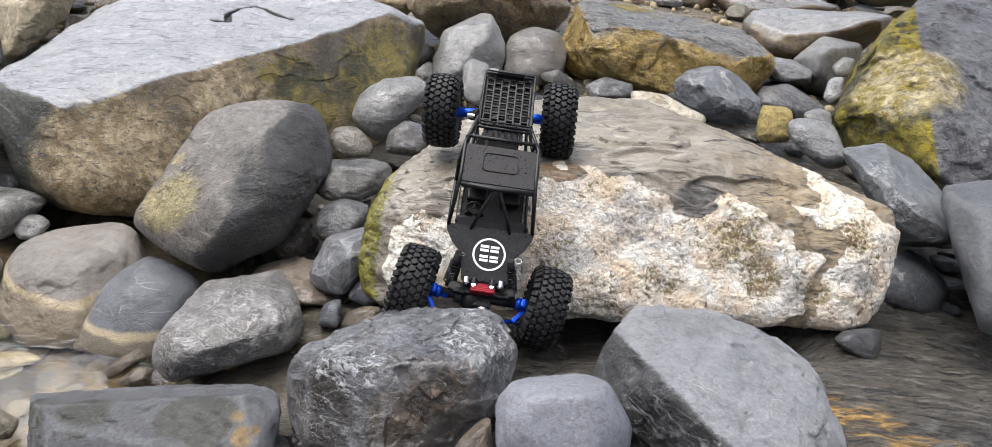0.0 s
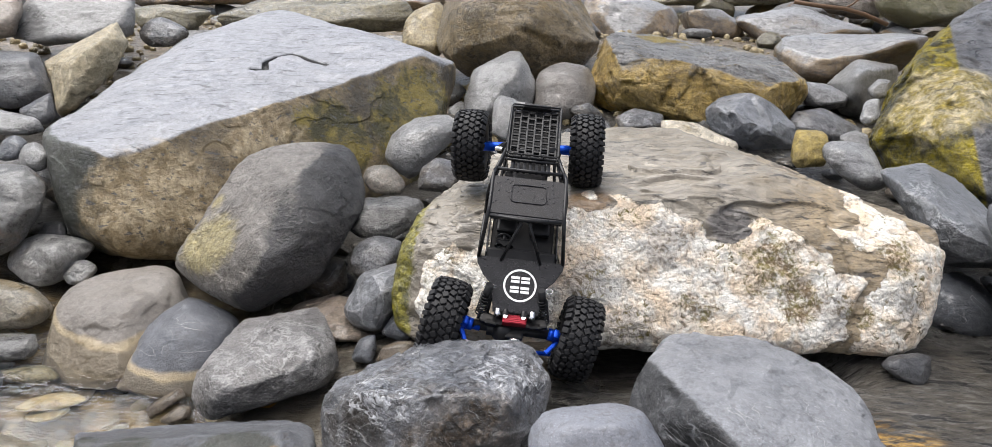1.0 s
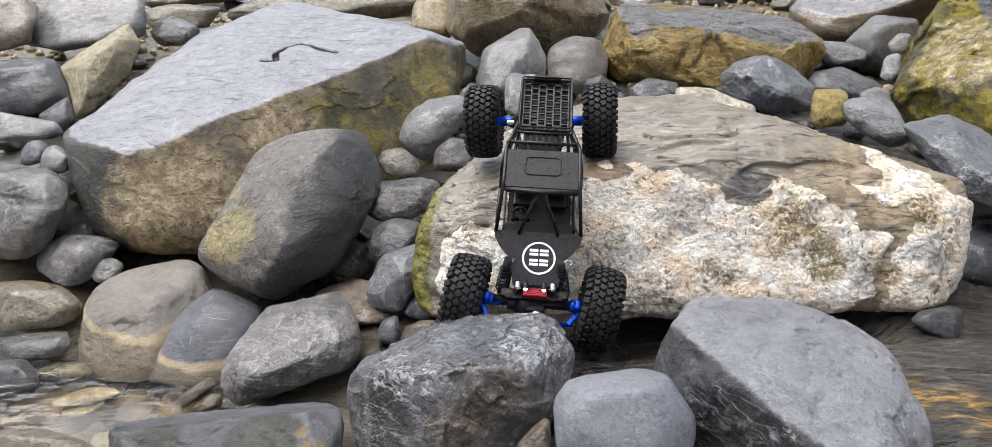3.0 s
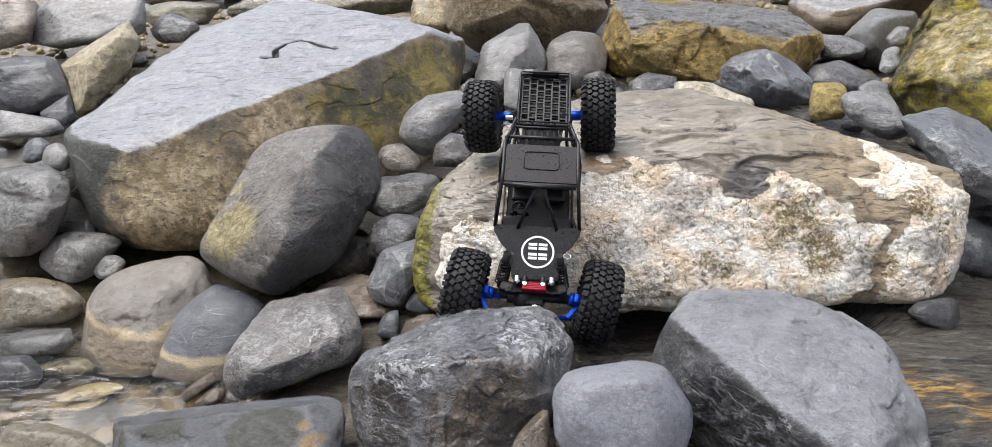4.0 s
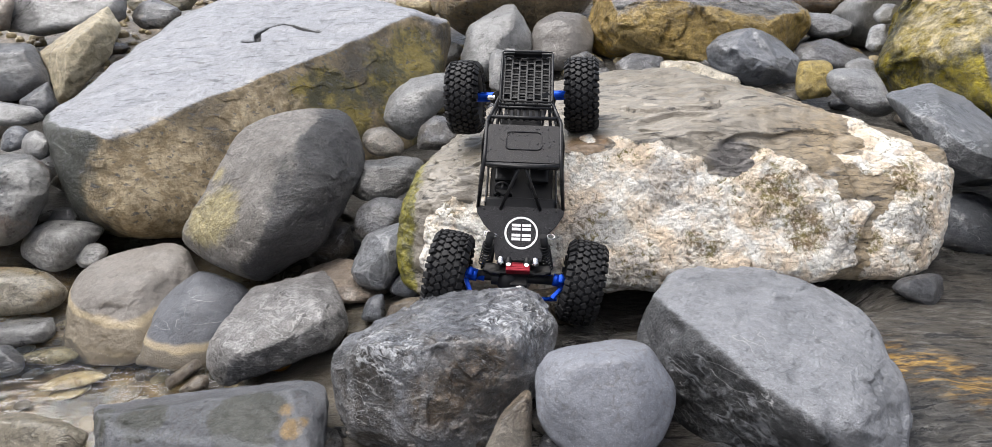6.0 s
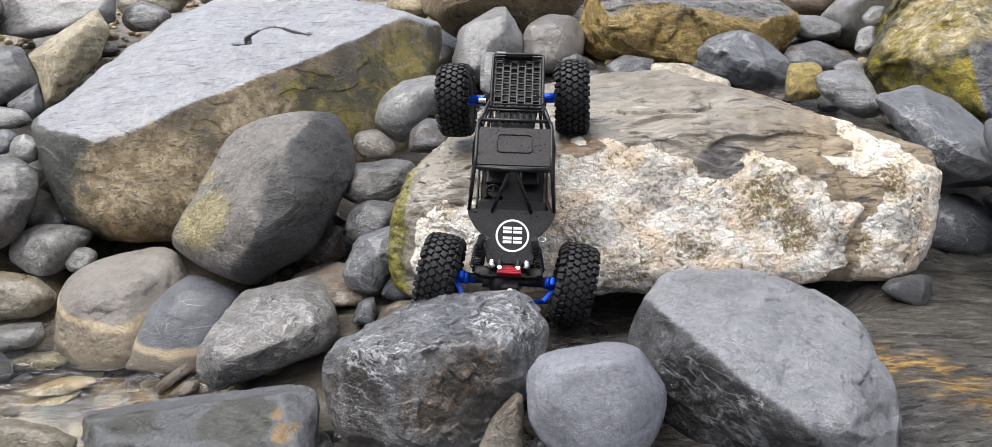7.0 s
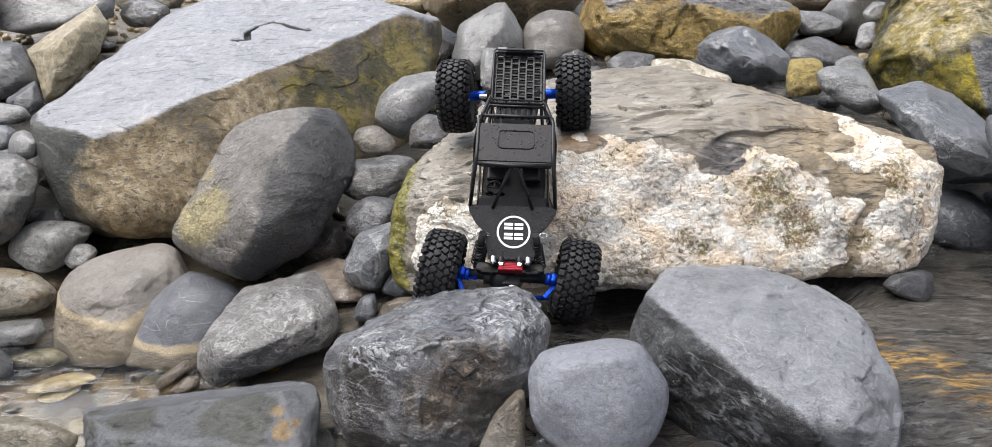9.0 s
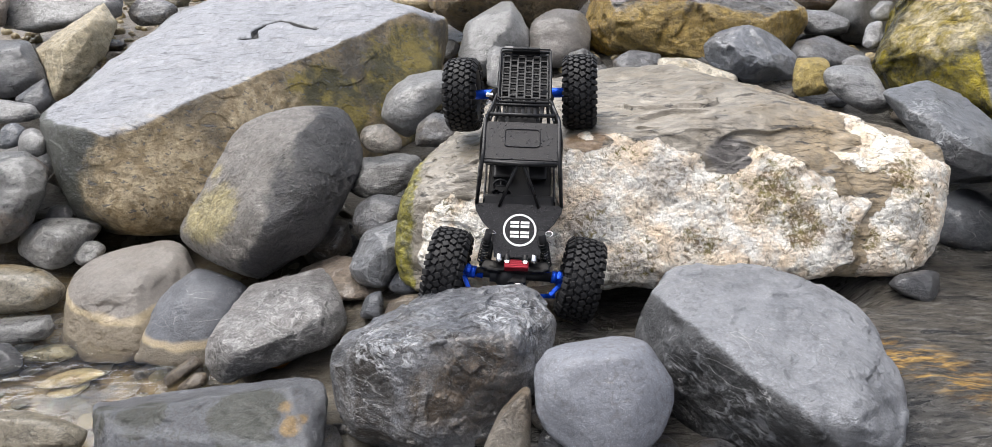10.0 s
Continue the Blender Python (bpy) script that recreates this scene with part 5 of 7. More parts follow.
stone('stone', (1.015, 2.005, 0.417), 20, 'paleg', 5, 'small pale grey stone among boulders', 'stone', rough=1.0, bed=0,
      cuts=[(-94, -85, 0.021), (90, -54, 0.025), (129, 47, 0.025), (-13, 4, 0.041), (-90, 45, 0.020), (151, -47, 0.030), (43, 69, 0.028), (-163, 73, 0.021), (-55, 38, 0.025), (-61, 72, 0.020), (-90, -22, 0.036), (-138, 16, 0.048)])
stone('stone', (0.900, 1.755, 0.413), 20, 'veined', 5, 'pale grey stone banded with white veins', 'stone', rough=1.0, bed=0,
      cuts=[(176, -67, 0.043), (164, -52, 0.047), (-14, 33, 0.053), (115, 62, 0.065), (90, -54, 0.084), (-46, -69, 0.078), (34, 71, 0.056), (146, 4, 0.080), (-90, 46, 0.064), (-41, 46, 0.048), (-141, 81, 0.057), (-134, -37, 0.089), (-49, 75, 0.049), (-168, 46, 0.091), (-76, -1, 0.104), (-155, -23, 0.094)])
stone('boulder', (1.642, 2.402, 0.480), 110, 'mossb', 7, 'huge grey boulder with a yellow mossy quartz face', 'boulder', rough=2.2, bed=0,
      cuts=[(74, -71, 0.226), (-163, 78, 0.253), (26, -63, 0.322), (-69, 56, 0.232), (-93, 73, 0.228), (72, 72, 0.704), (149, 42, 0.275), (-26, 7, 0.480), (-29, -7, 0.408), (141, 12, 0.259), (-111, -86, 0.270), (-32, -21, 0.392), (156, -81, 0.249), (127, -39, 0.279), (138, -5, 0.271), (-64, 43, 0.284), (156, 29, 0.298), (-166, 42, 0.406), (-158, 31, 0.509), (148, -41, 0.303), (0, -50, 0.413), (-52, 16, 0.387), (-166, -35, 0.580), (-64, 3, 0.508), (-159, 9, 0.625), (-70, -48, 0.519), (-155, -64, 0.454)], zones={'zone_face': [('plane', (-0.79, 0.443, -0.421, 0.066))], 'zone_tint': [((-0.42, -0.40, 0.10), 0.24)]})
stone('boulder', (1.038, 1.557, 0.372), 200, 'angular', 7, 'angular grey boulder with sharp pale ridges', 'boulder', rough=0.85, bed=0,
      cuts=[(159, -44, 0.068), (105, -66, 0.115), (-75, -72, 0.114), (-39, 65, 0.061), (-12, 51, 0.059), (114, 58, 0.115), (179, -15, 0.139), (35, -77, 0.126), (-22, 32, 0.071), (16, 68, 0.072), (-165, 77, 0.107), (-30, 3, 0.110), (-114, 3, 0.262), (88, -52, 0.183), (-20, -8, 0.139), (-98, -18, 0.255), (-47, 20, 0.150), (100, -16, 0.256)], zones={'zone_wiry': [((-0.13, -0.1, 0.06), 0.07), ((-0.13, -0.22, 0.04), 0.05)]}, ragged=0.4)
stone('boulder', (1.003, 1.355, 0.218), 18, 'darkblue', 5, 'dark blue-grey rounded stone lying in shade', 'boulder', rough=1.0, bed=0,
      cuts=[(-105, -70, 0.061), (147, -15, 0.064), (-25, 21, 0.072), (1, 54, 0.068), (90, -54, 0.130), (76, 64, 0.076), (128, 28, 0.080), (-53, -42, 0.079), (-49, 39, 0.070), (-41, 61, 0.066), (178, 22, 0.117), (-90, 47, 0.088), (-54, 84, 0.075), (-97, -22, 0.111), (169, 64, 0.096), (-70, 5, 0.097), (-99, -45, 0.095)])
stone('boulder', (1.087, 1.262, 0.356), 37, 'mossgrey', 5, 'tall grey boulder with olive and ochre moss', 'boulder', rough=1.0, bed=0,
      cuts=[(-33, 19, 0.105), (152, -34, 0.069), (-50, 35, 0.130), (10, -43, 0.248), (110, 54, 0.151), (90, -25, 0.259), (73, 69, 0.157), (-61, -52, 0.185), (168, -61, 0.108), (-111, 50, 0.214), (176, 78, 0.165), (8, -72, 0.211), (-37, 83, 0.155), (178, 9, 0.199), (-81, -14, 0.280), (-124, -21, 0.319), (-153, -40, 0.236)])
stone('stone', (0.727, 1.065, 0.242), 30, 'dark', 5, 'small dark angular stone on the bedrock under the quartz boulder', 'stone', rough=1.0, bed=0,
      cuts=[(107, 48, 0.021), (-179, -55, 0.028), (-124, -68, 0.026), (-37, -16, 0.033), (-21, 15, 0.035), (90, -59, 0.053), (79, 59, 0.026), (129, 22, 0.032), (-90, 48, 0.037), (123, 74, 0.026), (-58, 20, 0.035), (-47, 37, 0.033), (-104, -17, 0.048), (58, 84, 0.028), (-137, -13, 0.056), (163, 60, 0.040)])
stone('boulder', (1.506, 3.212, 0.499), 90, 'farslab', 5, 'flat pale grey slab with a brown side', 'boulder', rough=1.0, bed=0,
      cuts=[(127, 82, 0.089), (160, -76, 0.111), (-143, 69, 0.151), (-30, -68, 0.106), (89, -58, 0.170), (-65, -40, 0.189), (-23, -34, 0.191), (145, 21, 0.252), (-161, 58, 0.213), (96, -4, 0.301), (-104, 15, 0.366), (-161, -21, 0.405), (-74, -23, 0.251)])
stone('boulder', (1.672, 4.226, 0.525), 40, 'farslab', 5, 'wide flat grey slab higher up the shore', 'boulder', rough=1.0, bed=0,
      cuts=[(13, 77, 0.098), (-27, -79, 0.093), (154, -64, 0.156), (90, -55, 0.160), (136, 68, 0.119), (-63, 72, 0.089), (-90, 47, 0.121), (-128, 75, 0.100), (-80, -32, 0.192), (-118, 12, 0.280), (84, -40, 0.230), (-71, -18, 0.211), (79, -69, 0.136), (-101, 61, 0.114)])
stone('boulder', (1.426, 2.833, 0.426), 90, 'paleg', 5, 'grey angular stone with a pale ridge', 'boulder', rough=1.0, bed=0,
      cuts=[(-38, 81, 0.108), (158, 45, 0.111), (143, 29, 0.103), (-47, 12, 0.099), (48, 75, 0.124), (154, -43, 0.096), (-26, -28, 0.088), (-24, -14, 0.094), (90, -52, 0.112), (-178, -24, 0.163), (167, -78, 0.099), (179, 20, 0.172), (-122, -54, 0.184)])
stone('stone', (1.331, 2.535, 0.478), 20, 'paleg', 5, 'small pale stone among boulders', 'stone', rough=1.0, bed=0,
      cuts=[(-23, -7, 0.032), (142, 27, 0.029), (151, -45, 0.031), (-34, -77, 0.031), (90, -53, 0.037), (88, 73, 0.041), (-46, 21, 0.029), (-90, 44, 0.031), (-89, 77, 0.030), (177, 54, 0.030), (-76, -20, 0.051), (-156, -4, 0.062)])
stone('stone', (1.193, 2.294, 0.438), 20, 'white', 5, 'small whitish stone beside a mossy boulder', 'stone', rough=1.0, bed=0,
      cuts=[(-20, 4, 0.029), (148, -3, 0.024), (90, -53, 0.032), (124, 52, 0.045), (-45, 28, 0.025), (-28, -58, 0.032), (-90, 44, 0.026), (153, -59, 0.032), (-137, 74, 0.032), (178, 30, 0.032), (-65, -1, 0.039), (-130, -2, 0.062)])
stone('boulder', (2.649, 4.688, 0.684), 40, 'olive', 5, 'large weathered olive-brown boulder', 'boulder', rough=1.0, bed=0,
      cuts=[(129, 76, 0.200), (90, -50, 0.274), (-24, 14, 0.304), (-30, -82, 0.130), (147, -11, 0.278), (-108, 73, 0.169), (149, -70, 0.161), (-28, -63, 0.166), (-90, 44, 0.198), (-58, 38, 0.214), (-154, 41, 0.342), (-63, -15, 0.272), (-78, -42, 0.272), (-127, -33, 0.416)])
stone('boulder', (2.314, 5.089, 0.654), 37, 'darkbrown', 5, 'dark brown boulder far up the shore', 'boulder', rough=1.0, bed=0,
      cuts=[(118, 80, 0.163), (154, -80, 0.103), (-19, 11, 0.208), (90, -51, 0.215), (151, -5, 0.219), (-17, -85, 0.121), (-99, 73, 0.135), (-90, 44, 0.157), (-53, 36, 0.165), (-152, 43, 0.246), (-112, -47, 0.252), (-82, -32, 0.266)])
stone('boulder', (1.543, 5.321, 0.611), 40, 'olive', 5, 'wide dark olive slab far up the shore', 'boulder', rough=1.0, bed=0,
      cuts=[(133, 79, 0.123), (-35, -85, 0.071), (90, -51, 0.277), (-109, 75, 0.123), (-5, 6, 0.612), (153, 26, 0.422), (-67, 44, 0.264), (-91, 48, 0.187), (-123, 56, 0.243), (-76, -68, 0.139), (-87, 38, 0.218)])
stone('boulder', (0.666, 4.130, 0.499), 37, 'farslab', 5, 'pale grey flat slab up the shore', 'boulder', rough=1.0, bed=0,
      cuts=[(-13, -72, 0.154), (21, 74, 0.137), (84, 82, 0.138), (170, -53, 0.189), (90, -51, 0.224), (165, -5, 0.246), (-2, 0, 0.287), (-90, 44, 0.165), (-70, 75, 0.124), (-68, -19, 0.285), (-144, 37, 0.238), (-49, 38, 0.215), (-131, 4, 0.312)])
stone('boulder', (-1.918, 3.159, 0.400), 70, 'paleg', 5, 'pale grey flat-topped boulder', 'boulder', rough=1.0, bed=0,
      cuts=[(116, 80, 0.176), (-87, 54, 0.158), (-2, -80, 0.069), (-157, 31, 0.189), (34, -15, 0.199), (-127, -75, 0.107), (90, -51, 0.184), (-112, 47, 0.162), (-56, -71, 0.139), (-35, 45, 0.297), (-61, -3, 0.349), (-2, 13, 0.361)])
stone('boulder', (-1.567, 2.614, 0.341), 80, 'paletan', 6, 'yellow ochre block of stone by the slab', 'boulder', rough=1.0, bed=0,
      cuts=[(23, -50, 0.077), (-165, 59, 0.069), (-151, -13, 0.129), (28, -32, 0.082), (88, -54, 0.129), (-126, 23, 0.132), (39, 13, 0.154), (-144, 63, 0.080), (-30, 3, 0.207), (-8, 3, 0.182), (-27, -11, 0.204), (-65, 30, 0.214), (4, 48, 0.189)])
stone('stone', (-1.512, 3.113, 0.391), 20, 'grey', 5, 'small grey stone behind the huge slab', 'stone', rough=1.0, bed=0,
      cuts=[(-9, -87, 0.053), (53, 58, 0.070), (90, -53, 0.065), (31, -38, 0.083), (-168, 25, 0.085), (-42, 75, 0.054), (-90, 44, 0.052), (-157, -57, 0.073), (155, 71, 0.071), (-129, 45, 0.056), (-118, 69, 0.050), (-36, 23, 0.121), (-84, -28, 0.100), (-116, 4, 0.084)])
stone('boulder', (-1.804, 3.829, 0.361), 30, 'olive', 5, 'flat greenish stone behind the huge slab', 'boulder', rough=1.0, bed=0,
      cuts=[(-52, -85, 0.061), (71, 78, 0.063), (162, 77, 0.067), (24, -46, 0.124), (-156, -36, 0.147), (90, -53, 0.159), (-90, 45, 0.107), (-98, 76, 0.073), (-114, 25, 0.142), (-85, -28, 0.165), (-51, 24, 0.212)])
stone('boulder', (-1.791, 2.519, 0.286), 90, 'dark', 5, 'dark grey boulder in shade', 'boulder', rough=1.0, bed=0,
      cuts=[(-63, -82, 0.094), (-149, 4, 0.146), (39, 6, 0.098), (142, 76, 0.102), (86, 73, 0.096), (15, -68, 0.102), (90, -53, 0.175), (-122, 33, 0.122), (-90, 46, 0.122), (-105, 78, 0.094), (6, 42, 0.145), (-85, -22, 0.197), (-54, -18, 0.248)])
stone('stone', (-1.476, 2.166, 0.265), 34, 'dark', 5, 'small dark angular stone in a crevice', 'stone', rough=1.0, bed=0,
      cuts=[(-175, 56, 0.040), (39, -2, 0.042), (90, -54, 0.055), (-138, 61, 0.033), (-108, -76, 0.035), (29, -41, 0.034), (-146, -28, 0.049), (-90, 45, 0.044), (11, 33, 0.057), (-124, 10, 0.048), (-96, -34, 0.056), (-7, -14, 0.067)])
stone('boulder', (-1.449, 1.996, 0.278), 27, 'paleg', 5, 'pale grey low boulder beside the slab', 'boulder', rough=1.0, bed=0,
      cuts=[(-77, -77, 0.031), (69, 64, 0.029), (-151, 10, 0.096), (-6, -73, 0.041), (90, -56, 0.112), (48, 34, 0.048), (-114, 40, 0.076), (-90, 47, 0.072), (13, 83, 0.042), (-87, -26, 0.088), (-5, 67, 0.068), (-65, -12, 0.126)])
stone('stone', (-1.341, 1.825, 0.257), 20, 'darkblue', 5, 'small bluish stone among grey boulders', 'stone', rough=1.0, bed=0,
      cuts=[(-154, 16, 0.029), (36, -23, 0.028), (-1, -74, 0.027), (90, -55, 0.039), (54, 31, 0.039), (176, 58, 0.035), (-133, 34, 0.025), (-127, -65, 0.036), (-135, 63, 0.027), (-90, 45, 0.032), (9, 67, 0.038), (4, 12, 0.048), (-61, -34, 0.052), (-105, -6, 0.046)])
stone('stone', (-1.249, 1.771, 0.258), 20, 'paleg', 5, 'small pale bluish stone', 'stone', rough=1.0, bed=0,
      cuts=[(35, -22, 0.031), (-154, 11, 0.034), (56, 37, 0.038), (-6, -76, 0.033), (90, -55, 0.041), (-135, -51, 0.035), (165, 61, 0.041), (-90, 45, 0.033), (-132, 32, 0.028), (11, 70, 0.036), (-133, 66, 0.030), (1, 15, 0.051), (-113, -4, 0.040), (-69, -23, 0.061)])
stone('boulder', (-1.256, 1.654, 0.163), 30, 'rusty', 6, 'grey block with a rusty foot', 'boulder', rough=1.0, bed=0,
      cuts=[(-150, 9, 0.095), (95, 63, 0.110), (90, -55, 0.131), (-128, 32, 0.085), (32, -23, 0.061), (24, -40, 0.061), (-77, -75, 0.113), (-103, 84, 0.092), (-90, 47, 0.096), (44, 10, 0.092), (8, -61, 0.082), (-88, -2, 0.161), (9, 2, 0.107), (13, 46, 0.118), (-5, -14, 0.120), (-43, -19, 0.169), (92, -19, 0.216)])
stone('stone', (-1.148, 1.611, 0.047), 23, 'pale', 6, 'pale lumpy grey-white stone', 'stone', rough=1.0, bed=0,
      cuts=[(14, -50, 0.054), (94, 59, 0.057), (78, 85, 0.067), (-24, -18, 0.118), (77, -62, 0.065), (-114, 12, 0.091), (-142, 47, 0.073), (-105, -67, 0.073), (-94, 5, 0.109), (-136, -39, 0.079), (-125, 24, 0.083), (-169, 31, 0.079), (-169, 73, 0.064), (145, 60, 0.064), (54, 22, 0.091), (-149, -12, 0.085), (7, 67, 0.101), (107, -61, 0.078), (95, -35, 0.096), (79, -47, 0.077)])
stone('stone', (-1.021, 1.529, 0.054), 18, 'pale', 5, 'small pale pinkish stone', 'stone', rough=1.0, bed=0,
      cuts=[(16, -46, 0.025), (90, -57, 0.034), (-174, 34, 0.029), (100, 57, 0.031), (-91, -70, 0.028), (46, 7, 0.037), (-90, 46, 0.027), (-142, 49, 0.024), (-171, 86, 0.026), (-147, -23, 0.038), (-25, -9, 0.045), (-90, -13, 0.039), (3, 53, 0.041), (-121, 21, 0.032)])
stone('stone', (-1.146, 1.641, 0.105), 23, 'dark', 5, 'small black stone in a crevice', 'stone', rough=1.0, bed=0,
      cuts=[(38, -11, 0.027), (102, 61, 0.028), (-5, -68, 0.023), (90, -57, 0.032), (-167, 30, 0.028), (-131, -48, 0.027), (-153, 86, 0.024), (-137, 46, 0.022), (-90, 46, 0.025), (5, 30, 0.039), (-112, -2, 0.031), (-55, -26, 0.042)])
stone('boulder', (-1.114, 1.393, 0.029), 23, 'tanwet', 5, 'tan brown stone at the edge of the pool', 'boulder', rough=1.0, bed=0,
      cuts=[(-151, 6, 0.099), (90, -58, 0.101), (-70, -67, 0.054), (109, 59, 0.067), (76, 47, 0.054), (55, 23, 0.061), (-123, 36, 0.076), (29, -31, 0.080), (-90, 48, 0.072), (-171, 84, 0.063), (55, 77, 0.060), (27, 60, 0.076), (-81, -20, 0.091), (-20, 23, 0.138)])
stone('stone', (-1.027, 1.235, 0.019), 70, 'layer', 5, 'grey striped slate lying in the pool', 'stone', rough=1.0, bed=1,
      cuts=[(-68, -64, 0.027), (104, 56, 0.027), (90, -61, 0.057), (-154, 3, 0.085), (-120, 40, 0.050), (-78, -28, 0.043), (31, -31, 0.055), (-91, 52, 0.043), (124, 79, 0.027), (45, -6, 0.058), (-2, 50, 0.072), (-21, 28, 0.085), (-85, 19, 0.053), (-115, 80, 0.035)])
stone('stone', (-0.927, 1.171, -0.007), 20, 'olivewet', 5, 'olive stone under shallow water', 'stone', rough=1.0, bed=0,
      cuts=[(129, 54, 0.025), (-89, -58, 0.016), (100, 51, 0.021), (56, 13, 0.037), (-57, -64, 0.021), (-114, -47, 0.025), (90, -66, 0.035), (161, 80, 0.022), (-90, 52, 0.026), (7, 66, 0.038), (-104, 4, 0.031), (-90, -19, 0.026), (-73, -15, 0.036)])
stone('stone', (-1.007, 1.143, 0.011), 23, 'dark', 5, 'dark stone at the pool edge', 'stone', rough=1.0, bed=0,
      cuts=[(-70, -64, 0.035), (-150, 8, 0.049), (90, -60, 0.058), (97, 50, 0.039), (54, 13, 0.033), (-128, 34, 0.041), (27, -34, 0.040), (-90, 48, 0.043), (112, 81, 0.038), (-80, -18, 0.052), (34, 46, 0.045), (-10, 7, 0.073)])
stone('stone', (-0.832, 1.086, 0.002), 18, 'yellow', 5, 'yellow-ochre stone under shallow water', 'stone', rough=1.0, bed=0,
      cuts=[(115, 54, 0.013), (-29, -59, 0.017), (-76, -58, 0.013), (147, 51, 0.020), (88, 45, 0.023), (85, -69, 0.035), (113, 72, 0.017), (-180, 68, 0.019), (-96, 60, 0.026), (-52, -31, 0.029), (-75, -37, 0.019), (-89, -21, 0.027), (-63, -78, 0.022), (-84, 43, 0.031)])
stone('stone', (-0.768, 0.888, 0.062), 27, 'tanwet', 5, "flat grey and tan stone at the water's edge", 'stone', rough=1.0, bed=0,
      cuts=[(-85, -55, 0.032), (93, 44, 0.034), (91, -65, 0.053), (-155, -1, 0.091), (75, 34, 0.028), (-119, 41, 0.052), (-90, 51, 0.040), (29, -32, 0.065), (94, 74, 0.034), (-87, -9, 0.045), (67, 62, 0.031), (-30, 36, 0.085), (-30, 83, 0.041)])
stone('stone', (-0.599, 1.064, 0.050), 20, 'brown', 5, 'small brown stone in the water', 'stone', rough=1.0, bed=0,
      cuts=[(153, 48, 0.013), (-22, -52, 0.010), (41, 5, 0.032), (88, -62, 0.037), (-144, -26, 0.035), (171, 59, 0.013), (-36, -38, 0.015), (-92, 50, 0.028), (-121, 17, 0.032), (11, 46, 0.038)])
stone('stone', (-0.568, 1.041, 0.044), 20, 'tan', 5, 'small grey stone in the water', 'stone', rough=1.0, bed=0,
      cuts=[(158, 44, 0.014), (-52, -58, 0.012), (24, -15, 0.021), (-103, -52, 0.018), (89, -62, 0.035), (80, 43, 0.020), (-175, 60, 0.016), (-91, 49, 0.025), (-65, -28, 0.021), (66, 77, 0.022), (-99, -6, 0.027), (-8, 23, 0.032)])
stone('stone', (-0.827, 1.065, -0.016), 18, 'yellow', 5, 'small ochre stone in the water', 'stone', rough=1.0, bed=0,
      cuts=[(144, 51, 0.014), (101, 49, 0.015), (-1, -50, 0.018), (-64, -59, 0.011), (-104, -50, 0.018), (88, -64, 0.029), (178, 68, 0.014), (114, 76, 0.016), (-91, 51, 0.021), (-34, -15, 0.031), (-73, -31, 0.018), (-100, -3, 0.024)])
stone('boulder', (-0.989, 3.747, 0.434), 40, 'olive', 5, 'flat mossy green-grey slab behind the huge slab', 'boulder', rough=1.0, bed=0,
      cuts=[(-55, -85, 0.064), (124, 80, 0.092), (90, -53, 0.168), (-103, 74, 0.084), (169, 60, 0.205), (28, -19, 0.394), (87, -68, 0.127), (-92, 51, 0.111), (-68, 47, 0.187), (-90, -51, 0.134), (-113, 62, 0.117), (-75, -28, 0.205), (-91, 16, 0.174)])
stone('boulder', (-0.399, 3.422, 0.449), 40, 'yellow', 5, 'tan weathered block beside an ochre boulder', 'boulder', rough=1.0, bed=0,
      cuts=[(11, 9, 0.105), (-157, -79, 0.107), (162, 65, 0.105), (-177, -1, 0.095), (6, -34, 0.108), (90, -51, 0.166), (178, 32, 0.095), (-90, 44, 0.117), (-24, 38, 0.123), (-130, 68, 0.096), (-146, 28, 0.113), (-102, -11, 0.209), (-38, 12, 0.168), (-147, 48, 0.098)])
stone('boulder', (-0.861, 5.003, 0.455), 40, 'farslab', 5, 'pale flat slab further up the shore', 'boulder', rough=1.0, bed=0,
      cuts=[(138, 81, 0.090), (-50, -87, 0.081), (169, 67, 0.163), (90, -53, 0.210), (-90, 46, 0.147), (-114, 73, 0.107), (20, -17, 0.412), (-66, 45, 0.232), (-86, -41, 0.206)])
stone('boulder', (-2.120, 2.983, 0.456), 70, 'ledge', 5, 'tan brown block of stone up the shore', 'boulder', rough=1.0, bed=0,
      cuts=[(-148, 6, 0.099), (20, -76, 0.095), (119, 80, 0.118), (90, -51, 0.169), (38, 6, 0.083), (34, -26, 0.074), (-127, 28, 0.099), (-100, 73, 0.101), (-90, 45, 0.120), (11, 37, 0.127), (-66, -29, 0.235), (5, 3, 0.157)])
stone('boulder', (-2.015, 4.752, 0.392), 40, 'farslab', 5, 'pale flat slab up the shore', 'boulder', rough=1.0, bed=0,
      cuts=[(-17, -84, 0.059), (123, 82, 0.097), (90, -52, 0.217), (-101, 76, 0.100), (-169, 11, 0.430), (35, 18, 0.406), (-90, 47, 0.150), (-112, 45, 0.194), (-62, 57, 0.219), (-74, -60, 0.142)])
stone('stone', (-0.337, 1.276, 0.121), 90, 'ledge', 6, 'brown layered slab of bedrock lying between stones', 'stone', rough=1.0, bed=1,
      cuts=[(-39, -81, 0.035), (-87, -64, 0.032), (62, 43, 0.067), (-139, 85, 0.030), (127, 51, 0.068), (61, 77, 0.035), (171, 19, 0.100), (145, 74, 0.033), (-175, 68, 0.039), (-41, -62, 0.043), (31, 5, 0.097), (-36, 77, 0.055), (-100, 65, 0.058), (-114, -21, 0.081), (-120, 53, 0.066), (-152, 61, 0.051)])


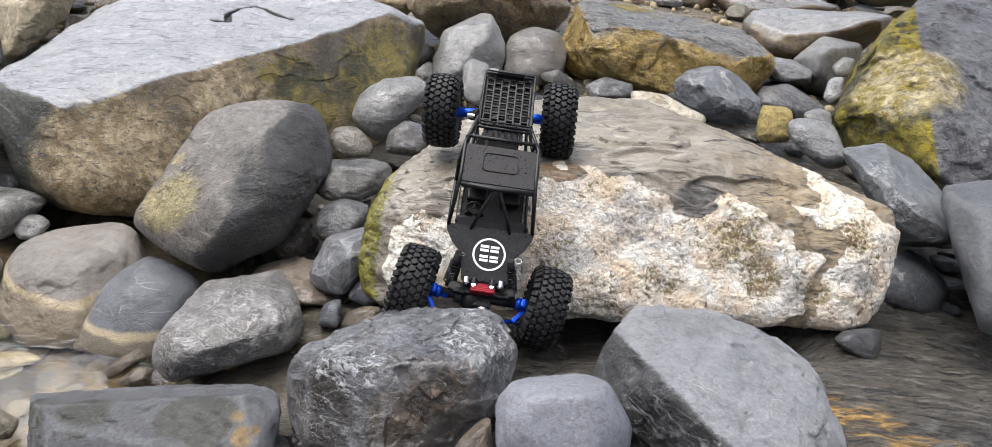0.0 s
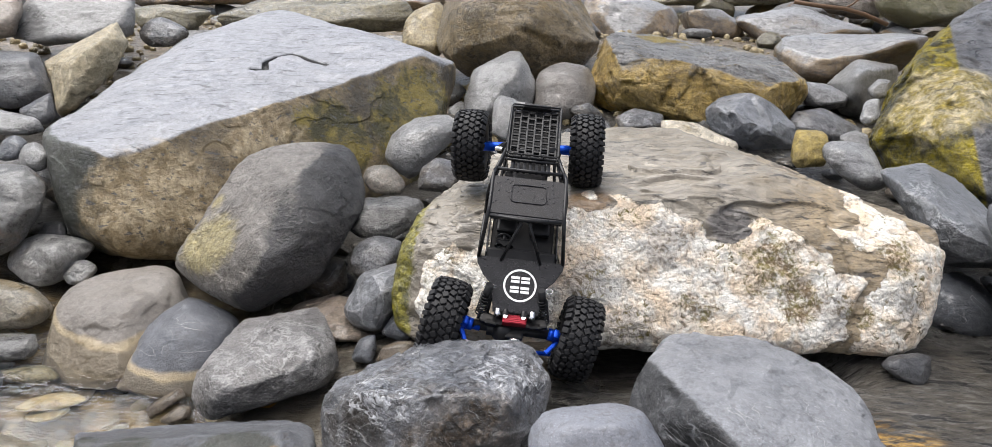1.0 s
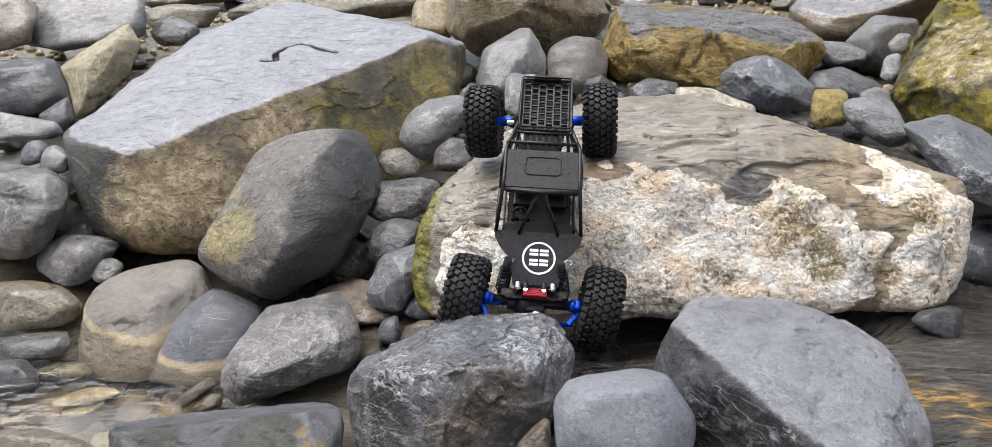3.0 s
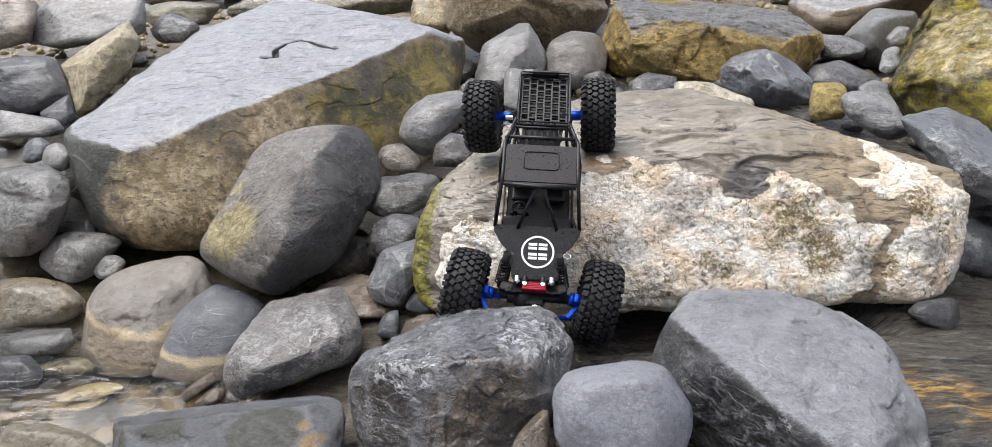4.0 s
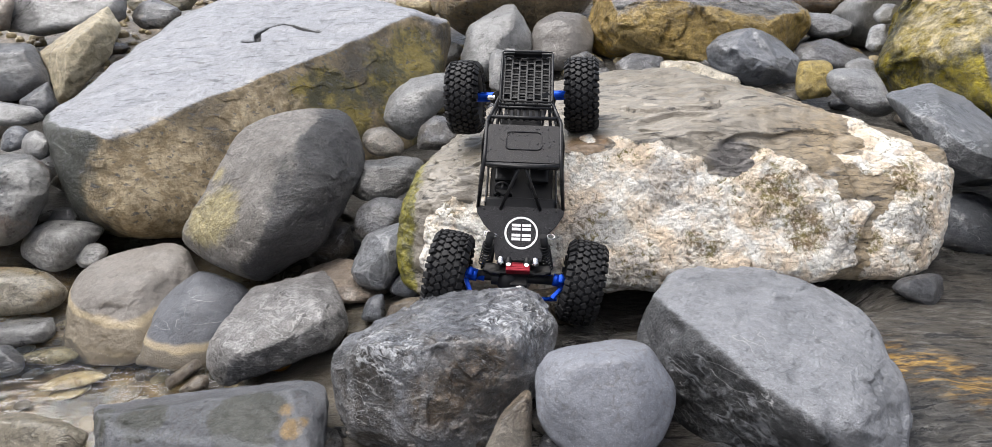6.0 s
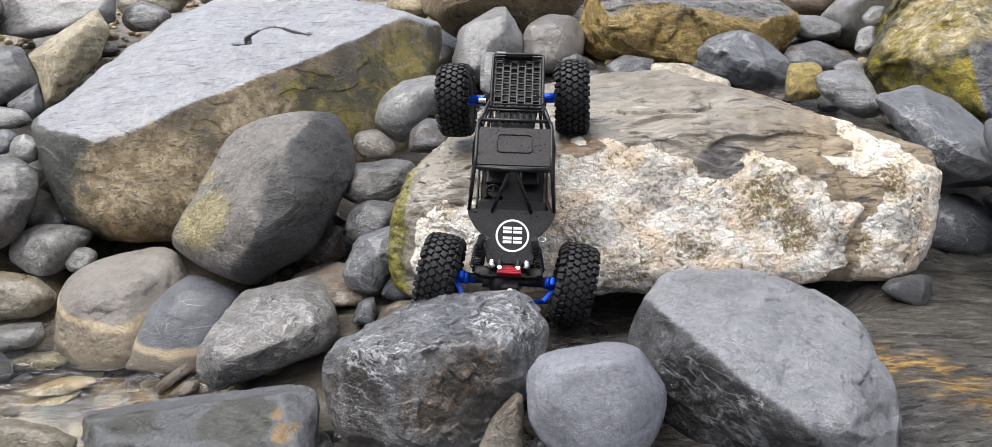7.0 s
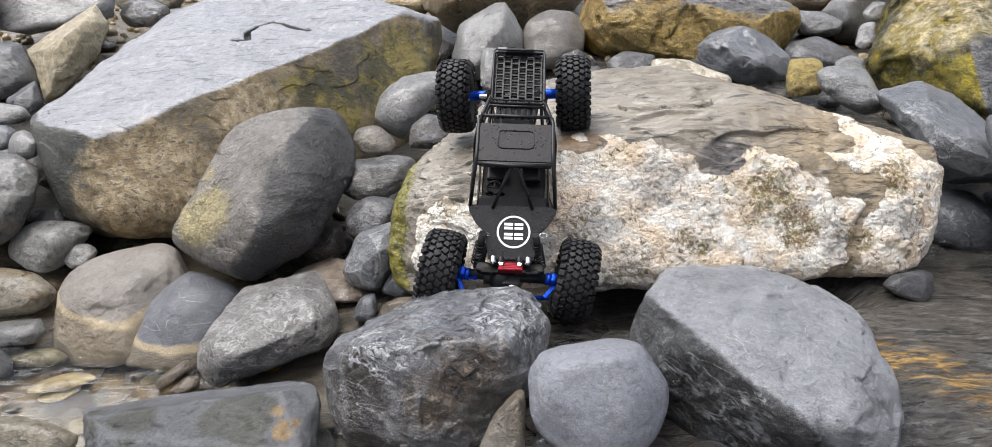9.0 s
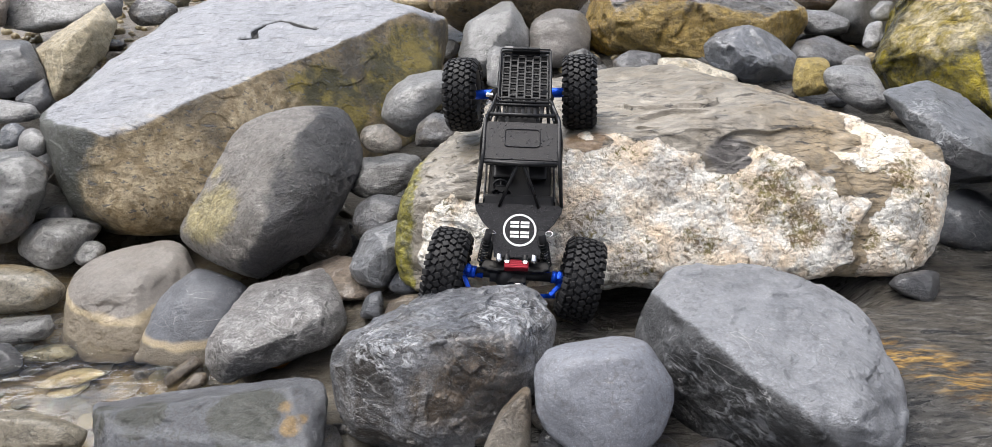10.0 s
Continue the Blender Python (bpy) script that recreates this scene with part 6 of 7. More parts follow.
# ---- the model rock crawler ----
def simple(name, color, rough, metal=0.0, spots=0.0):
    n = Nodes(name)
    v = n.coords(vary=False)
    grime = n.noise(v, 60, 5, 0.65)
    col = n.mix(n.span(grime, 0.4, 0.7, 0.0, 0.35), color, [min(1.0, c * 1.7 + 0.02) for c in color])
    rg = n.span(grime, 0.3, 0.7, max(0.05, rough - 0.12), rough + 0.12)
    if spots:
        drops = n.span(n.cells(v, 170), 0.16, 0.28, 1.0, 0.0)
        drops = n.math("MULTIPLY", drops, n.span(n.noise(v, 55, 3), 0.46, 0.56))
        rg = n.math("MULTIPLY", rg, n.span(drops, 0, 1, 1.0, 0.4))
        # sky glints on the beads, painted as pale specks in the base colour
        drop_glints = n.span(n.noise(v, 700, 2, 0.6), 0.56, 0.66, 0.0, 0.6)
        col = n.mix(n.math("ADD", drop_glints, n.math("MULTIPLY", drops, 0.4), True), col, (0.11, 0.11, 0.12))
        return n.done(col, rg, n.bump(drops, 1.0, 0.002), metal, 0.22)
    return n.done(col, rg, n.bump(n.noise(v, 400, 3), 0.15, 0.001), metal, 0.3)


RUBBER = simple("tyre_rubber", (0.010, 0.010, 0.011), 0.6)
BLACK = simple("black_plastic", (0.006, 0.006, 0.007), 0.42)
PANEL = simple("satin_black_panel", (0.009, 0.009, 0.011), 0.4, spots=1.0)
TUBE = simple("black_cage_tube", (0.008, 0.008, 0.009), 0.35)
BLUE = simple("blue_anodised_metal", (0.004, 0.06, 0.5), 0.35, 0.55)
CHROME = simple("silver_metal", (0.62, 0.62, 0.63), 0.25, 1.0)
RED = simple("red_anodised_metal", (0.22, 0.008, 0.02), 0.4, 0.4)
WHITE = simple("white_vinyl", (0.78, 0.78, 0.78), 0.5)
DARK = simple("dark_interior_plastic", (0.004, 0.004, 0.005), 0.55)


def lamp_material():
    n = Nodes("white_led_lens")
    n.bsdf.inputs["Emission Color"].default_value = (1, 0.98, 0.95, 1)
    n.bsdf.inputs["Emission Strength"].default_value = 1.0
    return n.done((0.8, 0.8, 0.8), 0.15)


LED = lamp_material()


def join(bm, other):
    me = bpy.data.meshes.new("piece")
    other.to_mesh(me)
    other.free()
    bm.from_mesh(me)
    bpy.data.meshes.remove(me)


def part(name, bm, material, parent, label=""):
    """Links a bmesh as one mesh object under a thing or part."""
    me = bpy.data.meshes.new(name)
    bm.to_mesh(me)
    bm.free()
    me.materials.append(material)
    ob = new(name, me)
    ob.parent = parent
    return tagged(ob, label)


def tube(path, radius, sides=10):
    """A round bar along a path, with closed ends."""
    bm = bmesh.new()
    pts = [Vector(p) for p in path]
    rings = []
    for i, p in enumerate(pts):
        a = pts[max(i - 1, 0)]
        b = pts[min(i + 1, len(pts) - 1)]
        q = (b - a).to_track_quat("Z", "X")
        rings.append([bm.verts.new(p + q @ Vector((radius * math.cos(2 * math.pi * k / sides), radius * math.sin(2 * math.pi * k / sides), 0))) for k in range(sides)])
    for r0, r1 in zip(rings, rings[1:]):
        for k in range(sides):
            bm.faces.new((r0[k], r0[(k + 1) % sides], r1[(k + 1) % sides], r1[k])).smooth = True
    bm.faces.new(rings[0][::-1])
    bm.faces.new(rings[-1])
    bmesh.ops.recalc_face_normals(bm, faces=bm.faces)
    return bm


def tubes(paths, radius):
    bm = bmesh.new()
    for p in paths:
        join(bm, tube(p, radius))
    return bm


def block(size, at=(0, 0, 0), bevel=0.003, turn=(0, 0, 0)):
    bm = bmesh.new()
    bmesh.ops.create_cube(bm, size=1)
    bmesh.ops.scale(bm, vec=size, verts=bm.verts)
    if bevel:
        bmesh.ops.bevel(bm, geom=bm.edges[:], offset=min(bevel, 0.4 * min(size)), segments=2, affect="EDGES", profile=0.6)
    bmesh.ops.transform(bm, matrix=pose(*at, *turn), verts=bm.verts)
    return bm


def plate(outline, thick, bevel=0.0012):
    """A plate with an outline in x and y, thick downwards, its top edge eased."""
    bm = bmesh.new()
    face = bm.faces.new([bm.verts.new((x, y, 0)) for x, y in outline])
    if face.normal.z < 0:
        face.normal_flip()
    out = bmesh.ops.extrude_face_region(bm, geom=[face])
    for v in out["geom"]:
        if isinstance(v, bmesh.types.BMVert):
            v.co.z -= thick
    bmesh.ops.recalc_face_normals(bm, faces=bm.faces)
    if bevel:
        edges = [e for e in bm.edges if all(abs(v.co.z) < 1e-6 for v in e.verts)]
        bmesh.ops.bevel(bm, geom=edges, offset=bevel, segments=2, affect="EDGES")
    return bm


def lathe(profile, sides=48, smooth=True):
    """A turned shape about the x axis from (x, radius) pairs."""
    bm = bmesh.new()
    rings = [[bm.verts.new((x, r * math.cos(2 * math.pi * k / sides), r * math.sin(2 * math.pi * k / sides))) for k in range(sides)] for x, r in profile]
    for r0, r1 in zip(rings, rings[1:]):
        for k in range(sides):
            bm.faces.new((r0[k], r0[(k + 1) % sides], r1[(k + 1) % sides], r1[k])).smooth = smooth
    bmesh.ops.recalc_face_normals(bm, faces=bm.faces)
    return bm


def moved(bm, m):
    bmesh.ops.transform(bm, matrix=m, verts=bm.verts)
    return bm


TYRE_R, TYRE_W = 0.0715, 0.056


def tyre_mesh():
    """A mud tyre: a rounded carcass with four rows of chunky lugs."""
    r, w = TYRE_R - 0.0045, TYRE_W / 2
    profile = [(-w * 0.62, r * 0.52), (-w * 0.86, r * 0.56), (-w, r * 0.74), (-w * 0.97, r * 0.88), (-w * 0.82, r * 0.96), (-w * 0.5, r * 0.995), (0, r),
               (w * 0.5, r * 0.995), (w * 0.82, r * 0.96), (w * 0.97, r * 0.88), (w, r * 0.74), (w * 0.86, r * 0.56), (w * 0.62, r * 0.52)]
    bm = lathe(profile, 64)
    count = 32

    def lug(ang, x, length, width, skew, height, rad, lean):
        piece = block((width, length, height), bevel=0.0012)
        m = pose(0, 0, 0, math.degrees(ang), 0, 0) @ pose(x, 0, rad, 0, lean, skew)
        join(bm, moved(piece, m))

    for k in range(count):
        a = 2 * math.pi * k / count
        for side in (-1, 1):
            b = a + (math.pi / count if side > 0 else 0)
            lug(b, side * w * 0.20, 0.0095, 0.0098, 28 * side, 0.008, r + 0.001, 3 * side)
            lug(b + 0.09, side * w * 0.56, 0.0085, 0.0085, -24 * side, 0.008, r, 10 * side)
            lug(b + (0.03 if k % 2 else 0.0), side * w * 0.93, 0.0075 if k % 2 else 0.0095, 0.0125, 6 * side, 0.008, r * 0.945, 46 * side)
            lug(b + 0.12, side * w * 1.0, 0.005, 0.010, 0, 0.004, r * 0.83, 84 * side)
    return bm


def rim_mesh():
    """A beadlock rim with a bolted ring, spokes and a hub."""
    w, r = TYRE_W / 2, TYRE_R * 0.53
    bm = lathe([(-w * 0.7, r * 0.9), (-w * 0.75, r), (-w * 0.55, r * 1.02), (-w * 0.45, r * 0.86), (w * 0.45, r * 0.86), (w * 0.55, r * 1.02), (w * 0.78, r), (w * 0.72, r * 0.84), (w * 0.5, r * 0.8)], 48)
    for k in range(8):
        a = 360 * k / 8
        join(bm, moved(block((0.006, 0.007, r * 0.75), (w * 0.35, 0, r * 0.48), 0.0015), pose(0, 0, 0, a, 0, 0)))
        for q in (0, 22):
            join(bm, moved(block((0.003, 0.0035, 0.0035), (w * 0.79, 0, r * 0.92), 0.0008), pose(0, 0, 0, a + q, 0, 0)))
    join(bm, lathe([(-w * 0.4, 0.009), (w * 0.62, 0.009), (w * 0.7, 0.006), (w * 0.7, 0.0005)], 20))
    return bm


def crawler():
    car = new("rock_crawler")
    car.empty_display_size = 0.05
    tagged(car, "black model rock crawler truck with blue axles nosing down a boulder", "toy truck")
    half = 0.1935

    # wheels on two axles, each rocked on its own
    first = {}
    for front in (1, 0):
        y = half if front else -half
        rock = -4.0 if front else 5.5
        track = 0.113 if front else 0.113
        axle = part("front_axle" if front else "rear_axle", tube([(-0.075, 0, 0), (-0.03, 0, 0), (0.03, 0, 0), (0.075, 0, 0)], 0.0085, 14), BLACK if front else BLACK, car)
        axle.matrix_local = pose(0, y, 0, 0, rock, 0)
        pump = bmesh.new()
        bmesh.ops.create_uvsphere(pump, u_segments=20, v_segments=12, radius=0.021)
        bmesh.ops.scale(pump, vec=(1.0, 1.05, 0.95), verts=pump.verts)
        join(pump, lathe([(-0.028, 0.011), (0.028, 0.011)], 16))
        for f in pump.faces:
            f.smooth = True
        part("differential", pump, BLACK, axle).matrix_local = pose(0.012 if front else 0.0, 0.004, 0)
        for side in (-1, 1):
            if front:
                kn = lathe([(-0.019, 0.0005), (-0.019, 0.0075), (-0.006, 0.0075), (-0.006, 0.0105), (0.004, 0.0105), (0.004, 0.0085), (0.014, 0.0085), (0.014, 0.0005)][::side], 20)
                if side < 0:
                    kn = moved(kn, pose(0, 0, 0, 0, 0, 180))
                join(kn, block((0.009, 0.016, 0.026), (0.007 * side, 0, 0), 0.003))
                join(kn, block((0.008, 0.034, 0.007), (0.006 * side, 0.018, -0.006), 0.002, (0, 0, 30 * side)))
                part("steering_knuckle", kn, BLUE, axle, "blue anodised metal").matrix_local = pose(side * 0.070, 0, 0, 0, 0, -9)
            else:
                part("axle_tube", tube([(side * 0.045, 0, 0), (side * 0.062, 0, 0), (side * 0.064, 0, 0), (side * 0.092, 0, 0)], 0.0095, 16), BLUE, axle, "blue anodised metal")
            m = pose(side * track, 0, 0, 0, 0, (-9 if front else 0)) @ pose(0, 0, 0, 17 * (side + 2 * front), 0, 0 if side > 0 else 180)
            if "rim" not in first:
                rim = part("wheel", rim_mesh(), CHROME, axle)
                tyre = part("tyre", tyre_mesh(), RUBBER, rim, "black rubber mud tyre with chunky lugs")
                first["rim"], first["tyre"] = rim.data, tyre.data
            else:
                rim = tagged(new("wheel", first["rim"]))
                rim.parent = axle
                tyre = tagged(new("tyre", first["tyre"]), "black rubber mud tyre with chunky lugs")
                tyre.parent = rim
            rim.matrix_local = m
        if front:
            part("tie_rod", tubes([[(-0.072, 0.030, -0.010), (0, 0.034, -0.010), (0.072, 0.030, -0.010)]], 0.0038), BLUE, axle, "blue metal rod")

    # skid plate, links and interior floor
    floor = plate([(-0.030, 0.130), (0.030, 0.130), (0.046, 0.05), (0.046, -0.10), (0.030, -0.14), (-0.030, -0.14), (-0.046, -0.10), (-0.046, 0.05)], 0.012)
    part("skid_plate", moved(floor, pose(0, 0, 0.012)), BLACK, car)
    for side in (-1, 1):
        part("lower_link", tube([(side * 0.030, 0.07, 0.004), (side * 0.046, 0.185, -0.002)], 0.004), BLACK, car)
        part("lower_link", tube([(side * 0.030, -0.07, 0.004), (side * 0.046, -0.185, -0.002)], 0.004), BLACK, car)
        for front in (1, -1):
            y0, y1 = (0.150, 0.182) if front > 0 else (-0.120, -0.178)
            top, foot = Vector((side * 0.042, y0, 0.075 if front > 0 else 0.095)), Vector((side * 0.056, y1, 0.006))
            shock = tube([foot, foot.lerp(top, 0.5)], 0.0035)
            damper = part("shock_absorber", shock, CHROME, car, "silver shaft with a black coil spring")
            coil = []
            along = (top - foot)
            q = along.to_track_quat("Z", "X")
            for k in range(90):
                s = k / 89
                a = 2 * math.pi * 8 * s
                coil.append(foot + along * (0.1 + 0.62 * s) + q @ Vector((0.0082 * math.cos(a), 0.0082 * math.sin(a), 0)))
            part("spring", tube(coil, 0.0013, 6), BLACK, damper)
            part("damper_body", tube([foot.lerp(top, 0.5), foot.lerp(top, 0.97)], 0.0065, 14), BLACK, damper)

    # hood with its round badge
    hood_shape = [(-0.0735, 0.0), (-0.072, 0.012), (-0.060, 0.032), (-0.046, 0.046), (-0.042, 0.060), (-0.0375, 0.092), (0.0375, 0.092), (0.042, 0.060),
                  (0.046, 0.046), (0.060, 0.032), (0.072, 0.012), (0.0735, 0.0)]
    hood = part("hood", plate(hood_shape, 0.004), PANEL, car, "satin black hood beaded with water")
    hood.matrix_local = pose(-0.004, 0.095, 0.068, -13.5, 0, 0)
    ring = lathe([(0.0, 0.0245), (0.0006, 0.0245), (0.0006, 0.0278), (0.0, 0.0278)], 56, False)
    badge = part("badge", moved(ring, pose(0, 0, 0, 0, -90, 0)), WHITE, hood, "white printed ring")
    badge.matrix_local = pose(-0.003, 0.045, 0.0005)
    for cx in (0.0085, -0.0085):
        for cy in (-0.0128, -0.0062, 0.0042, 0.0108):
            part("badge_stripe", block((0.0145, 0.0045, 0.0006), (cx, cy, 0.0004), 0.0), WHITE, hood).matrix_local = pose(-0.003, 0.045, 0.0005)
    for x, y in ((-0.06, 0.006), (0.06, 0.006), (-0.034, 0.086), (0.034, 0.086), (-0.045, 0.05), (0.045, 0.05)):
        screw = lathe([(0, 0.0001), (0.001, 0.0016), (0.0002, 0.0021)], 10)
        part("screw", moved(screw, pose(0, 0, 0, 0, -90, 0)), BLACK, hood).matrix_local = pose(x, y, 0.0008)
    for side in (-1, 1):
        loop = [Vector((side * (0.046 + 0.006 - 0.006 * math.cos(a)), 0.050 + 0.0045 * math.sin(a), 0.003 + 0.001 * math.sin(a))) for a in np.linspace(0, 2 * math.pi, 18)]
        clip = tube(loop, 0.0008, 6)
        join(clip, tube([(side * 0.046, 0.050, 0.002), (side * 0.041, 0.048, 0.0015), (side * 0.036, 0.051, 0.0015)], 0.0008, 6))
        join(clip, tube([(side * 0.046, 0.050, 0.002), (side * 0.040, 0.053, 0.002), (side * 0.036, 0.0525, 0.0015)], 0.0008, 6))
        part("body_clip", clip, CHROME, hood, "silver wire clip")

    # roof
    roof_shape = [(-0.058, -0.034), (-0.062, -0.026), (-0.064, 0.038), (-0.060, 0.041), (0.060, 0.041), (0.064, 0.038), (0.062, -0.026), (0.058, -0.034)]
    roof = part("roof", plate(roof_shape, 0.005, 0.002), PANEL, car, "satin black roof panel beaded with water")
    roof.matrix_local = pose(-0.005, 0.008, 0.132, -3, 0, 0)
    emboss = [(0.029 * math.copysign(min(1, abs(1.25 * math.cos(a))), math.cos(a)), 0.017 * math.copysign(min(1, abs(1.35 * math.sin(a))), math.sin(a)), 0.0) for a in np.linspace(0, 2 * math.pi, 40)]
    part("roof_rib", tube(emboss, 0.0012, 6), PANEL, roof).matrix_local = pose(0, -0.002, 0.0006)
    part("roof_lip", block((0.118, 0.006, 0.010), (0, 0.044, -0.004), 0.002), PANEL, roof)

    # roll cage of bent bars
    def bar(points, r=0.0032):
        return part("cage_bar", tube(points, r), TUBE, car)

    for s in (-1, 1):
        o = -0.004
        bar([(o + s * 0.071, 0.096, 0.066), (o + s * 0.067, 0.075, 0.098), (o + s * 0.063, 0.052, 0.129), (o + s * 0.062, 0.03, 0.131), (o + s * 0.062, -0.03, 0.132), (o + s * 0.058, -0.045, 0.128)])
        bar([(o + s * 0.058, -0.045, 0.128), (o + s * 0.052, -0.085, 0.104), (o + s * 0.046, -0.12, 0.088), (o + s * 0.044, -0.20, 0.078), (o + s * 0.040, -0.232, 0.070)])
        bar([(o + s * 0.071, 0.096, 0.064), (o + s * 0.071, 0.03, 0.050), (o + s * 0.068, -0.05, 0.050), (o + s * 0.050, -0.12, 0.060)])
        bar([(o + s * 0.071, 0.096, 0.064), (o + s * 0.060, 0.10, 0.03), (o + s * 0.052, 0.06, 0.016), (o + s * 0.052, -0.08, 0.016), (o + s * 0.044, -0.15, 0.05), (o + s * 0.040, -0.232, 0.070)])
        bar([(o + s * 0.060, -0.043, 0.128), (o + s * 0.069, -0.02, 0.085), (o + s * 0.070, 0.0, 0.050)])
        bar([(o + s * 0.069, -0.035, 0.052), (o + s * 0.062, -0.04, 0.10), (o + s * 0.060, -0.042, 0.126)], 0.0028)
        bar([(o + s * 0.058, -0.048, 0.124), (o + s * 0.060, -0.07, 0.08), (o + s * 0.060, -0.085, 0.054)], 0.0028)
        bar([(o + s * 0.003, 0.050, 0.128), (o + s * 0.018, 0.075, 0.098), (o + s * 0.033, 0.100, 0.067)], 0.0028)
        bar([(o + s * 0.033, 0.100, 0.068), (o + s * 0.035, 0.085, 0.052), (o + s * 0.038, 0.06, 0.02)], 0.0024)
        panel = plate([(0.085, 0.064), (0.09, 0.034), (0.055, 0.018), (-0.075, 0.018), (-0.10, 0.055), (-0.04, 0.048), (0.03, 0.050)], 0.002, 0.0)
        part("side_panel", moved(panel, Matrix(((0, 0, 1, o + s * 0.060 + 0.001), (1, 0, 0, 0), (0, 1, 0, 0), (0, 0, 0, 1)))), PANEL, car)
    bar([(-0.062, 0.052, 0.128), (0.0, 0.055, 0.1285), (0.056, 0.052, 0.128)])
    bar([(-0.062, -0.045, 0.127), (0.054, -0.045, 0.127)])
    bar([(-0.049, -0.120, 0.088), (0.041, -0.120, 0.088)])
    bar([(-0.043, -0.232, 0.070), (0.036, -0.232, 0.070)])
    bar([(-0.05, -0.085, 0.103), (0.043, -0.085, 0.103)], 0.0026)

    # cabin: dashboard, seats, steering wheel, console
    part("dashboard", block((0.118, 0.022, 0.022), (-0.004, 0.082, 0.052), 0.005, (-18, 0, 0)), DARK, car)
    part("cabin_floor", block((0.110, 0.15, 0.006), (-0.004, 0.01, 0.028), 0.002), DARK, car)
    part("bulkhead", block((0.112, 0.006, 0.06), (-0.004, -0.052, 0.062), 0.002, (-12, 0, 0)), DARK, car)
    for s in (-1, 1):
        seat = block((0.036, 0.034, 0.010), (s * 0.029 - 0.004, 0.012, 0.040), 0.004)
        join(seat, block((0.036, 0.010, 0.052), (s * 0.029 - 0.004, -0.014, 0.066), 0.004, (-14, 0, 0)))
        for w in (-1, 1):
            join(seat, block((0.006, 0.016, 0.034), (s * 0.029 - 0.004 + w * 0.018, -0.006, 0.060), 0.002, (-14, 0, 0)))
        part("seat", seat, BLACK, car)
    wheel_ring = [(0.012 * math.cos(a), 0.012 * math.sin(a), 0) for a in np.linspace(0, 2 * math.pi, 22)]
    steer = tube(wheel_ring, 0.0018, 8)
    join(steer, tube([(-0.011, 0, 0), (0.011, 0, 0)], 0.0014, 6))
    join(steer, tube([(0, 0, 0), (0, 0, -0.02)], 0.002, 8))
    part("steering_wheel", moved(steer, pose(0.028, 0.062, 0.070, -60, 0, 0)), BLACK, car)
    for k in range(2):
        part("gauge", moved(lathe([(0, 0.0001), (0.002, 0.006), (0, 0.0075)], 18), pose(0.018 + 0.018 * k, 0.070, 0.062, 0, 0, -90)), CHROME if k else DARK, car)

    # slatted engine cover and the storage deck with rounded openings
    for k in range(7):
        part("cover_slat", block((0.0055, 0.045, 0.006), (-0.036 + 0.0107 * k, -0.066, 0.108), 0.0015, (32, 0, 0)), BLACK, car)
    part("engine_block", block((0.06, 0.05, 0.04), (-0.004, -0.085, 0.058), 0.006), DARK, car)
    deck = bmesh.new()
    wide, long, cols, rows = 0.082, 0.112, 6, 8
    gap_x, gap_y = wide / cols, long / rows
    for i in range(cols + 1):
        join(deck, block((0.0036, long + 0.004, 0.004), (-wide / 2 + i * gap_x, 0, 0), 0.001))
    for j in range(rows + 1):
        for i in range(cols):
            shift = 0.35 * gap_y * (1 if i % 2 else 0)
            yy = -long / 2 + j * gap_y + shift
            if abs(yy) <= long / 2 + 0.001:
                join(deck, block((gap_x + 0.001, 0.0036, 0.0038), (-wide / 2 + (i + 0.5) * gap_x, yy, 0), 0.001))
    deck_ob = part("deck_grille", deck, TUBE, car, "black grille of rounded openings")
    deck_ob.matrix_local = pose(-0.006, -0.156, 0.090, 3, 0, 0)
    tray = block((0.080, 0.11, 0.004), (-0.006, -0.16, 0.082), 0.001)
    part("deck_tray", tray, DARK, car)
    rail = [(-0.044, -0.060), (-0.046, -0.056), (-0.046, 0.058), (-0.043, 0.062), (0.043, 0.062), (0.046, 0.058), (0.046, -0.056), (0.043, -0.060), (-0.044, -0.060)]
    rack = tube([(x, y, 0.006) for x, y in rail], 0.0026, 8)
    join(rack, tube([(x, y * 0.99, 0.014) for x, y in rail], 0.0016, 6))
    for x, y in ((-0.046, -0.05), (0.046, -0.05), (-0.046, 0.0), (0.046, 0.0), (-0.046, 0.055), (0.046, 0.055), (-0.02, 0.062), (0.02, 0.062), (-0.02, -0.06), (0.02, -0.06)):
        join(rack, tube([(x, y, 0.004), (x, y, 0.015)], 0.0014, 6))
    part("rack_rail", moved(rack, pose(-0.006, -0.156, 0.090, 3, 0, 0)), TUBE, car)
    light_bar = block((0.052, 0.010, 0.010), (-0.006, -0.218, 0.094), 0.002)
    part("light_bar", light_bar, BLACK, car)
    part("sticker", block((0.016, 0.010, 0.0008), (0.026, -0.218, 0.0996), 0.0), simple("pale_sticker", (0.2, 0.2, 0.2), 0.6), car, "small pale sticker")
    part("antenna_mount", moved(lathe([(-0.006, 0.004), (0.006, 0.004), (0.007, 0.002)], 12), pose(0.056, -0.112, 0.094)), CHROME, car)

    # nose: lamps, red winch, bumper, hook
    part("bumper", block((0.096, 0.012, 0.014), (-0.003, 0.193, 0.020), 0.003), BLACK, car)
    part("nose_plate", block((0.062, 0.016, 0.030), (-0.003, 0.180, 0.026), 0.004), BLACK, car)
    for x, y in ((-0.044, 0.189), (0.038, 0.189)):
        part("bumper_wing", block((0.030, 0.018, 0.010), (x, y, 0.022), 0.003, (0, 0, 12 if x < 0 else -12)), BLACK, car)
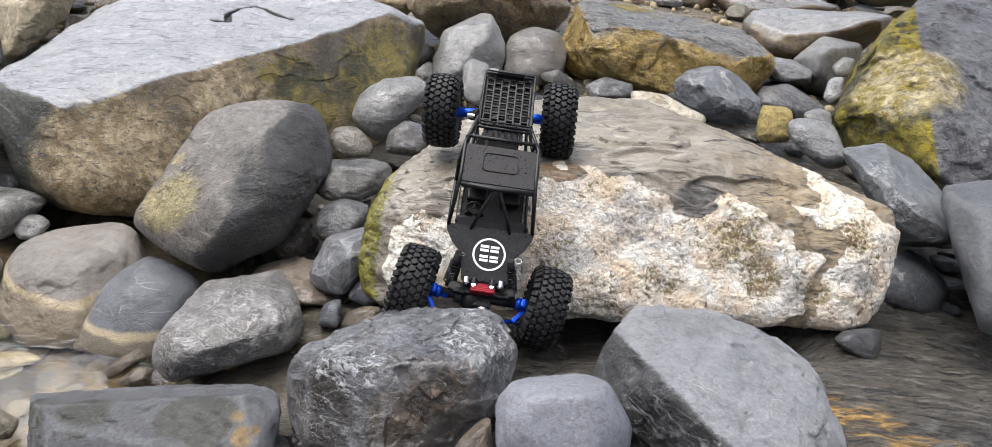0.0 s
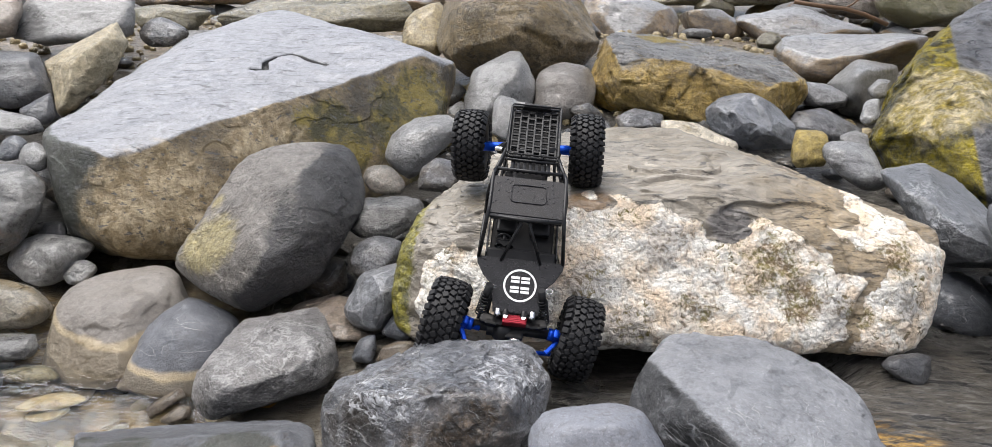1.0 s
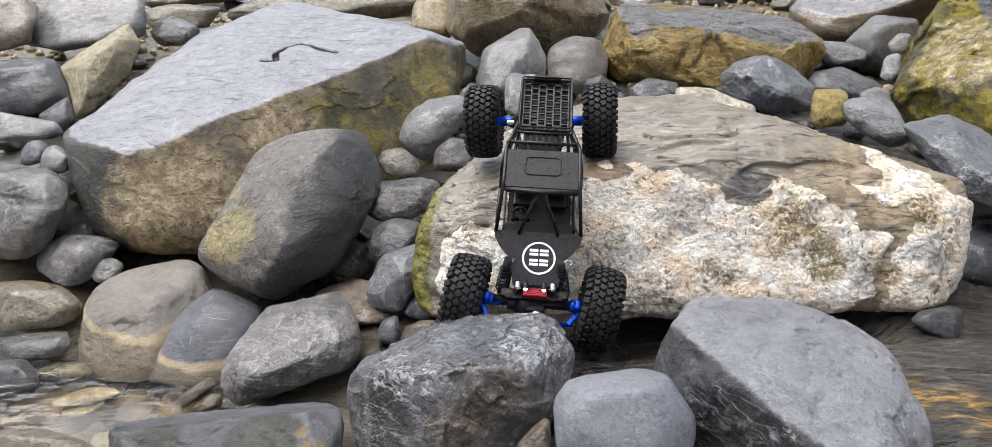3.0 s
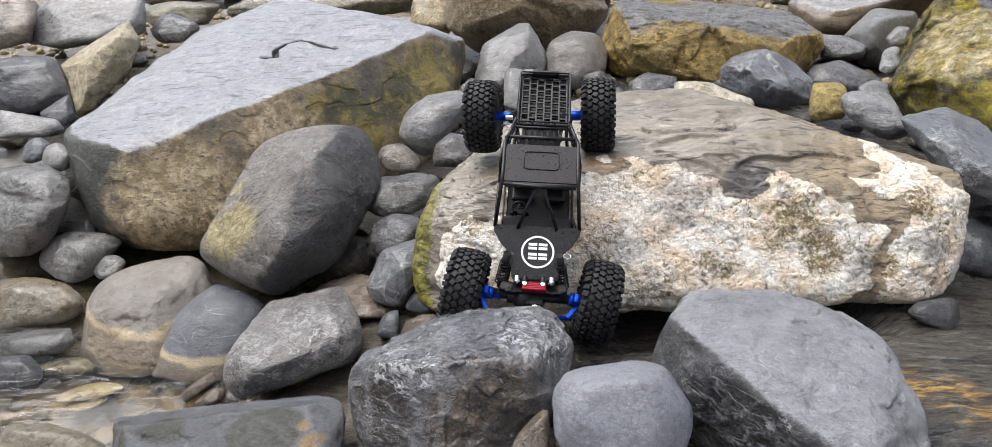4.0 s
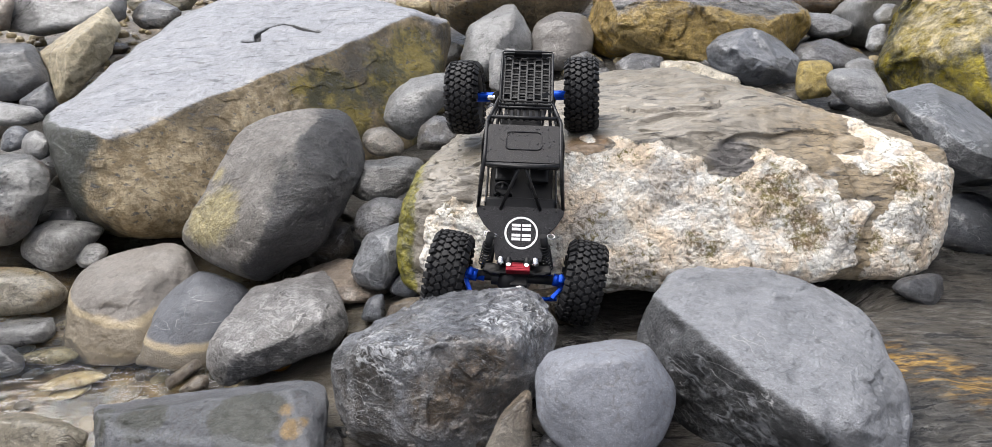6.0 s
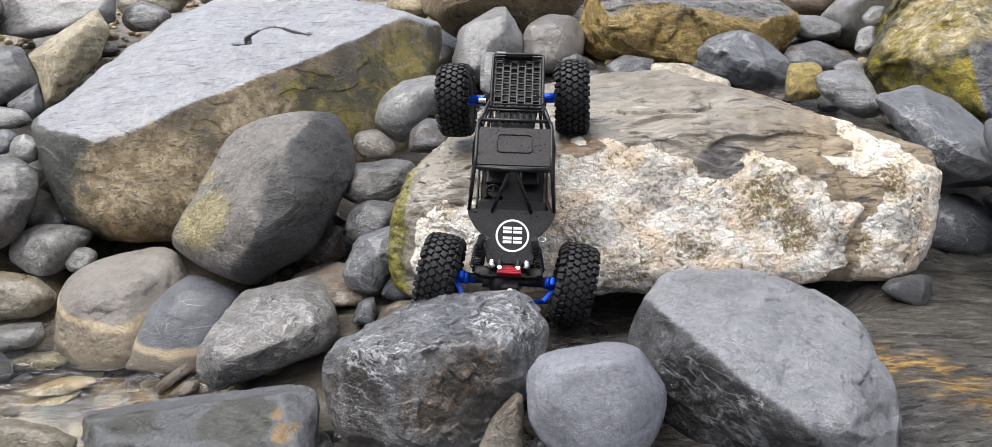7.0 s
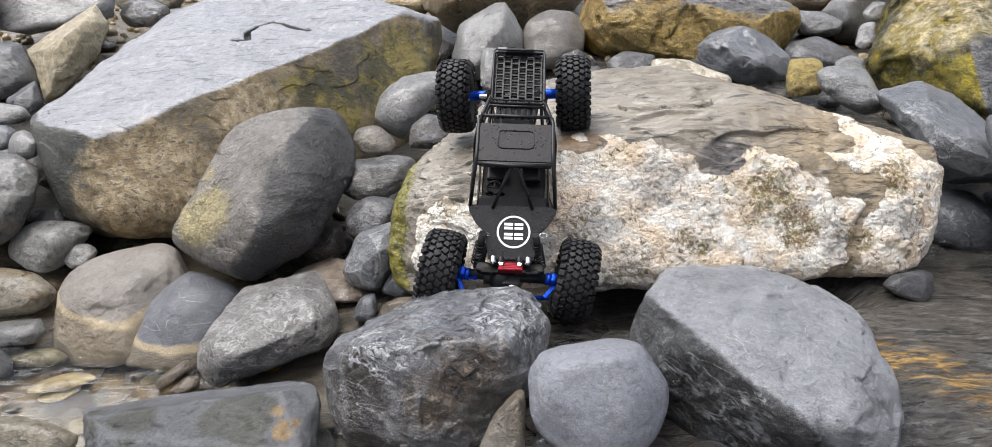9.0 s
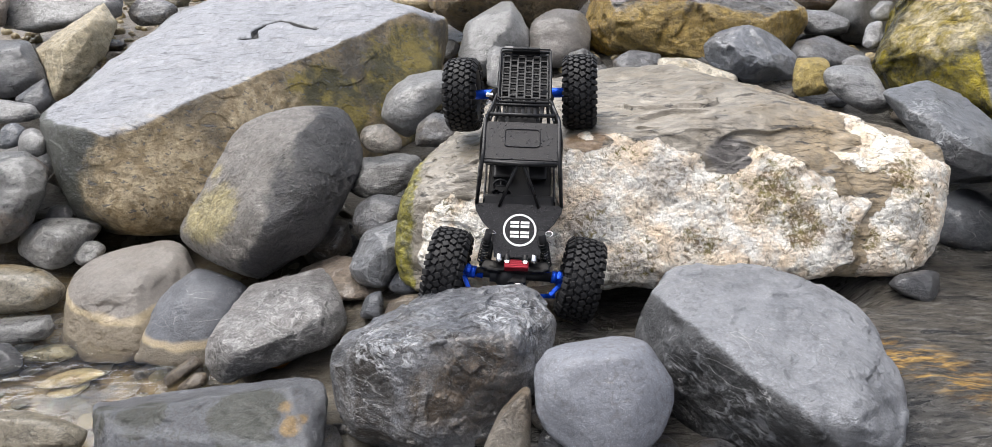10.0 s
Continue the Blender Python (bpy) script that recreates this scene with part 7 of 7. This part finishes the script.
    winch = block((0.040, 0.016, 0.014), (-0.004, 0.192, 0.034), 0.002)
    for k in range(5):
        join(winch, block((0.036, 0.0015, 0.001), (-0.004, 0.186 + 0.003 * k, 0.0412), 0.0003))
    part("winch", winch, RED, car, "red anodised winch box")
    for x, led in ((-0.032, 0), (-0.018, 1), (0.012, 1), (0.025, 0)):
        lamp = lathe([(-0.006, 0.0045), (0.004, 0.0055), (0.005, 0.005)], 16)
        holder = part("headlight", moved(lamp, pose(x, 0.186, 0.046, 0, 0, 90)), BLACK if led else CHROME, car)
        lens = bmesh.new()
        bmesh.ops.create_uvsphere(lens, u_segments=14, v_segments=8, radius=0.0037 if led else 0.0026)
        for f in lens.faces:
            f.smooth = True
        part("lens", moved(lens, pose(x, 0.1905, 0.0465)), LED if led else CHROME, holder)
    hook = bmesh.new()
    bmesh.ops.create_uvsphere(hook, u_segments=16, v_segments=10, radius=0.0075)
    bmesh.ops.scale(hook, vec=(1.2, 0.8, 0.8), verts=hook.verts)
    part("tow_hook", moved(hook, pose(-0.008, 0.217, 0.010)), CHROME, car, "silver tow hook")
    part("hook_mount", block((0.030, 0.018, 0.012), (-0.006, 0.206, 0.010), 0.003), BLACK, car)
    part("servo", block((0.040, 0.022, 0.024), (0.0, 0.168, 0.020), 0.003), DARK, car)

    lean = Matrix(((-0.99891, -0.04667, 0.0, 0.02935), (0.03772, -0.80733, -0.58889, 1.18820), (0.02748, -0.58825, 0.80821, 0.39291), (0, 0, 0, 1)))
    car.matrix_world = lean
    return car


crawler()


# ---- loose pebbles and stones that fill the gaps ----
def pebble_mesh(name, seed, material, flat):
    d, faces = ball(4)
    rng = np.random.default_rng(seed)
    size = np.array([1.0, rng.uniform(0.6, 0.9), rng.uniform(0.35, 0.7) * flat])
    chips = rng.normal(size=(9, 3))
    chips /= np.linalg.norm(chips, axis=1)[:, None]
    p = d * size
    for n, k in zip(chips, rng.uniform(0.72, 0.95, 9)):
        reach = k * np.abs(n * size).max() * 1.05
        over = np.maximum(p @ n - reach, 0)
        p = p - 0.85 * over[:, None] * n
    p = p + d * (0.06 * fbm(p * 1.7 + seed, 3))[:, None]
    me = mesh_of(name, p * 0.5, faces, STONE[material])
    me.attributes.new("proud", "FLOAT", "POINT").data.foreach_set("value", (0.4 * fbm(p * 3 + seed, 3)).astype(np.float32))
    me.attributes.new("lie", "FLOAT_VECTOR", "POINT").data.foreach_set("vector", d.astype(np.float32).ravel())
    return me


def scatter(count, box, sizes, kinds, label, group, seed, flat=1.0, sink=0.3, name="pebble"):
    rng = random.Random(seed)
    meshes = [pebble_mesh(name, seed * 10 + k, kind, flat) for k, kind in enumerate(kinds)]
    taken = []
    tries = 0
    while len(taken) < count and tries < count * 30:
        tries += 1
        x, y = rng.uniform(box[0], box[1]), rng.uniform(box[2], box[3])
        s = sizes[0] + (sizes[1] - sizes[0]) * rng.random() ** 2
        if any((x - a) ** 2 + (y - b) ** 2 < (0.42 * (s + c)) ** 2 for a, b, c in taken):
            continue
        taken.append((x, y, s))
        me = rng.choice(meshes)
        ob = new(name, me)
        low = min(v[2] for v in me_bounds(me))
        z = float(ground_height(np.array([x]), np.array([y]))[0])
        ob.matrix_world = pose(x, y, z - low * s * (1 - sink), rng.uniform(-14, 14), rng.uniform(-14, 14), rng.uniform(0, 360)) @ Matrix.Diagonal((s, s, s, 1))
        tagged(ob, label, name, group)


BOUNDS = {}


def me_bounds(me):
    if me.name not in BOUNDS:
        co = np.array([v.co[:] for v in me.vertices])
        BOUNDS[me.name] = [co.min(0), co.max(0)]
    return BOUNDS[me.name]


scatter(85, (-1.25, -0.46, 0.82, 1.42), (0.025, 0.095), ("olivewet", "yellow", "brown", "olivewet", "ochre", "tanwet"), "smooth olive-brown pebble under shallow water", "pebbles in the pool", 3, 0.7)
scatter(34, (-0.5, -0.1, 1.22, 1.75), (0.03, 0.08), ("dark", "darkblue", "tan", "brown"), "small dark wet stone in a gap", "stones in the gap", 4)
scatter(30, (-0.35, 0.32, 0.55, 0.84), (0.03, 0.09), ("dark", "darkblue", "grey"), "small dark stone lying between boulders", "stones between the front boulders", 5)
scatter(26, (-1.75, -0.8, 1.5, 2.3), (0.05, 0.14), ("dark", "grey", "tan", "brown"), "small grey-brown stone below the slab", "stones below the slab", 6, name="stone")
scatter(80, (-0.35, 1.6, 1.8, 2.9), (0.07, 0.18), ("grey", "darkblue", "tan", "paleg", "brown"), "grey beach stone filling a gap", "stones behind the quartz boulder", 7, name="stone")
scatter(30, (0.55, 1.3, 1.22, 1.7), (0.04, 0.1), ("dark", "darkblue", "brown"), "small dark stone in shade", "stones in the shade", 8, name="stone")
scatter(190, (-4.0, 4.0, 2.75, 6.0), (0.1, 0.45), ("farslab", "olive", "paleg", "tan", "ochre", "rusty"), "weathered beach stone higher up the shore", "stones up the shore", 9, 0.8, name="stone")


def gravel():
    """Fine gravel over the upper shore, as one mesh."""
    rng = np.random.default_rng(11)
    d, faces = ball(2)
    faces = np.array(faces)
    verts, out, base = [], [], 0
    for k in range(2400):
        y = rng.uniform(2.3, 5.0)
        x = rng.uniform(-1.0, 1.0) * (0.5 + 0.8 * y)
        s = rng.uniform(0.01, 0.032)
        q = d * s * rng.uniform(0.5, 1.0, 3)
        z = float(ground_height(np.array([x]), np.array([y]))[0])
        verts.append(q + (x, y, z + 0.2 * s))
        out.append(faces + base)
        base += len(d)
    return mesh_of("gravel", np.concatenate(verts), np.concatenate(out).tolist(), STONE["yellow"])


tagged(new("gravel", gravel()), "tan and grey gravel between the far boulders", "gravel", kind="stuff")


# ---- a fallen leaf and a drift stick ----
def leaf():
    bm = bmesh.new()
    rows = []
    for i in range(9):
        t = i / 8
        half = 0.0065 * math.sin(math.pi * min(1, 0.06 + 0.94 * t)) ** 0.8
        rows.append([bm.verts.new((0.036 * (t - 0.5), half * k, 0.006 * (t - 0.5) ** 2 * 4 + 0.004 * abs(k))) for k in (-1, -0.5, 0, 0.5, 1)])
    for a, b in zip(rows, rows[1:]):
        for k in range(4):
            bm.faces.new((a[k], a[k + 1], b[k + 1], b[k])).smooth = True
    bmesh.ops.solidify(bm, geom=bm.faces[:], thickness=0.0008)
    me = bpy.data.meshes.new("leaf")
    bm.to_mesh(me)
    bm.free()
    me.materials.append(simple("ochre_leaf", (0.42, 0.22, 0.05), 0.5))
    ob = new("leaf", me)
    ob.matrix_world = pose(-0.383, 0.993, 0.116, 14, -6, 28)
    return tagged(ob, "small curled ochre leaf lying on wet bedrock", "leaf")


leaf()


def drift_stick():
    path = [(1.66, 4.33, 0.65), (1.82, 4.31, 0.638), (1.95, 4.31, 0.634), (2.07, 4.30, 0.612), (2.21, 4.28, 0.566)]
    bm = tube(path, 0.012, 8)
    join(bm, tube([(1.95, 4.31, 0.634), (2.0, 4.33, 0.66), (2.03, 4.33, 0.69)], 0.006, 6))
    me = bpy.data.meshes.new("stick")
    bm.to_mesh(me)
    bm.free()
    me.materials.append(simple("wet_driftwood", (0.09, 0.05, 0.025), 0.6))
    return tagged(new("stick", me), "thin brown drift stick resting on far boulders", "stick")


drift_stick()
